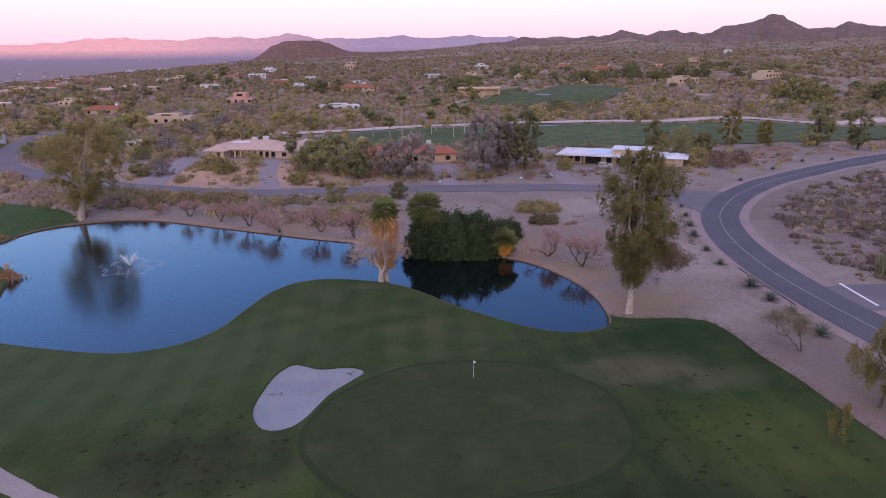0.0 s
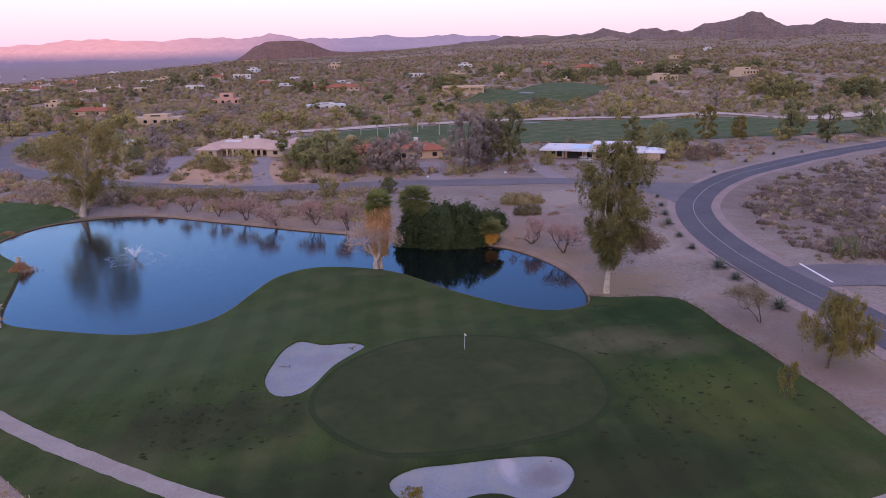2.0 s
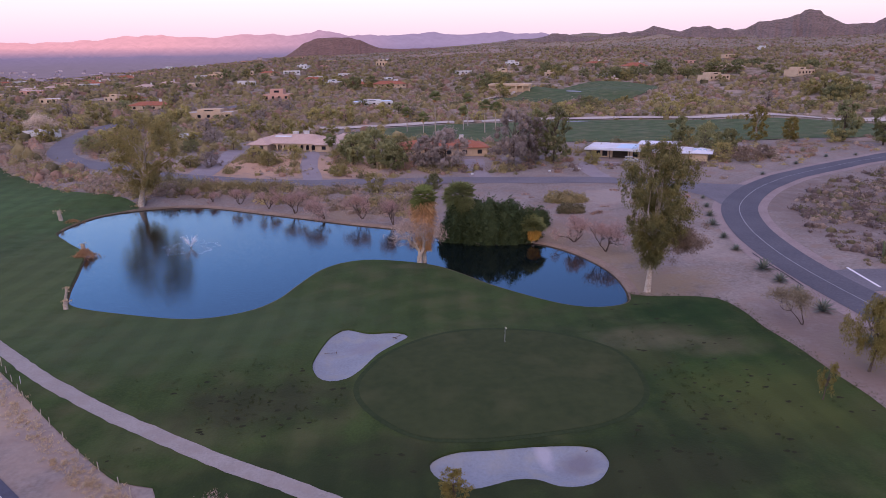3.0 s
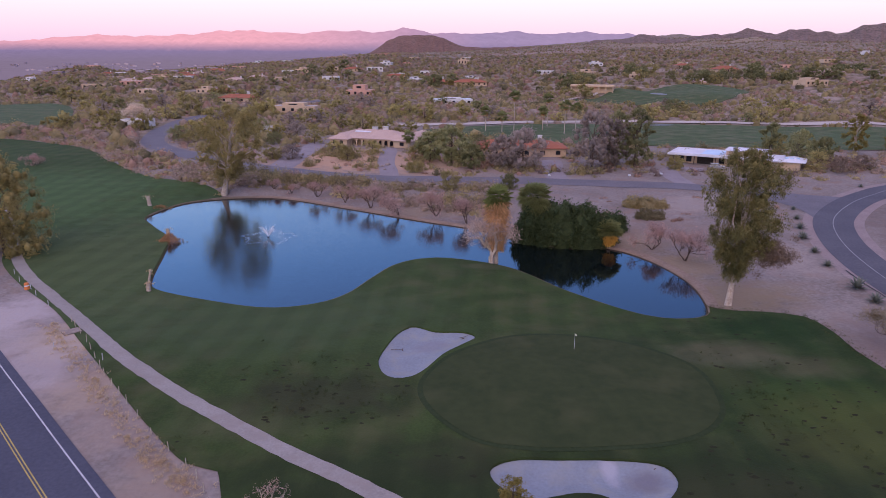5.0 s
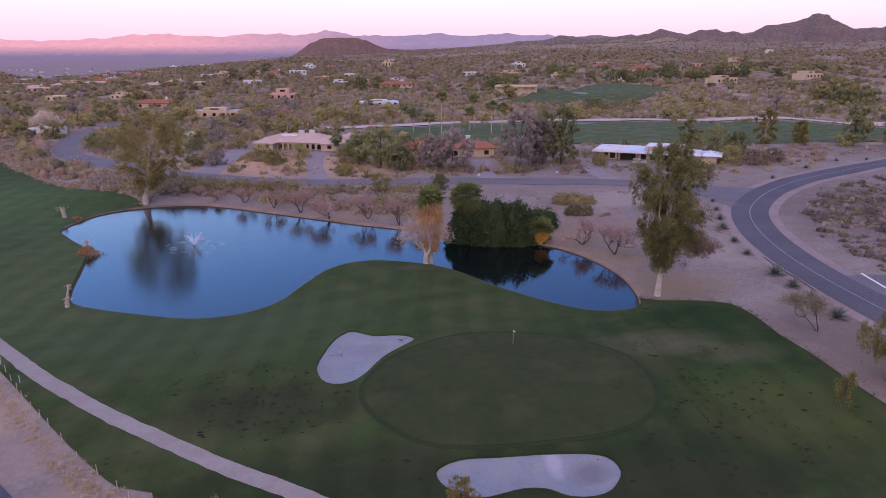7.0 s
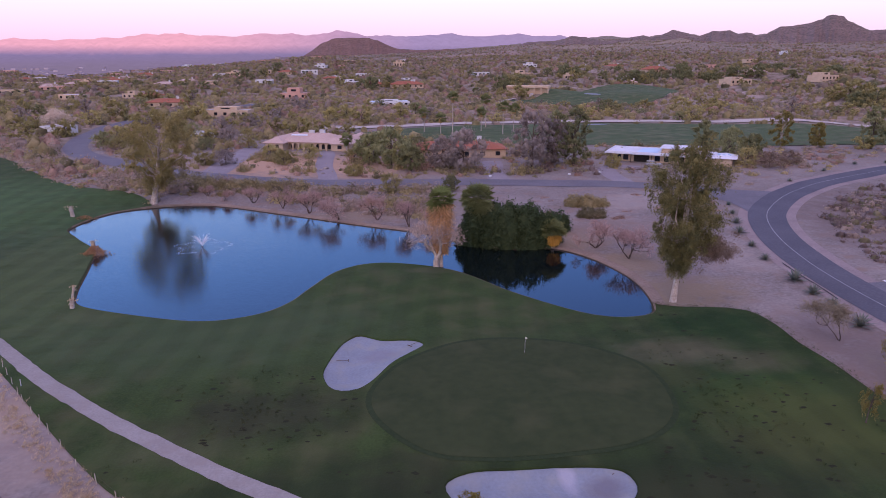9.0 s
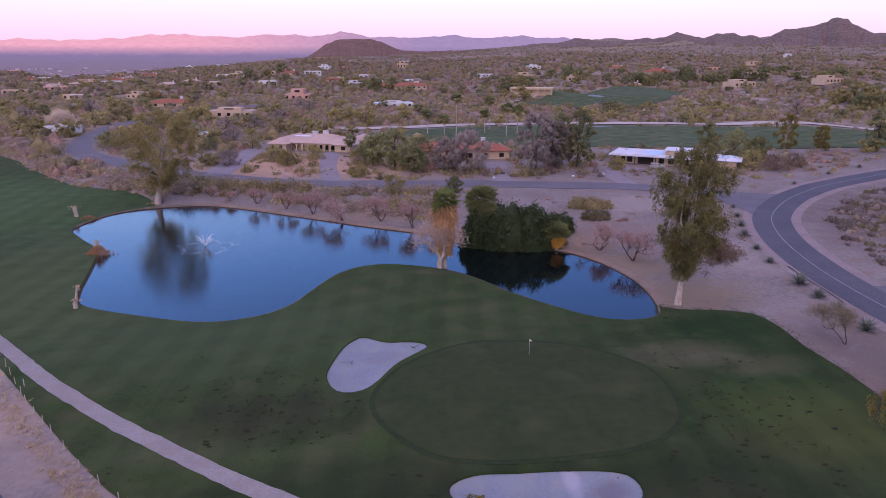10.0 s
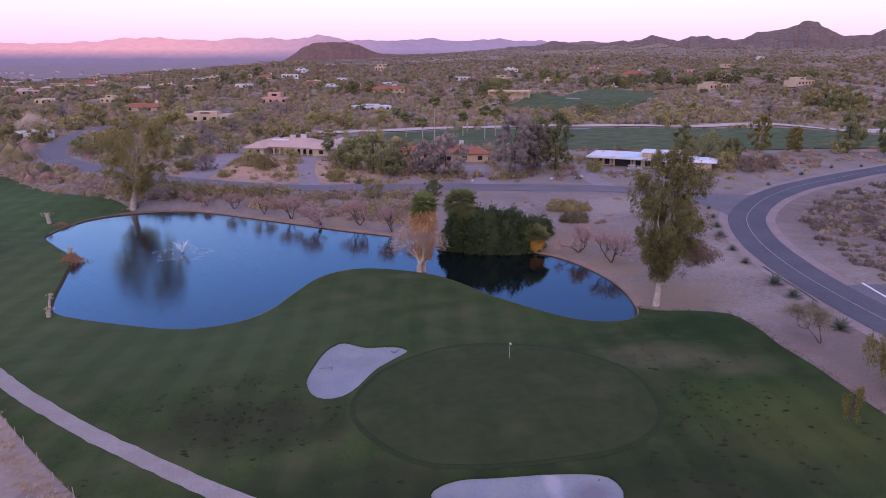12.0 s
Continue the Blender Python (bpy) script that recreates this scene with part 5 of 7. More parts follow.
def fan_palm(name, label, x, y, h, reach, seed, skirt=0.0, fronds=34, trunk=0.28, category="palm tree", group="", lean=(0, 0), shag=0.0, low=-0.55, leaf="frond", tiers=1, dead_leaf="skirt", hang="shaggy skirt of orange dead fronds"):
    """A fan palm: ringed trunk, a head of folded fans on stalks, and a skirt of dead fronds."""
    rng = np.random.RandomState(seed)
    t = thing(name, (x, y, z_at(x, y) - 0.05), label, category, group)
    top = Vector((lean[0], lean[1], h - reach * 0.55))
    pts = [Vector((lean[0] * (k / 8) ** 1.5, lean[1] * (k / 8) ** 1.5, top.z * k / 8)) for k in range(9)]
    part("trunk", tubes("trunk", [(pts, [trunk * (1.35 if k == 0 else 1.0 - 0.03 * k) for k in range(9)])], 8), M["bark_pale"], t)
    live, dead = [], []

    def fan(root, d, length, out, leaflets=9):
        d = d.normalized()
        side = d.cross(Vector((0, 0, 1)))
        side = side.normalized() if side.length > 0.05 else Vector((1, 0, 0))
        up = side.cross(d)
        hub = root + d * length * 0.45
        out.append((root, root + side * 0.04, hub + side * 0.03, hub))
        for k in range(leaflets):
            a = (k / (leaflets - 1) - 0.5) * 2.5
            e = (d * math.cos(a) + side * math.sin(a) - Vector((0, 0, 0.05 + 0.08 * abs(a)))).normalized()
            w = e.cross(up).normalized() * length * 0.045
            mid, tip = hub + e * length * 0.30, hub + e * length * 0.56 - Vector((0, 0, length * 0.06))
            out.append((hub, mid - w, tip, mid + w))

    for k in range(fronds):
        a, e = rng.uniform(0, 2 * math.pi), math.asin(rng.uniform(low, 1.0))
        fan(top.lerp(Vector((0, 0, 0)), (k % tiers) / (tiers + 0.6)), Vector((math.cos(a) * math.cos(e), math.sin(a) * math.cos(e), math.sin(e))), reach * rng.uniform(0.85, 1.15), live)
    for quads, nm, mt in ((live, "fronds", M[leaf]),):
        part(nm, fast_mesh(nm, [tuple(p) for f in quads for p in f], np.arange(4 * len(quads)).reshape(-1, 4)), mt, t)
    if skirt:
        n, shag = int(260 * skirt), shag or reach * 0.28
        zz = top.z - skirt * rng.uniform(0, 1, n)
        aa, f = rng.uniform(0, 2 * np.pi, n), None
        for z, a in zip(zz, aa):
            r = trunk + shag * rng.uniform(0.3, 1.0) * (0.35 + 0.65 * min(1.0, (z - top.z + skirt) / skirt * 1.6))
            k = z / top.z
            p = Vector((lean[0] * k + trunk * 0.7 * math.cos(a), lean[1] * k + trunk * 0.7 * math.sin(a), z))
            q = Vector((p.x + r * math.cos(a), p.y + r * math.sin(a), z - rng.uniform(0.8, 1.5)))
            s = Vector((-math.sin(a), math.cos(a), 0)) * rng.uniform(0.08, 0.22)
            m = p.lerp(q, 0.6) + Vector((math.cos(a), math.sin(a), 0)) * 0.15
            dead.append((p, m - s, q, m + s))
        part("skirt", fast_mesh("skirt", [tuple(p) for f in dead for p in f], np.arange(4 * len(dead)).reshape(-1, 4)), M[dead_leaf], t, hang)
    return t


def dome_leaves(rng, centres, radii, heights, per, shell=0.55):
    """Leaf centres within many domes at once; also the dome of each leaf."""
    n = len(centres) * per
    pick = np.repeat(np.arange(len(centres)), per)
    d = rng.normal(size=(n, 3))
    d[:, 2] = np.abs(d[:, 2])
    d /= np.linalg.norm(d, axis=1)[:, None]
    d *= (shell + (1 - shell) * rng.uniform(0, 1, n) ** 0.5)[:, None] * rng.uniform(0.8, 1.15, (n, 1))
    return centres[pick] + d * np.stack([radii[pick], radii[pick], heights[pick]], 1), pick, d


# the large trees by the pond
grow_tree("eucalyptus_tree", "tall eucalyptus with pale peeling trunk and drooping olive foliage", 36.8, -3.5, 24.8, 10.6, M["leaf_euc"], M["bark_pale"], 5, base=0.22, clumps=150, leaves=440, size=0.34,
          slim=0.34, droop=1.0, trunk=0.52, lean=(1.3, 0.5), fork=0.3, spread=0.088, fill=0.1, belly=1.55, core=0.25, side=(6.4, 0.8, 7.9, 2.7, 8000, M["leaf_mauve"]))
grow_tree("eucalyptus_tree", "broad open eucalyptus with forked pale limbs at the water's edge", -60.9, 84.3, 23.5, 18.0, M["leaf_euc_gold"], M["bark_pale"], 12, base=0.22, clumps=105, leaves=330, size=0.4,
          slim=0.35, droop=0.7, trunk=0.75, lean=(4.6, 0), fork=0.13, spread=0.065, fill=0.35, belly=1.25, core=0.25)
grow_tree("eucalyptus_tree", "dense rusty-olive eucalyptus by the cart path", -88.5, 29.0, 18.5, 16.5, M["leaf_euc_gold"], M["bark_dark"], 21, base=0.03, clumps=120, leaves=240, size=0.4, slim=0.4, droop=0.6,
          trunk=0.4, spread=0.085, fill=0.2, belly=0.6, core=0.4)
fan_palm("fan_palm", "old fan palm with a shaggy orange skirt beside the pond", 3.9, 21.2, 15.0, 2.9, 3, skirt=9.0, fronds=80, trunk=0.42, shag=2.3, low=-0.85)
bare_tree("bare_tree", "leafless pale pink tree beside the skirted palm", 2.9, 20.2, 9.8, 4.2, 6, M["bark_pale"], M["twig_pale"], 2700, stems=2, bare=0.40, girth=2.1)
fan_palm("fan_palm", "green fan palm in the oleander hedge", 13.7, 36.2, 11.4, 3.8, 9, skirt=4.5, fronds=120, trunk=0.3, low=-0.97, shag=3.4, leaf="frond_dark", dead_leaf="frond_dark", hang="drooping green lower fronds")
fan_palm("young_palm", "short fan palm with yellow-orange dead lower fronds", 27.6, 29.6, 5.0, 2.8, 14, skirt=1.8, fronds=110, trunk=0.3, low=-0.25, shag=1.7, leaf="frond_dark", dead_leaf="skirt_gold")
for px, py, ph in ((34.2, 193.4, 18.0), (54.8, 224, 14.7), (56.7, 197, 13.8), (23.9, 208, 10.3), (49.8, 210, 10.4), (30.5, 203, 8.5), (63.5, 205, 12.0)):
    fan_palm("fan_palm", "tall slender fan palm with a ragged head behind the tile house", px, py, ph, 3.0, int(px * 7), skirt=1.0, fronds=38, trunk=0.19, leaf="frond_dark", group="palms behind the house")


def hedge(x, y, blobs, label, leaf, size, per, seed, name="oleander_hedge"):
    """A hedge or thicket: overlapping domes of leaves on short stems."""
    rng = np.random.RandomState(seed)
    t = thing(name, (x, y, z_at(x, y) - 0.1), label, "hedge")
    b = np.array(blobs, float)
    base = np.column_stack([b[:, 0] - x, b[:, 1] - y, np.zeros(len(b))])
    knobs, wide = [], []
    for (bx, by, r, h), p in zip(b, base):
        for k in range(64):
            a, e = k * 2.399963 + rng.normal() * 0.2, math.asin(min(0.98, (k + 0.5) / 64))
            g = rng.uniform(0.74, 0.98)
            knobs.append((p[0] + r * g * math.cos(a) * math.cos(e) ** 0.7, p[1] + r * g * math.sin(a) * math.cos(e) ** 0.7, h * g * math.sin(e)))
            wide.append(min(r, h) * rng.uniform(0.15, 0.30))
    knobs, wide = np.array(knobs), np.array(wide)
    n = len(b) * per
    pick = rng.randint(len(knobs), size=n)
    d = rng.normal(size=(n, 3))
    d *= (rng.uniform(0.4, 1.6, n) / np.linalg.norm(d, axis=1))[:, None]
    c = knobs[pick] + d * wide[pick][:, None]
    c[:, 2] = np.maximum(c[:, 2], 0.12)
    face = d + 0.35 * (knobs[pick] - knobs.mean(0)) / (np.abs(knobs).max() + 1e-6)
    inner = np.vstack([base, knobs])
    radii, tops = np.concatenate([b[:, 2] * 0.78, wide * 0.42]), np.concatenate([b[:, 3] * 0.8, wide * 0.42])
    me, _ = grown_mesh("foliage", lumps(rng, inner, radii, tops, 7, 3, 0.25), leaf_cards(c, size, size * 0.5, rng, 0.2, facing=face, stray=0.7))
    part("foliage", me, leaf, t)
    stems = [([Vector((q[0], q[1], 0)), Vector((q[0] + 0.2, q[1], h * 0.5)), Vector((q[0] + 0.5, q[1] + 0.3, h * 0.85))], [0.12, 0.09, 0.03]) for q, h in zip(base, b[:, 3])]
    part("stems", tubes("stems", stems, 5), M["bark_dark"], t)
    return t


hedge(20, 33, [(12.6, 34.8, 2.8, 7.4), (13.9, 36.4, 3.0, 8.8), (10.9, 35.4, 1.9, 4.2), (15.5, 33.4, 3.4, 7.6), (19.0, 32.2, 3.9, 9.4), (22.6, 31.9, 3.9, 9.0), (25.8, 31.9, 3.3, 7.8), (17.5, 36, 4, 8.8), (23.5, 35.5, 4, 8.2), (28.2, 33.4, 2.4, 6.0)],
      "dense dark green oleander hedge over the water", M["leaf_oleander"], 0.42, 3000, 31)
hedge(32.6, 41.5, [(32.6, 41.5, 2.7, 4.4), (31.0, 40, 2.0, 3.8)], "round dark green shrub beside the hedge", M["leaf_oleander"], 0.38, 1500, 32, "round_shrub")
hedge(44.2, 61.5, [(43.0, 62, 2.6, 2.9), (46, 61, 3.0, 2.8), (49, 60.2, 2.2, 2.2)], "low olive shrub on bare dirt", M["scrub_olive"], 0.32, 1500, 33, "low_shrub")
hedge(43, 50.2, [(42, 50.4, 2.2, 2.4), (44.6, 50, 2.2, 2.2)], "low dry shrub on bare dirt", M["scrub_dark"], 0.3, 1300, 34, "low_shrub")

for i, (bx, by, bh, bw) in enumerate(((-43.1, 85.4, 2.6, 3), (-35.7, 80.8, 4.4, 5), (-27.9, 73.6, 4.9, 5.5), (-21.2, 67.4, 5.4, 6), (-14.3, 60.0, 6.3, 7), (-5.5, 57.8, 6.4, 7), (1.1, 50.6, 6.2, 7),
                                       (35.8, 27.6, 6.0, 8), (39.3, 19.6, 6.6, 6), (31.5, 44, 4, 5), (41.8, 27, 3.4, 5), (7.5, 47.5, 5.2, 5), (-48.5, 90, 3.2, 4))):
    bare_tree("mesquite", "leafless mauve mesquite tree on the pond bank", bx, by, bh, bw, 40 + i, M["bark_dark"], M["twig"], 2300, group="bare mesquites on the bank")
bare_tree("bare_shrub", "pale leafless shrub beside the cart path", -25.6, -50.6, 3.0, 3.2, 71, M["bark_pale"], M["twig"], 320, "shrub")
bare_tree("bare_shrub", "russet leafless bush standing on the fairway", -128.1, 121.2, 4.4, 7.5, 73, M["bark_dark"], M["twig"], 3200, "shrub", stems=5)
bare_tree("bleached_tree", "bleached pale bare tree before a small house", -141, 250, 10, 12, 72, M["bark_pale"], M["bleached"], 5200)
bare_tree("young_mesquite", "slender young mesquite with thin yellowish leaves by the road", 50.2, -23.2, 6.3, 5.0, 51, M["bark_dark"], M["leaf_mesquite"], 3000, stems=2, bare=0.42, girth=0.7)
grow_tree("willow", "weeping yellow-olive acacia beside the road", 48.5, -37.5, 9.2, 7.6, M["leaf_yellow"], M["bark_dark"], 52, base=0.34, clumps=70, leaves=230, size=0.42, slim=0.16, droop=2.4, trunk=0.16,
          lean=(1.8, 0), spread=0.075, fill=0.3, core=0.12)
grow_tree("sapling", "thin staked sapling with sparse drooping leaves on the grass", 38.6, -42.5, 4.9, 1.9, M["leaf_yellow"], M["bark_dark"], 53, base=0.28, clumps=14, leaves=110, size=0.3, slim=0.22, droop=1.6, trunk=0.07,
          lean=(0.5, 0), spread=0.13, core=0.1)
grow_tree("young_tree", "small golden-green tree at the edge of the fairway", -4.6, -53.4, 3.9, 2.8, M["leaf_yellow"], M["bark_dark"], 54, base=0.3, clumps=30, leaves=150, size=0.17, slim=0.4, trunk=0.09, spread=0.11, core=0.1)

# garden and roadside trees: x, y, height, crown width, leaf
for i, (tx, ty, th, tw, lf) in enumerate(((24, 111, 12.8, 13, 1), (18, 113, 10, 9, 1), (46, 111, 18, 14, 1), (53, 113, 15, 9, 1), (60, 113, 19, 11, 0), (56, 120, 17, 12, 0), (2.5, 119, 12.4, 13, 0), (-4, 125, 10, 9, 0),
                                          (8, 112, 8, 8, 0), (121, 126, 10, 8, 0), (113, 131, 12, 8, 0), (148.7, 139, 14.5, 7.5, 2), (165, 140.7, 9.2, 7, 2), (182, 134, 16, 11, 0), (189, 122, 14.6, 9, 0), (217, 132, 13.3, 12, 0), (126, 121, 8, 9, 0))):
    lf = (M["leaf_green"], M["leaf_grey"], M["leaf_yellow"])[lf]
    grow_tree("garden_tree", "rounded green tree beside a house" if lf == M["leaf_green"] else "grey-leaved olive tree beside a house" if lf == M["leaf_grey"] else "light yellow-green tree by the far fairway",
              tx, ty, th, tw, lf, M["bark_dark"] if lf != M["leaf_yellow"] else M["bark_pale"], 100 + i, base=0.12, clumps=64, leaves=105, size=0.46, slim=0.5, droop=0.3, spread=0.085, fill=0.25)
# shrubs and small trees in the yards and along the street: x, y, height, width, leaf
YARD_LEAF = ((M["leaf_green"], "dark green desert tree in a dry yard"), (M["leaf_mauve"], "dry mauve-brown shrub beyond the house"), (M["leaf_yellow"], ""), (M["leaf_grey"], "pale grey-green shrub tree in a dry yard"), (M["leaf_olive"], "rounded olive palo verde in a dry yard"))
for i, (tx, ty, th, tw, lf) in enumerate(((-49.4, 130.3, 5.0, 7.5, 3), (-55.8, 130.5, 4.0, 7, 4), (-93.9, 174.2, 4.5, 8, 4), (-101.0, 180.5, 6, 8, 0), (-72.8, 203.3, 6.5, 9, 0), (-62.0, 169.0, 4.5, 7, 0), (-46.5, 167.8, 7.5, 9, 4), (-56.2, 190.7, 6, 8, 3), (-36.8, 144.9, 4.2, 6.5, 4), (-31.2, 128.2, 5.0, 8, 4), (-23.4, 140.8, 4.6, 8, 4), (-8.6, 130.7, 4.4, 6.5, 4), (-9.7, 107.4, 3.2, 5.5, 4), (-3.0, 134, 9, 10, 0), (6, 130, 11, 12, 4), (12, 126, 9, 10, 0), (-0.9, 82.5, 5.2, 6.5, 4), (15.8, 83.2, 4.2, 5, 0), (71.3, 108.1, 4.0, 5.5, 4), (113.0, 113.5, 11.5, 10, 0), (115.6, 128.7, 7.5, 8, 4), (116.5, 107.8, 5.5, 9, 4), (120.2, 101.6, 5, 10, 1), (129.6, 106.0, 4.5, 7, 1))):
    grow_tree("yard_tree", YARD_LEAF[lf][1], tx, ty, th, tw, YARD_LEAF[lf][0], M["bark_dark"], 400 + i, base=0.06, clumps=48, leaves=150, size=0.25, slim=0.4, droop=0.1, spread=0.095, fill=0.3, core=0.3, category="tree", group="yard trees")
fan_palm("garden_palm", "small fan palm before the arcade house", -10.9, 152.8, 6.4, 2.6, 77, skirt=1.6, fronds=50, trunk=0.26, low=-0.7, leaf="frond_dark", dead_leaf="frond_dark", hang="drooping green lower fronds")
dark_trees = random.Random(5)
kinds = []
for i, (lf, word) in enumerate(((M["leaf_green"], "dark green rounded desert tree among the scrub"), (M["leaf_olive"], "olive palo verde tree among the scrub"), (M["leaf_olive"], "broad olive mesquite tree among the scrub"),
                                (M["leaf_green"], "spreading green desert tree among the scrub"), (M["leaf_olive"], "low yellow-olive desert tree among the scrub"), (M["leaf_grey"], "grey leafless desert tree among the scrub"))):
    kinds.append(grow_tree("desert_tree", word, -180 + 12 * i, 330 + 25 * i, 6.0 + i % 3, 8.0 + (i * 2) % 5, lf, M["bark_dark"], 200 + i, base=0.05, clumps=24, leaves=46, size=0.58, slim=0.5, spread=0.105, group="desert trees", knobs=(5, 3), core=0.55))


def tree_room(x, y):
    """The free room round a place."""
    px, py = np.array([x]), np.array([y])
    room = [along(px, py, STREET)[0] - 7, along(px, py, FAR_PATH)[0] - 6, along(px, py, EAST_ROAD)[0] - 9, min(math.hypot(x - a, y - b) - r for a, b, r in PADS)]
    return min(room + [signed_distance(x, y, line)[0] - 4 for line in (FAIRWAY, FAIRWAY_B, FAIRWAY_C, FAIRWAY_D)])


FAR_TREES = []


def plant(k, m):
    """A desert tree of its own near by; the far ones are gathered."""
    if math.hypot(m.translation.x - CX, m.translation.y - CY) < 470:
        return copy_thing(kinds[k], m)
    FAR_TREES.append((k, m))


def far_woods():
    """The trees on the far slopes, past counting, in one mesh."""
    verts, loops, sizes, mats, count, slots = [], [], [], [], 0, []
    for k, m in FAR_TREES:
        turn = np.array(m)
        for piece in kinds[k].children:
            me = piece.data
            co, li, tot = np.empty(len(me.vertices) * 3), np.empty(len(me.loops), np.int32), np.empty(len(me.polygons), np.int32)
            me.vertices.foreach_get("co", co), me.loops.foreach_get("vertex_index", li), me.polygons.foreach_get("loop_total", tot)
            co = co.reshape(-1, 3) @ turn[:3, :3].T + turn[:3, 3]
            if me.materials[0] not in slots:
                slots.append(me.materials[0])
            verts.append(co), loops.append(li + count), sizes.append(tot), mats.append(np.full(len(tot), slots.index(me.materials[0]), np.int32))
            count += len(co)
    me = bpy.data.meshes.new("far_trees")
    verts, loops, sizes = np.vstack(verts), np.concatenate(loops), np.concatenate(sizes)
    me.vertices.add(len(verts)), me.vertices.foreach_set("co", verts.astype(np.float32).ravel())
    me.loops.add(len(loops)), me.loops.foreach_set("vertex_index", loops)
    me.polygons.add(len(sizes)), me.polygons.foreach_set("loop_start", (np.cumsum(sizes) - sizes).astype(np.int32))
    for m in slots:
        me.materials.append(m)
    me.polygons.foreach_set("material_index", np.concatenate(mats))
    me.update(calc_edges=True)
    return tagged(part("far_trees", me, None), "olive and dark green trees on the far slopes", "trees", kind="stuff")


def more_trees(n, az0, az1, d0, d1, choice, lo, hi):
    for _ in range(n):
        az, dist = math.radians(dark_trees.uniform(az0, az1)), dark_trees.uniform(d0, d1)
        x, y, s, k = CX + dist * math.sin(az), CY + dist * math.cos(az), dark_trees.uniform(lo, hi), choice[dark_trees.randrange(len(choice))]
        if tree_room(x, y) > 0:
            plant(k, pose(x, y, z_at(x, y) - 0.1, 0, 0, dark_trees.uniform(0, 360)) @ Matrix.Diagonal((s * dark_trees.uniform(0.9, 1.25), s, s, 1)))


more_trees(70, -29, 2, 275, 480, (1, 2, 4, 1, 2, 5, 4), 0.65, 1.15)
more_trees(46, 2, 42, 290, 520, (1, 2, 4, 0, 3, 5), 0.6, 1.15)
more_trees(70, -32, 44, 480, 900, (0, 1, 2, 3, 4), 0.7, 1.5)
for az, dist, n in ((18.4, 800, 9), (23.3, 740, 8), (28.2, 800, 8), (31.6, 850, 6), (37.4, 820, 9), (14.2, 620, 7), (2.0, 640, 5), (39.5, 560, 10), (44.0, 520, 10), (-6.0, 900, 4)):
    # groves on the slopes, taller than the scrub round them
    for _ in range(n):
        a, d, s = math.radians(az + dark_trees.gauss(0, 0.8)), dist + dark_trees.gauss(0, 22), dark_trees.uniform(1.3, 2.1)
        x, y = CX + d * math.sin(a), CY + d * math.cos(a)
        if tree_room(x, y) > -4:
            plant((0, 3, 1)[_ % 3], pose(x, y, z_at(x, y) - 0.1, 0, 0, dark_trees.uniform(0, 360)) @ Matrix.Diagonal((s, s, s * 1.1, 1)))
more_trees(60, 12, 44, 345, 520, (1, 2, 4, 2, 5, 1), 0.45, 0.85)
for a, b, r in PADS[1:]:
    # trees that half hide the houses
    for _ in range(2 if math.hypot(a - CX, b - CY) > 420 else 1):
        if math.hypot(a - CX, b - CY) < 290 or r == 26:
            continue
        u = Vector((CX - a, CY - b)).normalized()
        side = dark_trees.uniform(-1, 1) * r * 0.9
        x, y, s = a + u.x * r * 0.75 - u.y * side, b + u.y * r * 0.75 + u.x * side, dark_trees.uniform(0.5, 0.85)
        plant(dark_trees.randrange(5), pose(x, y, z_at(x, y) - 0.1, 0, 0, dark_trees.uniform(0, 360)) @ Matrix.Diagonal((s, s, s, 1)))
for i in range(34):
    # the dark row of trees beyond the upper fairway
    x, y, s = 250 + 7 * i + dark_trees.uniform(-8, 8), 560 + 2.5 * i + dark_trees.uniform(-16, 16), dark_trees.uniform(1.0, 1.7)
    plant((0, 3)[i % 2], pose(x, y, z_at(x, y) - 0.1, 0, 0, dark_trees.uniform(0, 360)) @ Matrix.Diagonal((s, s, s * 1.15, 1)))
far_woods()


# ---- scrub ----
def free_of(x, y, margin=1.0):
    """Where scrub may stand: off the roads, turf, water, yards and paths."""
    ok = (along(x, y, HIGHWAY) > 8 + margin) & (along(x, y, EAST_ROAD) > 7.6 + margin) & (along(x, y, SIDE_ROAD) > 6.5 + margin) & (along(x, y, STREET) > 5.5 + margin)
    ok &= (along(x, y, CART_PATH) > 2.5 + margin) & (along(x, y, FAR_PATH) > 8.5 + margin)
    for line in (FAIRWAY, FAIRWAY_B, FAIRWAY_C, FAIRWAY_D, POND_LINE):
        lo, hi = line.min(0) - 20, line.max(0) + 20
        m = (x > lo[0]) & (x < hi[0]) & (y > lo[1]) & (y < hi[1]) & ok
        if m.any():
            ok[m] &= signed_distance(x[m], y[m], line) > margin
    for line, width, _ in DRIVES:
        ok &= along(x, y, line) > width / 2 + 1.0
    for a, b, r in PADS:
        ok &= np.hypot(x - a, y - b) > r * 0.8
    return ok


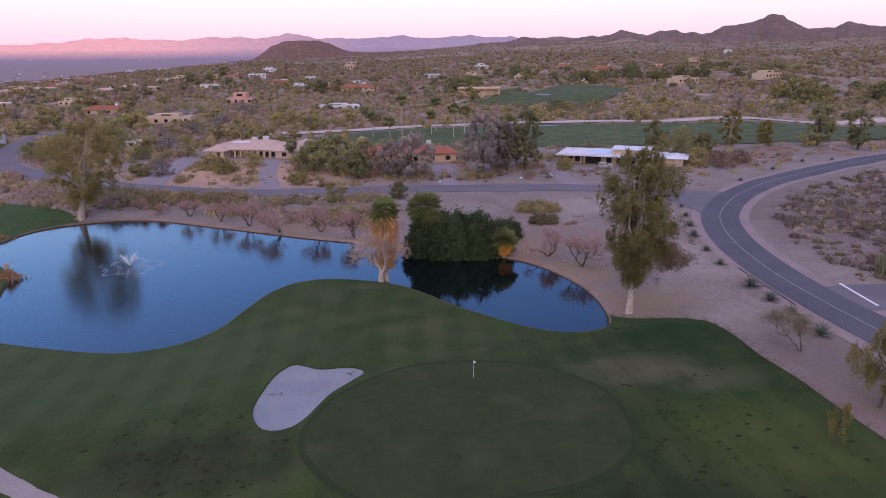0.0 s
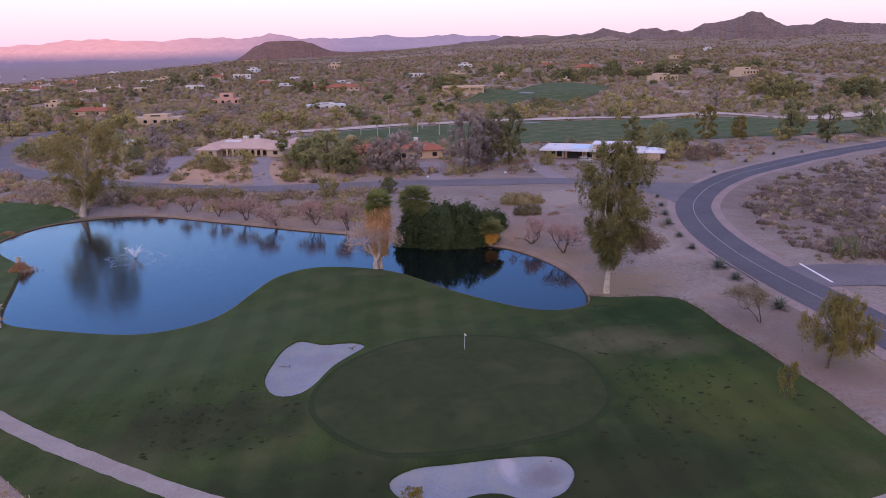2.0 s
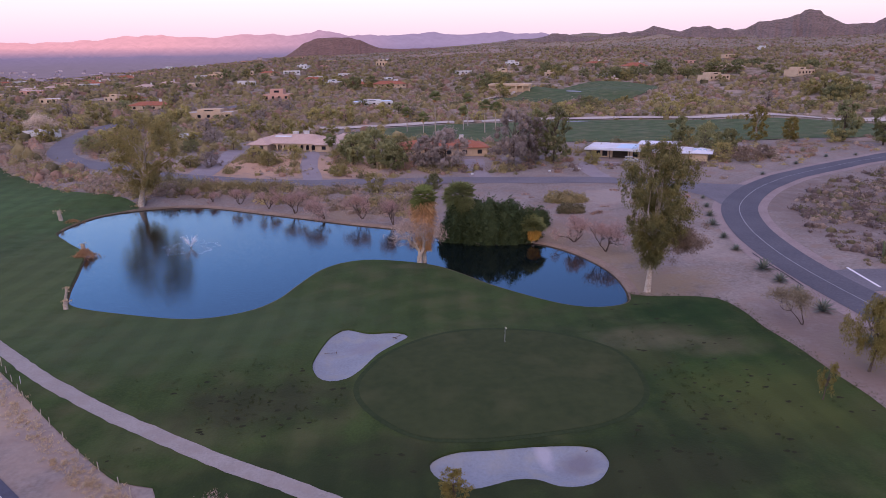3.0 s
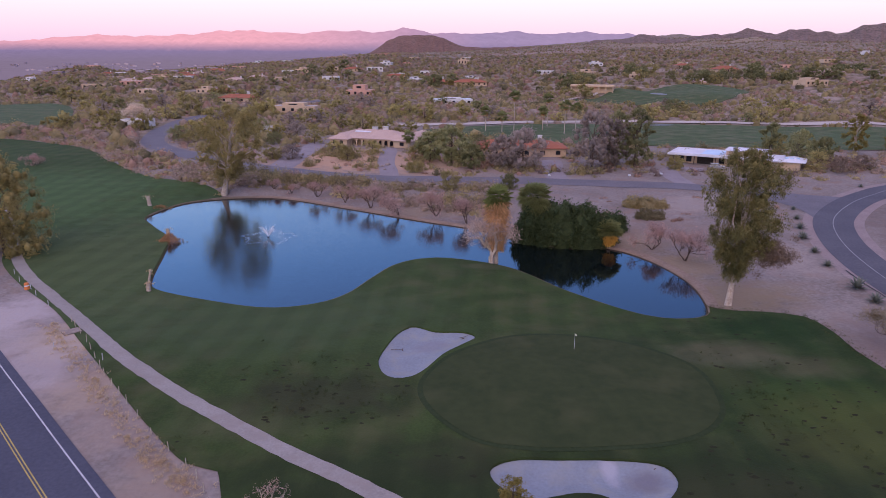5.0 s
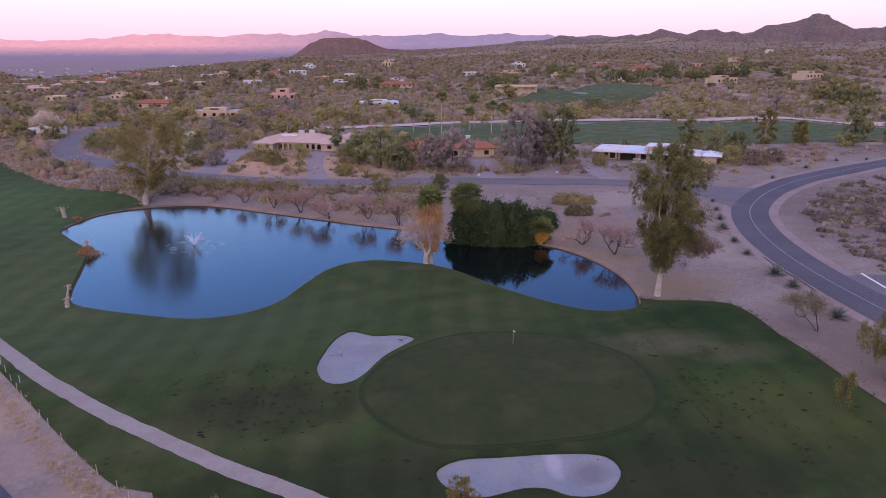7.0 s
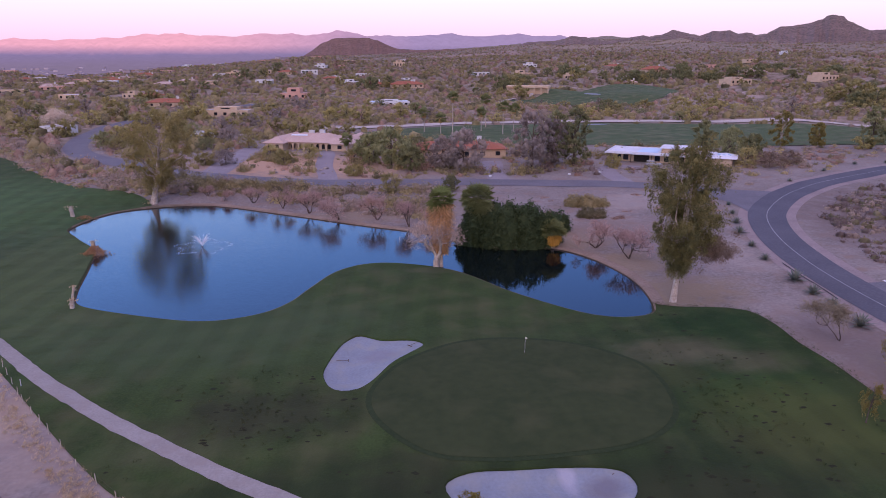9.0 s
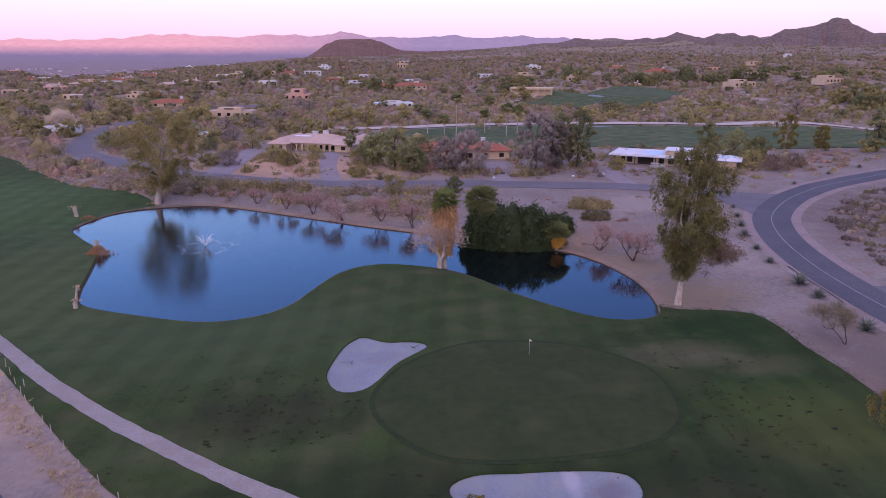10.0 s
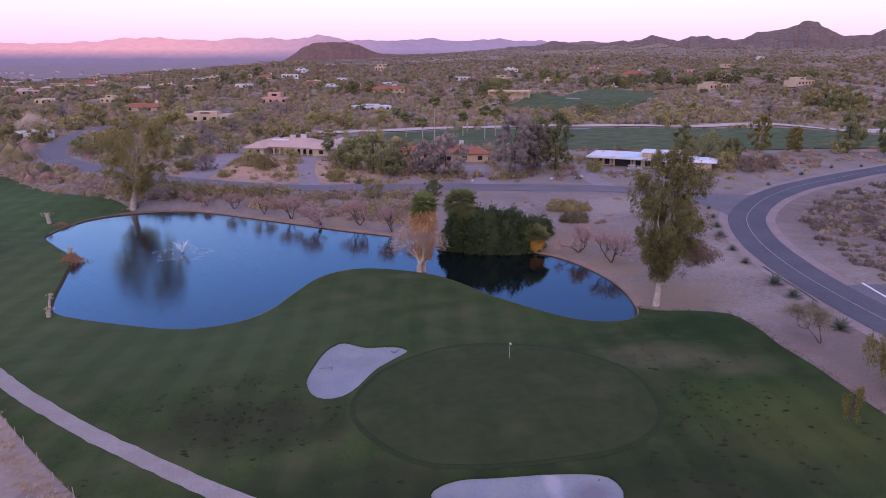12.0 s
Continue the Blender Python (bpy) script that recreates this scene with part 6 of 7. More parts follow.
def bushes(name, label, x, y, radius, height, mats, per, leaf, seed, kind="stuff", segs=6, rings=2, core=0.5):
    """Many bushes in one mesh, each of one of the materials."""
    rng = np.random.RandomState(seed)
    base = np.column_stack([x, y, surf(x, y) - 0.08])
    c, pick, face = dome_leaves(rng, base, radius * 1.05, height * 1.08, per, 0.55)
    v, q = leaf_cards(c, 1.0, 0.6, rng, facing=face, stray=0.55)
    s = np.repeat((leaf * (0.6 + 0.4 * radius / radius.mean()))[pick], 4)[:, None]
    v = np.repeat(c, 4, 0) + (v - np.repeat(c, 4, 0)) * s
    me, owner = grown_mesh(name, lumps(rng, base, radius * core, height * core, segs, rings, 0.3), (v, q))
    for m in mats:
        me.materials.append(m)
    choice = rng.randint(len(mats), size=len(x))
    me.polygons.foreach_set("material_index", choice[np.concatenate([owner, pick])].astype(np.int32))
    ob = part(name, me, None)
    return tagged(ob, label, "scrub", kind=kind)


M_ALL = [M["scrub_olive"], M["scrub_dark"], M["scrub_olive"], M["scrub_grey"], M["scrub_olive"], M["scrub_brown"], M["scrub_olive"], M["scrub_grey"]]
rs = np.random.RandomState(77)


def strewn(n, d0, d1, a0=-44, a1=46):
    d = np.sqrt(rs.uniform(d0 ** 2, d1 ** 2, n))
    a = np.radians(rs.uniform(a0, a1, n))
    return CX + d * np.sin(a), CY + d * np.cos(a)


def thin(x, y, size, share, seed):
    """Keeps the bushes in drifts."""
    return waves(x, y, size, seed) + rs.normal(size=len(x)) * 0.45 > share


# close scrub, each bush a thing: six shapes, set out again and again
shapes = []
for i, (mt, word) in enumerate(((M["scrub_olive"], "olive creosote bush"), (M["scrub_dark"], "dark green desert bush"), (M["scrub_brown"], "dry russet bush"), (M["scrub_grey"], "grey-mauve leafless bush"),
                                (M["scrub_olive"], "spreading olive bush"), (M["scrub_brown"], "low dry brown bush"), (M["scrub_mauve"], "dry mauve-brown bush"))):
    rng = np.random.RandomState(300 + i)
    blobs = np.column_stack([rng.normal(size=(4, 2)) * 0.45, np.zeros(4)])
    rr, hh = rng.uniform(0.5, 0.9, 4), rng.uniform(0.6, 1.05, 4)
    c, _, face = dome_leaves(rng, blobs, rr * 1.05, hh * 1.05, 74, 0.35)
    shapes.append((grown_mesh("bush", lumps(rng, blobs, rr * 0.38, hh * 0.38, 6, 2, 0.3), leaf_cards(c, 0.22, 0.1, rng, facing=face, stray=0.6))[0], mt, word))
    shapes[-1][0].materials.append(mt)


def set_bush(x, y, r, h, k, where):
    me, mt, word = shapes[k]
    ob = tagged(new("bush", me), "%s %s" % (word, where), "bush", "desert bushes")
    ob.matrix_world = Matrix.Translation((x, y, z_at(x, y) - 0.05)) @ Matrix.Rotation(rs.uniform(0, 6.28), 4, "Z") @ Matrix.Diagonal((r, r, h, 1))


def set_out(x, y, lo, hi, kinds, where, tall=1.0):
    ok = free_of(x, y)
    for px, py in zip(x[ok], y[ok]):
        r = rs.uniform(lo, hi)
        set_bush(px, py, r, r * rs.uniform(0.8, 1.2) * tall, kinds[rs.randint(len(kinds))], where)


def some(x, y, m, n):
    """The first n of the places that m keeps and that are free, and the rest."""
    i = np.flatnonzero(m & free_of(x, y))
    return (x[i[:n]], y[i[:n]]), (x[i[n:]], y[i[n:]])


def fill_in(label, place, lo, hi, mats, per, leaf, seed, tall=0.9):
    x, y = place
    r = rs.uniform(lo, hi, len(x))
    bushes("desert_scrub", label, x, y, r, r * rs.uniform(0.7, 1.2, len(x)) * tall, mats, per, leaf, seed)


def line_y(line, x):
    o = np.argsort(line[:, 0])
    return np.interp(x, line[o, 0], line[o, 1])


# the thick belt between the street and the far bank
# the green row of brush along the near side of the street
for k in range(34):
    gx1 = -55.2 + k * 0.92
    gy1 = float(np.interp(gx1, [-55.2, -49.9, -44.6, -39.2, -33.8, -28.5], [96.3, 96.1, 95.8, 95.0, 93.5, 92.1])) + rs.normal() * 0.7
    set_bush(gx1 + rs.normal() * 0.5, gy1, rs.uniform(1.7, 2.6), rs.uniform(2.0, 3.2), (0, 1, 4, 0)[k % 4], "in the green row along the street")
bx, by = rs.uniform(-78, 10, 900), rs.uniform(50, 116, 900)
street_part = STREET[(STREET[:, 1] < 135) & (STREET[:, 0] < 70)]
m = (signed_distance(bx, by, POND_LINE) > 8.0) & (by < line_y(street_part, bx) - 6.5)
near, rest = some(bx, by, m, 75)
set_out(*near, 1.8, 3.3, (0, 1, 3, 0, 3), "in the belt of scrub above the bank")
fill_in("thick mauve and olive scrub above the pond bank", rest, 1.2, 2.8, [M["scrub_olive"], M["scrub_grey"], M["scrub_grey"], M["scrub_dark"], M["scrub_grey"]], 44, 0.36, 11)
# the dry scrub inside the bend of the road
bx, by = rs.uniform(76, 230, 6500), rs.uniform(-60, 110, 6500)
bend = EAST_ROAD[(EAST_ROAD[:, 1] > -20) & (EAST_ROAD[:, 0] < 240)]
m = (waves(bx, by, 26, 31) > -0.9) & (along(bx, by, EAST_ROAD) > 11) & (by < line_y(bend[bend[:, 1] > 40], bx) - 9) & ((bx > 92) | (by < 30) | (along(bx, by, EAST_ROAD) > 13))
near, rest = some(bx, by, m, 60)
set_out(*near, 1.2, 2.6, (3, 3, 6, 6, 0, 6), "on dry ground inside the road's bend", 1.25)
fill_in("low dry russet and grey scrub inside the road's bend", rest, 0.6, 2.1, [M["scrub_mauve"], M["scrub_mauve"], M["scrub_dark"], M["scrub_grey"]], 20, 0.34, 12, 1.1)
# the brush along the west edge of the fairway
bx, by = rs.uniform(-215, -62, 1700), rs.uniform(85, 240, 1700)
m = (signed_distance(bx, by, FAIRWAY) < 45) & (by < 235)
near, rest = some(bx, by, m, 50)
set_out(*near, 1.8, 3.2, (2, 3, 3, 2, 0), "in the brush along the fairway")
fill_in("mauve and russet brush along the fairway", rest, 1.0, 2.4, [M["scrub_brown"], M["scrub_grey"], M["scrub_grey"], M["scrub_olive"], M["scrub_brown"]], 36, 0.42, 13)
# ragged brush right at the edge of the turf
bx, by = rs.uniform(-215, -60, 9000), rs.uniform(80, 240, 9000)
d = signed_distance(bx, by, FAIRWAY)
m = (d > -0.4) & (d < 7) & (along(bx, by, STREET) > 6)
fill_in("ragged russet brush at the edge of the fairway", (bx[m][:420], by[m][:420]), 0.8, 2.2, [M["scrub_brown"], M["scrub_grey"], M["scrub_olive"], M["scrub_grey"]], 30, 0.42, 16)
# few bushes on the open dirt, and in the yards
bx, by = rs.uniform(38, 82, 22), rs.uniform(28, 82, 22)
set_out(bx, by, 0.6, 1.6, (3, 5, 2), "on open dirt by the junction", 0.7)
bx, by = rs.uniform(-60, 115, 560), rs.uniform(98, 158, 560)
near, rest = some(bx, by, bx < 999, 85)
set_out(*near, 1.2, 2.6, (0, 0, 1, 4, 4, 2), "in a dry yard by the street", 1.45)
fill_in("shrubs in the dry yards along the street", rest, 0.7, 2.3, [M["scrub_olive"], M["scrub_dark"], M["scrub_olive"], M["scrub_brown"]], 44, 0.34, 14, 1.1)
bx, by = rs.uniform(95, 260, 420), rs.uniform(76, 158, 420)
near, rest = some(bx, by, by > line_y(bend[bend[:, 1] > 40], bx) + 8, 35)
set_out(*near, 0.9, 2.4, (0, 1, 2, 3, 5), "on dirt beyond the curving road", 0.8)
fill_in("scattered shrubs beyond the curving road", rest, 0.8, 2.4, M_ALL, 44, 0.34, 15)

# shrubs close round the modern house and along the street before it
bx = np.concatenate([rs.uniform(112, 152, 60), rs.uniform(56, 108, 50), rs.uniform(14, 60, 50)])
by = np.concatenate([rs.uniform(99, 126, 60), rs.uniform(97, 106, 50), rs.uniform(102, 112, 50)])
ok = (along(bx, by, STREET) > 6) & (along(bx, by, EAST_ROAD) > 9) & (np.abs(bx - 67) > 4)
fill_in("brown and olive shrubs along the street and round the modern house", (bx[ok], by[ok]), 0.9, 2.4, [M["scrub_mauve"], M["scrub_olive"], M["scrub_brown"], M["scrub_dark"]], 60, 0.34, 17, 1.1)

# scrub too far off to count
x, y = strewn(13500, 225, 620)
m = free_of(x, y) & thin(x, y, 60, -1.0, 21) & ~((np.abs(x - 20) < 90) & (y < 156)) & ~((x > 60) & (x < 250) & (y < 156))
x, y = x[m], y[m]
r = rs.uniform(1.3, 3.0, len(x)) * np.where(rs.uniform(size=len(x)) < 0.2, 1.6, 1.0)
bushes("desert_scrub", "mixed olive, russet and grey desert scrub", x, y, r, r * rs.uniform(0.85, 1.4, len(x)), M_ALL, 22, 0.62, 1, segs=6, core=0.66)
x, y = strewn(18000, 620, 1500)
m = free_of(x, y) & thin(x, y, 110, -1.0, 22)
x, y = x[m], y[m]
r = rs.uniform(2.2, 5.2, len(x))
bushes("desert_scrub", "distant olive and brown scrub on the plain", x, y, r, r * rs.uniform(0.7, 1.3, len(x)), M_ALL, 6, 1.5, 2, segs=5, rings=2, core=0.8)
x, y = strewn(15000, 1400, 2900, -4, 44)
r = rs.uniform(2.2, 5.0, len(x))
bushes("desert_scrub", "scrub speckling the far slopes", x, y, r, r * 0.9, [M["scrub_olive"], M["scrub_dark"], M["scrub_brown"]], 1, 3.0, 3, segs=5, rings=2)


# ---- things on the course ----
M["metal"] = material("pale_metal", (0.50, 0.50, 0.50), (0.65, 0.65, 0.65), 0.5, 0.45, 6, 0.05, metal=0.6)
M["flag"] = material("flag_cloth", (0.70, 0.66, 0.45), (0.82, 0.78, 0.58), 0.5, 0.8, 6, 0.1)
M["post"] = material("weathered_post", (0.375, 0.324, 0.257), (0.525, 0.461, 0.370), 0.5, 0.9, 6, 0.4)
M["foam"] = material("white_water", (0.70, 0.76, 0.84), (0.86, 0.90, 0.94), 0.6, 0.5, 5, 0.3)
M["broken_water"] = material("broken_water", (0.44, 0.52, 0.64), (0.60, 0.68, 0.78), 0.6, 0.3, 5, 0.3)
M["dry_grass"] = material("dry_grass", (0.46, 0.34, 0.20), (0.64, 0.50, 0.32), 1, 0.95, 6, 0, island=0.25, thin=0.4)
M["fringe"] = material("fringe_grass", (0.060, 0.075, 0.030), (0.130, 0.120, 0.062), 2, 0.95, 6, 0, island=0.3, thin=0.4)
M["reed"] = material("dead_reed", (0.26, 0.13, 0.06), (0.44, 0.26, 0.13), 1, 0.95, 6, 0, island=0.35)
M["agave"] = material("agave_leaf", (0.124, 0.141, 0.112), (0.211, 0.230, 0.191), 0.8, 0.7, 5, 0.1)
M["cactus"] = material("cactus_skin", (0.085, 0.10, 0.05), (0.15, 0.165, 0.085), 0.6, 0.8, 6, 0.3)
M["stone"] = material("field_stone", (0.20, 0.16, 0.135), (0.38, 0.32, 0.28), 0.8, 0.95, 5, 0.5, vary=0.2)
M["orange"] = material("orange_plastic", (0.55, 0.16, 0.05), (0.70, 0.24, 0.08), 0.4, 0.6, 5, 0.05)
M["paint_silver"] = material("car_paint_silver", (0.298, 0.310, 0.339), (0.360, 0.372, 0.403), 2, 0.3, 5, 0, spec=0.6)
M["rubber"] = material("tyre_rubber", (0.015, 0.015, 0.016), (0.03, 0.03, 0.032), 0.3, 0.9, 5, 0.1)


def cylinder(r0, r1, z0, z1, sides=10, x=0.0, y=0.0):
    bm = bmesh.new()
    bmesh.ops.create_cone(bm, cap_ends=True, segments=sides, radius1=r0, radius2=r1, depth=z1 - z0, matrix=Matrix.Translation((x, y, (z0 + z1) / 2)))
    return bm


def flagstick(x, y):
    t = thing("flagstick", (x, y, z_at(x, y) + 0.11), "white flagstick with a small pale flag standing in the hole", "flagstick")
    part("pole", cylinder(0.018, 0.014, -0.1, 2.15, 8), M["line_white"], t)
    # flat dark disc imitates the shade down the hole, which is not cut
    part("cup", cylinder(0.09, 0.09, 0.001, 0.012, 14), M["shade"], t, "dark disc painted as the shaded hole")
    n, v = 7, []
    for i in range(n):
        for z in (1.86, 2.12):
            v.append((0.02 + 0.045 * i, 0.04 * math.sin(i * 1.3), z - 0.035 * i + (0.02 * i if z < 2 else 0)))
    q = [(2 * i, 2 * i + 2, 2 * i + 3, 2 * i + 1) for i in range(n - 1)]
    f = part("flag", fast_mesh("flag", v, q, True), M["flag"], t, "pale yellow-white flag")
    f.modifiers.new("cloth", "SOLIDIFY").thickness = 0.01
    return t


flagstick(8.4, -20.9)


def bunker_rake(x, y, turn, tilt=0.0):
    z = z_at(x, y) - 0.35
    t = thing("bunker_rake", (x, y, z), "wooden bunker rake lying on the sand", "rake", "bunker rakes", turn=turn)
    part("handle", boxes(((0, -0.02, 0.10), (1.5, 0.02, 0.14))), M["bark_dark"], t)
    part("rake_head", boxes(((-0.06, -0.38, 0.06), (0.02, 0.38, 0.13))), M["bark_dark"], t)
    for k in range(9):
        part("tine", boxes(((-0.03, -0.36 + 0.088 * k, -0.02), (0.0, -0.34 + 0.088 * k, 0.06))), M["metal"], t)
    return t


bunker_rake(-5.6, -15.6, 40), bunker_rake(-13.6, -18.6, 175), bunker_rake(10.0, -46.6, 120)


def fountain(x, y):
    """A floating fountain: a dark float, thin arcs of water that fall all round, and a ring of broken water."""
    rng = np.random.RandomState(4)
    t = thing("fountain", (x, y, 0.0), "floating fountain throwing a white V of spray over the pond", "fountain")
    part("float", cylinder(0.34, 0.26, -0.1, 0.08, 14), M["rubber"], t, "dark float")
    jets = []
    for k in range(84):
        a, tall, far = (k % 2) * math.pi + rng.normal() * 0.45, rng.uniform(1.2, 2.4), rng.uniform(1.3, 2.6)
        end = rng.uniform(0.38, 0.58)
        pts = [Vector((far * 2 * f * math.cos(a) * 0.75, far * 2 * f * math.sin(a) * 0.75, 0.12 + tall * (1 - (2 * f - 1) ** 2))) for f in np.linspace(0, end, 7)]
        jets.append((pts, [0.020, 0.022, 0.022, 0.020, 0.016, 0.011, 0.006]))
    part("spray", tubes("spray", jets, 4), M["foam"], t, "thin white arcs of falling water")
    n = 380
    a, r = rng.uniform(0, 2 * np.pi, n), rng.normal(2.6, 0.7, n)
    c = np.column_stack([r * np.cos(a), r * np.sin(a), np.abs(rng.normal(size=n)) * 0.7 * np.exp(-((r - 2.2) / 1.2) ** 2) + 0.03])
    tagged(part("droplets", fast_mesh("droplets", *leaf_cards(c, 0.09, 0.05, rng)), M["foam"], t, "falling drops"), kind="stuff")
    n = 900
    a = rng.uniform(0, 2 * np.pi, n)
    r = 4.8 + 0.8 * np.sin(a * 5) + 0.5 * np.sin(a * 11 + 1) + rng.normal(size=n) * 0.32
    c = np.column_stack([r * np.cos(a), r * np.sin(a), np.full(n, 0.012)])
    v, q = leaf_cards(c, 0.30, 0.045, rng, flat=1.0)
    v[:, 2] = 0.010 + 0.012 * rng.uniform(size=len(v))
    tagged(part("foam", fast_mesh("foam", v, q), M["broken_water"], t, "ragged ring of broken water"), kind="stuff")
    return t


fountain(-41.6, 41.6)


def wire_fence(points, label):
    """A low wire fence with weathered posts."""
    line = spline(points, 2.8, False)
    t = thing("wire_fence", (line[0, 0], line[0, 1], z_at(*line[0])), label, "fence")
    base = Vector(t.location)
    tops = []
    rng = np.random.RandomState(8)
    for x, y in line:
        p = Vector((x, y, z_at(x, y))) - base
        lean = Vector((rng.normal() * 0.05, rng.normal() * 0.05, 1.1 * rng.uniform(0.75, 1.15)))
        part("post", tubes("post", [([p - Vector((0, 0, 0.2)), p + lean], [0.05, 0.04])], 5), M["post"], t)
        tops.append(p + lean)
    for k in (0.95, 0.55):
        part("wire", tubes("wire", [([p - Vector((0, 0, 1.2 * (1 - k))) for p in tops], [0.007] * len(tops))], 3), M["bark_dark"], t)
    return t


wire_fence([(-60.2, -7.5), (-55, -15), (-48.6, -25.2), (-43.6, -32), (-38.8, -38.6), (-33.6, -44.6), (-31.0, -48.5), (-29, -53)], "weathered low wire fence along the dirt verge")
for px, py in ((-50.6, -20.8), (-58.2, -17.0), (-70.6, 3.9), (-72.9, 7.0), (-76.6, 10.9), (-79.5, 15.0), (-66.5, -0.8)):
    tagged(part("marker_post", cylinder(0.05, 0.05, -0.2, 0.95, 8), M["line_edge"]), "white plastic marker post on the dirt verge", "post", "marker posts").location = (px, py, z_at(px, py))
cone = thing("traffic_barrel", (-73.6, 7.2, z_at(-73.6, 7.2)), "orange plastic barrel beside the cart path", "barrel")
part("body", cylinder(0.42, 0.34, 0, 1.05, 14), M["orange"], cone)
part("band", cylinder(0.39, 0.375, 0.55, 0.72, 14), M["line_white"], cone, "white band")
slab = part("drain_cover", boxes(((-1.1, -0.9, -0.2), (1.1, 0.9, 0.16)), bevel=0.03), M["stone"])
tagged(slab, "grey concrete drain cover beside the path", "drain cover").matrix_world = pose(-58.6, -11.2, z_at(-58.6, -11.2), 0, 0, 40)


def tufts(name, label, x, y, size, mat, per, seed, kind="stuff"):
    rng = np.random.RandomState(seed)
    c = np.column_stack([x, y, surf(x, y) + 0.06])
    pick = np.repeat(np.arange(len(x)), per)
    d = rng.normal(size=(len(pick), 3)) * np.array([0.35, 0.35, 0.0])
    d[:, 2] = np.abs(rng.normal(size=len(pick))) * 0.30 + 0.12
    v, q = leaf_cards(c[pick] + d * size, size * 0.75, size * 0.07, rng, -1.4)
    return tagged(part(name, fast_mesh(name, v, q), mat), label, "grass", kind=kind)


rt = np.random.RandomState(15)
k = rt.uniform(0, 1, 420)
fx = np.interp(k, [0, 0.3, 0.6, 1], [-62, -50, -40, -31]) + rt.normal(size=420) * 0.7 - 0.9
fy = np.interp(k, [0, 0.3, 0.6, 1], [-8, -24, -38, -48]) + rt.normal(size=420) * 0.7 - 0.6
tufts("dry_grass", "tall straw-coloured grass along the wire fence", fx, fy, 0.38, M["dry_grass"], 30, 5)
for n, (tx, ty, sx, sy) in enumerate(((-24, -31, 7, 6), (26, -36, 5, 9))):
    gx_, gy_ = tx + rt.normal(size=170) * sx, ty + rt.normal(size=170) * sy
    ok = (along(gx_, gy_, CART_PATH) > 2.5) & (signed_distance(gx_, gy_, BUNKER_A) > 0.8) & (signed_distance(gx_, gy_, BUNKER_B) > 0.8) & (signed_distance(gx_, gy_, GREEN) > 2)
    tufts("grass_tuft", "dark coarse tufts in the fairway grass", gx_[ok], gy_[ok], 0.42, M["rough"], 14, 6 + n)


def divots(places, seed):
    """Worn dark spots in the turf, each a ragged flat scar."""
    rng = np.random.RandomState(seed)
    v, q = [], []
    for x, y, r in places:
        a, n = rng.uniform(0, 6.28), len(v)
        for k in range(8):
            g = a + k * math.pi / 4
            d = r * rng.uniform(0.55, 1.2)
            px, py = x + 1.5 * d * math.cos(g), y + d * math.sin(g)
            v.append((px, py, float(surf(px, py)[0]) + 0.072))
        q += [(n, n + 1, n + 2, n + 7), (n + 2, n + 3, n + 6, n + 7), (n + 3, n + 4, n + 5, n + 6)]
    return tagged(part("turf_scar", fast_mesh("turf_scar", v, q), M["scar"]), "dark scuffed divots in the fairway grass", "divots", kind="stuff")


M["scar"] = material("worn_turf", (0.016, 0.020, 0.009), (0.034, 0.032, 0.017), 1.0, 0.95, 6, 0.4)
scars = []
for tx, ty, sx, sy, n in ((25, -36, 5, 7, 34), (20, -45, 5, 3, 16), (34, -33, 6, 7, 26), (-22, -31, 6, 4, 34), (-14, -33, 4, 4, 16), (-8, -45, 4, 3, 12), (14, -49, 6, 3, 12), (30, -12, 6, 4, 14), (-31, -36, 5, 3, 12)):
    for _ in range(n):
        px, py, r = tx + rt.normal() * sx, ty + rt.normal() * sy, rt.uniform(0.10, 0.30)
        if min(signed_distance(px, py, BUNKER_A)[0], signed_distance(px, py, BUNKER_B)[0], signed_distance(px, py, GREEN)[0] - 1) > 0.6 and along(np.array([px]), np.array([py]), CART_PATH)[0] > 2 and signed_distance(px, py, FAIRWAY)[0] < -1:
            scars.append((px, py, r))
divots(scars, 9)

# ragged fringe where the turf runs out into the dirt
edge = FAIRWAY[(FAIRWAY[:, 0] > 30) & (FAIRWAY[:, 1] < 2)]
pick = rt.randint(len(edge), size=900)
fx, fy = edge[pick, 0] + rt.normal(size=900) * 0.55, edge[pick, 1] + rt.normal(size=900) * 0.55
tufts("grass_fringe", "ragged grass fringe at the edge of the turf", fx, fy, 0.26, M["fringe"], 10, 27)


# ---- along the shore ----
def stump(x, y, h, r, lean, label):
    t = thing("palm_stump", (x, y, z_at(x, y) - 0.05), label, "stump", "palm stumps")
    part("trunk", tubes("trunk", [([Vector((0, 0, 0)), Vector((lean * 0.4, 0, h * 0.5)), Vector((lean, 0, h))], [r * 1.15, r, r * 0.85])], 9), M["bark_pale"], t)
    rng = np.random.RandomState(int(abs(x) * 10))
    c = np.column_stack([lean + rng.normal(size=40) * r, rng.normal(size=40) * r, h + rng.uniform(-0.6, 0.2, 40)])
    part("fibre", fast_mesh("fibre", *leaf_cards(c, 0.55, 0.12, rng, 0.8)), M["dry_grass"], t, "torn dead fibre")
    return t


stump(-76.0, 71.4, 2.5, 0.45, -0.3, "pale torn palm stump on the shore")
stump(-54.6, 7.2, 1.4, 0.34, 0.1, "pale cut palm stump at the water's edge")
stump(-55.6, 10.2, 2.5, 0.20, 0.5, "thin leaning pale palm stump at the water's edge")
stump(-61.6, 39.4, 2.3, 0.38, 0.2, "pale palm stump in dead reeds")


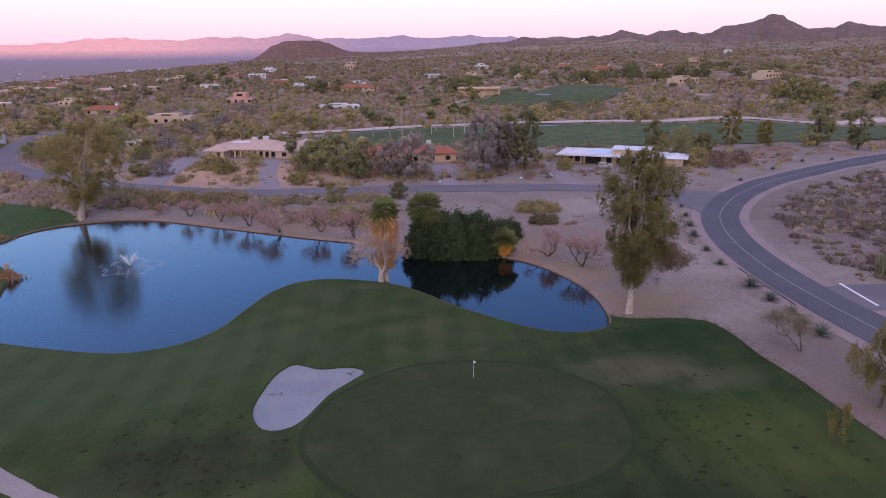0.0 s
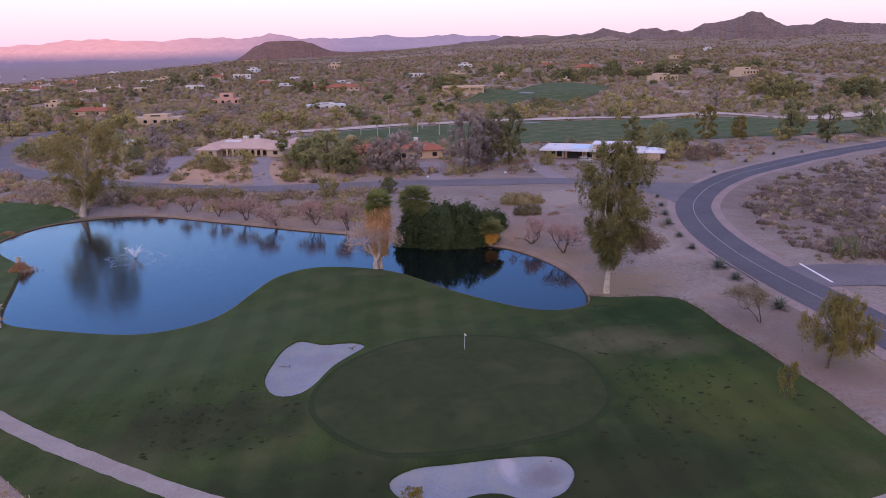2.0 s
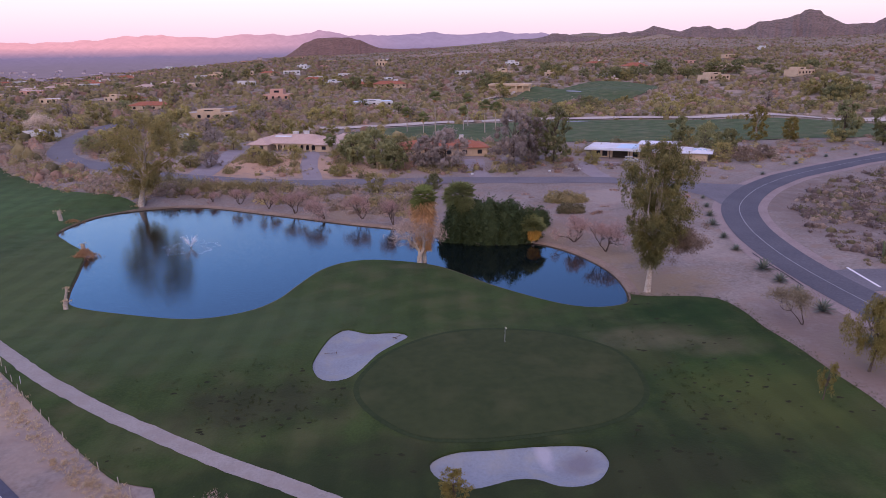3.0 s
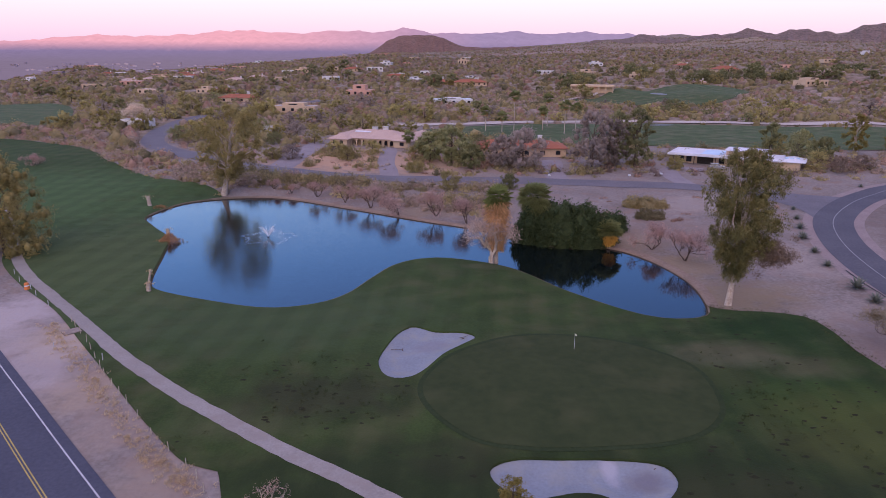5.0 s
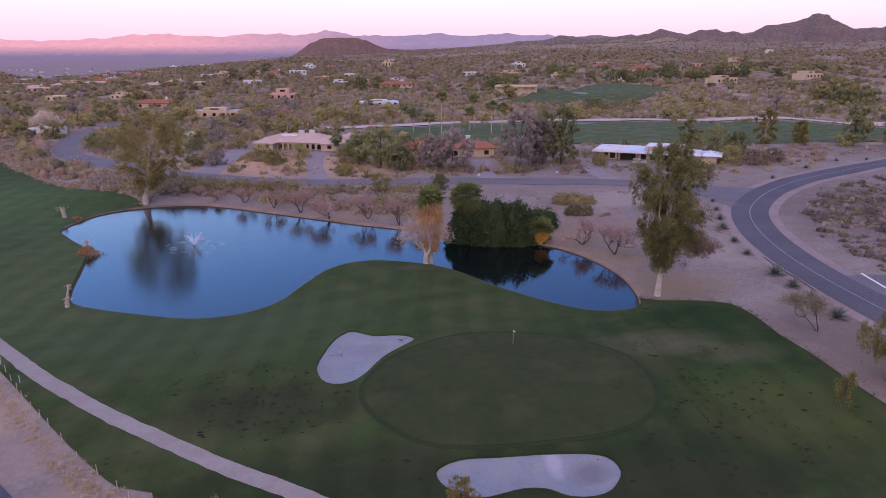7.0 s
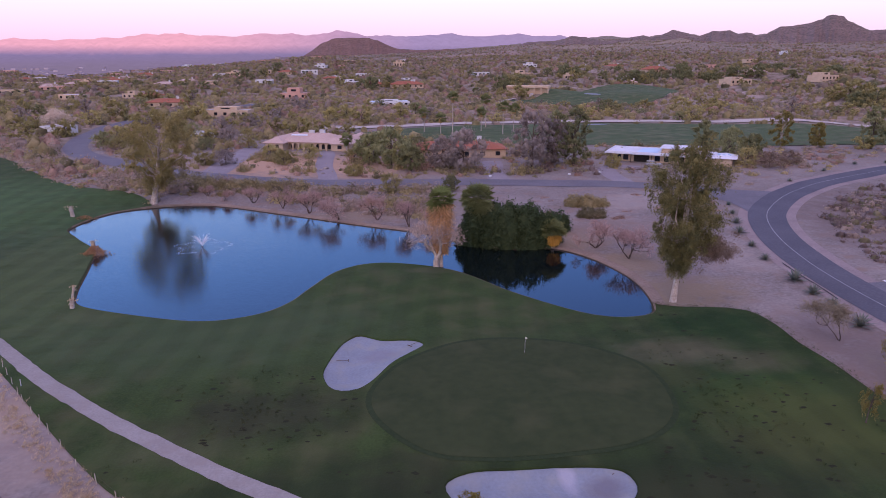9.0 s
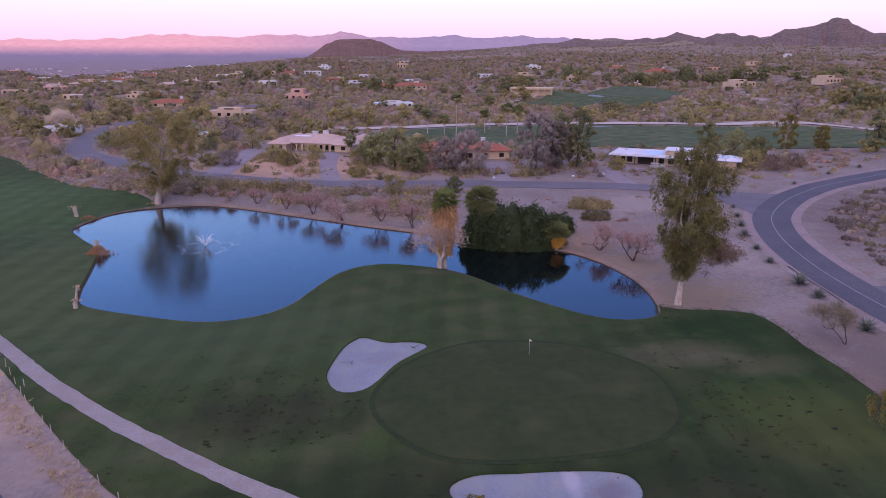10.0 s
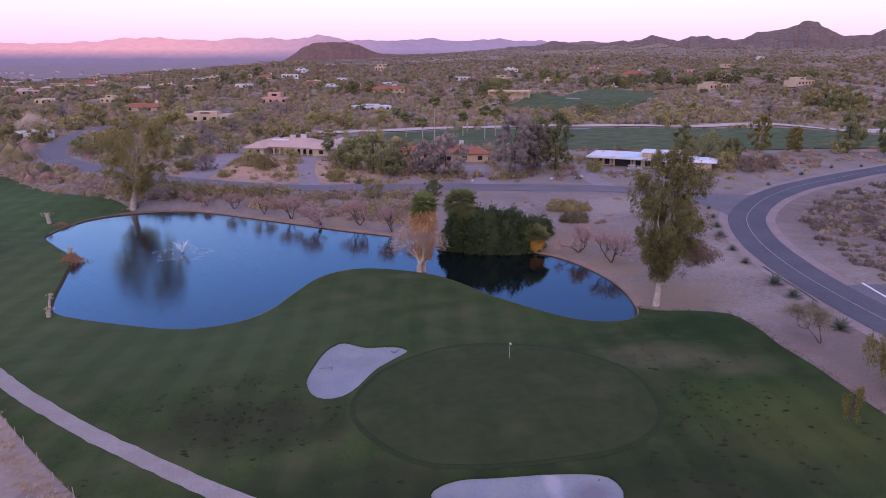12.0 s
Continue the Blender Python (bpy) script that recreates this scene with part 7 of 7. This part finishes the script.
def reeds(x, y, spread, h, n, label):
    rng = np.random.RandomState(int(abs(x)))
    t = thing("reed_clump", (x, y, 0.1), label, "reeds")
    c = rng.normal(size=(n, 3)) * np.array([spread, spread * 0.7, 0])
    c[:, 2] = rng.uniform(0.1, h, n) * np.exp(-(c[:, 0] ** 2 + c[:, 1] ** 2) / (2.2 * spread ** 2))
    part("reed_growth", fast_mesh("reed_growth", *leaf_cards(c, h * 0.42, 0.09, rng, -1.0)), M["reed"], t)
    return t


reeds(-61.0, 38.4, 1.1, 1.9, 900, "clump of dead russet reeds at the water's edge")
reeds(-73.0, 69.6, 1.3, 1.0, 500, "low clump of dead tan reeds on the shore")


# ---- along the road ----
def agave(size):
    """A rosette of thick tapered leaves with folded edges."""
    rng = np.random.RandomState(2)
    v, q = [], []
    for k in range(30):
        a, e = k * 2.399963, 0.25 + 1.15 * (k / 30) + rng.normal() * 0.05
        d = Vector((math.cos(a) * math.cos(e), math.sin(a) * math.cos(e), math.sin(e)))
        s = Vector((-math.sin(a), math.cos(a), 0))
        up = s.cross(d) * -1
        n = len(v)
        for f, w in ((0.0, 0.05), (0.3, 0.085), (0.65, 0.06), (1.0, 0.004)):
            p = d * f + Vector((0, 0, -0.12 * f * f * math.cos(e)))
            v += [tuple(p - s * w + up * w * 0.5), tuple(p), tuple(p + s * w + up * w * 0.5)]
        q += [(n + 3 * i + j, n + 3 * i + j + 1, n + 3 * i + j + 4, n + 3 * i + j + 3) for i in range(3) for j in range(2)]
    return fast_mesh("agave", np.array(v) * size, q, True)


agave_mesh = agave(1.0)
agave_mesh.materials.append(M["agave"])
for ax, ay, s in ((79.0, 53.9, 0.8), (74.9, 45.1, 0.9), (71.2, 37.1, 1.2), (67.4, 29.5, 1.3), (64.3, 20.0, 1.0), (61.8, 11.7, 1.0), (59.6, -0.1, 1.6), (58.4, -6.4, 1.3), (57.4, -12.2, 1.3), (56.2, -19.4, 1.5), (54.0, -31, 1.3),
                  (112, 79, 0.8), (132.8, 93.0, 0.9), (151.4, 103.5, 0.9), (163, 104, 0.8)):
    ob = tagged(new("agave", agave_mesh), "grey-green agave rosette on bare dirt beside the road", "agave", "agaves along the road")
    ob.matrix_world = pose(ax, ay, z_at(ax, ay) + 0.02, 0, 0, ax * 37) @ Matrix.Diagonal((s * 1.55, s * 1.55, s * 1.4, 1))


def pipe_cactus(x, y, h, label):
    rng = np.random.RandomState(6)
    t = thing("cactus_clump", (x, y, z_at(x, y)), label, "cactus")
    for k in range(13):
        a, r, hh = rng.uniform(0, 6.28), rng.uniform(0.2, 2.4), h * rng.uniform(0.35, 1.0)
        p = Vector((r * math.cos(a), r * math.sin(a), 0))
        out = Vector((math.cos(a), math.sin(a), 0)) * rng.uniform(0.1, 0.8)
        part("stem", tubes("stem", [([p, p + out * 0.6 + Vector((0, 0, hh * 0.4)), p + out + Vector((0, 0, hh * 0.95)), p + out + Vector((0, 0, hh))], [0.16, 0.19, 0.15, 0.04])], 7), M["cactus"], t)
    c = rng.normal(size=(260, 3)) * np.array([1.3, 1.0, 0.5]) + np.array([0, 0, 0.9])
    c[:, 2] = np.abs(c[:, 2])
    part("brush", fast_mesh("brush", *leaf_cards(c, 0.5, 0.2, rng)), M["scrub_olive"], t, "olive brush round its foot")
    return t


pipe_cactus(83.6, -2.2, 4.2, "clump of upright cactus stems beside the road")


# ---- yards ----
for line, width, label in DRIVES:
    ribbon("driveway", line, width, M["drive"], label, "driveway", 0.06)


def parked_car(x, y, turn):
    t = thing("parked_suv", (x, y, z_at(x, y) + 0.07), "silver sport utility car parked at the carport", "car", turn=turn)
    bm = bmesh.new()
    side = [(-2.3, 0.35), (2.3, 0.35), (2.32, 0.75), (2.2, 1.0), (1.05, 1.08), (-2.25, 1.08), (-2.35, 0.8)]
    f = bm.faces.new([bm.verts.new((px, -0.9, pz)) for px, pz in side])
    ext = bmesh.ops.extrude_face_region(bm, geom=[f])
    bmesh.ops.translate(bm, verts=[v for v in ext["geom"] if isinstance(v, bmesh.types.BMVert)], vec=(0, 1.8, 0))
    bmesh.ops.recalc_face_normals(bm, faces=bm.faces)
    bmesh.ops.bevel(bm, geom=bm.edges[:], offset=0.05, segments=1, affect="EDGES")
    part("body", bm, M["paint_silver"], t)
    bm = bmesh.new()
    lo = [bm.verts.new(p) for p in ((-2.2, -0.84, 1.085), (1.0, -0.84, 1.085), (1.0, 0.84, 1.085), (-2.2, 0.84, 1.085))]
    up = [bm.verts.new(p) for p in ((-2.0, -0.7, 1.68), (0.3, -0.7, 1.68), (0.3, 0.7, 1.68), (-2.0, 0.7, 1.68))]
    for i in range(4):
        bm.faces.new((lo[i], lo[(i + 1) % 4], up[(i + 1) % 4], up[i]))
    part("windows", bm, M["glass"], t, "dark car windows")
    part("roof_panel", boxes(((-2.05, -0.74, 1.68), (0.34, 0.74, 1.76)), bevel=0.02), M["paint_silver"], t)
    for wx in (-1.45, 1.45):
        for wy in (-0.92, 0.72):
            bm = cylinder(0.36, 0.36, -0.1, 0.1, 16)
            bmesh.ops.transform(bm, matrix=Matrix.Translation((wx, wy + 0.1, 0.36)) @ Matrix.Rotation(math.pi / 2, 4, "X"), verts=bm.verts)
            w = part("wheel", bm, M["rubber"], t)
            bm = cylinder(0.2, 0.2, -0.112, 0.112, 12)
            bmesh.ops.transform(bm, matrix=Matrix.Translation((wx, wy + 0.1, 0.36)) @ Matrix.Rotation(math.pi / 2, 4, "X"), verts=bm.verts)
            part("rim", bm, M["metal"], w)
    for wy in (-0.6, 0.6):
        part("headlight", boxes(((2.30, wy - 0.18, 0.78), (2.345, wy + 0.18, 0.92))), M["foam"], t)
    return t


parked_car(84.6, 108.2, -20)


def boulder(x, y, s, seed):
    rng = np.random.RandomState(seed)
    bm = bmesh.new()
    bmesh.ops.create_icosphere(bm, subdivisions=2, radius=1)
    for v in bm.verts:
        v.co = v.co * (1 + 0.22 * noise.noise(v.co * 1.3 + Vector((seed, 0, 0)))) * s
        v.co.z *= 0.65
    ob = part("boulder", bm, M["stone"])
    ob.matrix_world = pose(x, y, z_at(x, y) + 0.15 * s, 0, 0, rng.uniform(0, 360))
    return tagged(ob, "weathered grey-brown boulder in a dry yard", "boulder", "boulders in the yards")


rb = random.Random(19)
for i in range(26):
    boulder(rb.uniform(-34, -2), rb.uniform(107, 138), rb.uniform(0.3, 0.8), i)
for i in range(12):
    boulder(rb.uniform(62, 74), rb.uniform(98, 112), rb.uniform(0.25, 0.6), 40 + i)
for sx, sy in ((53.5, 97.5), (61.5, 98.0), (63.2, 98.2), (29.8, 98.4)):
    s = thing("mailbox", (sx, sy, z_at(sx, sy)), "small white mailbox on a post beside the street", "mailbox", "mailboxes")
    part("post", boxes(((-0.06, -0.06, -0.2), (0.06, 0.06, 0.35))), M["post"], s)
    part("box", boxes(((-0.35, -0.22, 0.35), (0.35, 0.22, 0.8)), bevel=0.05), M["line_white"], s)


# ---- the town far down the valley ----
def far_town():
    """Roofs and walls of a town too far off to count."""
    rng = random.Random(44)
    bm = bmesh.new()
    for _ in range(240):
        az, d = math.radians(rng.uniform(-31, -3)), rng.uniform(1300, 3350)
        x, y = CX + d * math.sin(az), CY + d * math.cos(az)
        rise = -34 + 165 * (max(0, d - 2480) / 2300) ** 2.8
        z, w, e, h = max(z_at(x, y), rise) if d > 2480 else z_at(x, y), rng.uniform(3, 9), rng.uniform(3, 6), rng.uniform(2.5, 4.5)
        box(bm, (x - w, y - e, z - 3), (x + w, y + e, z + h))
        if d < 2480:
            box(bm, (x - w - 0.6, y - e - 0.6, z + h), (x + w + 0.6, y + e + 0.6, z + h + 0.7))
    return tagged(part("distant_town", bm, M["town"]), "pale houses of a town scattered far down the valley", "town", kind="stuff")


M["town"] = material("town_stucco", (0.26, 0.20, 0.22), (0.48, 0.40, 0.41), 60, 0.9, 3, 0, island=0.3)
far_town()
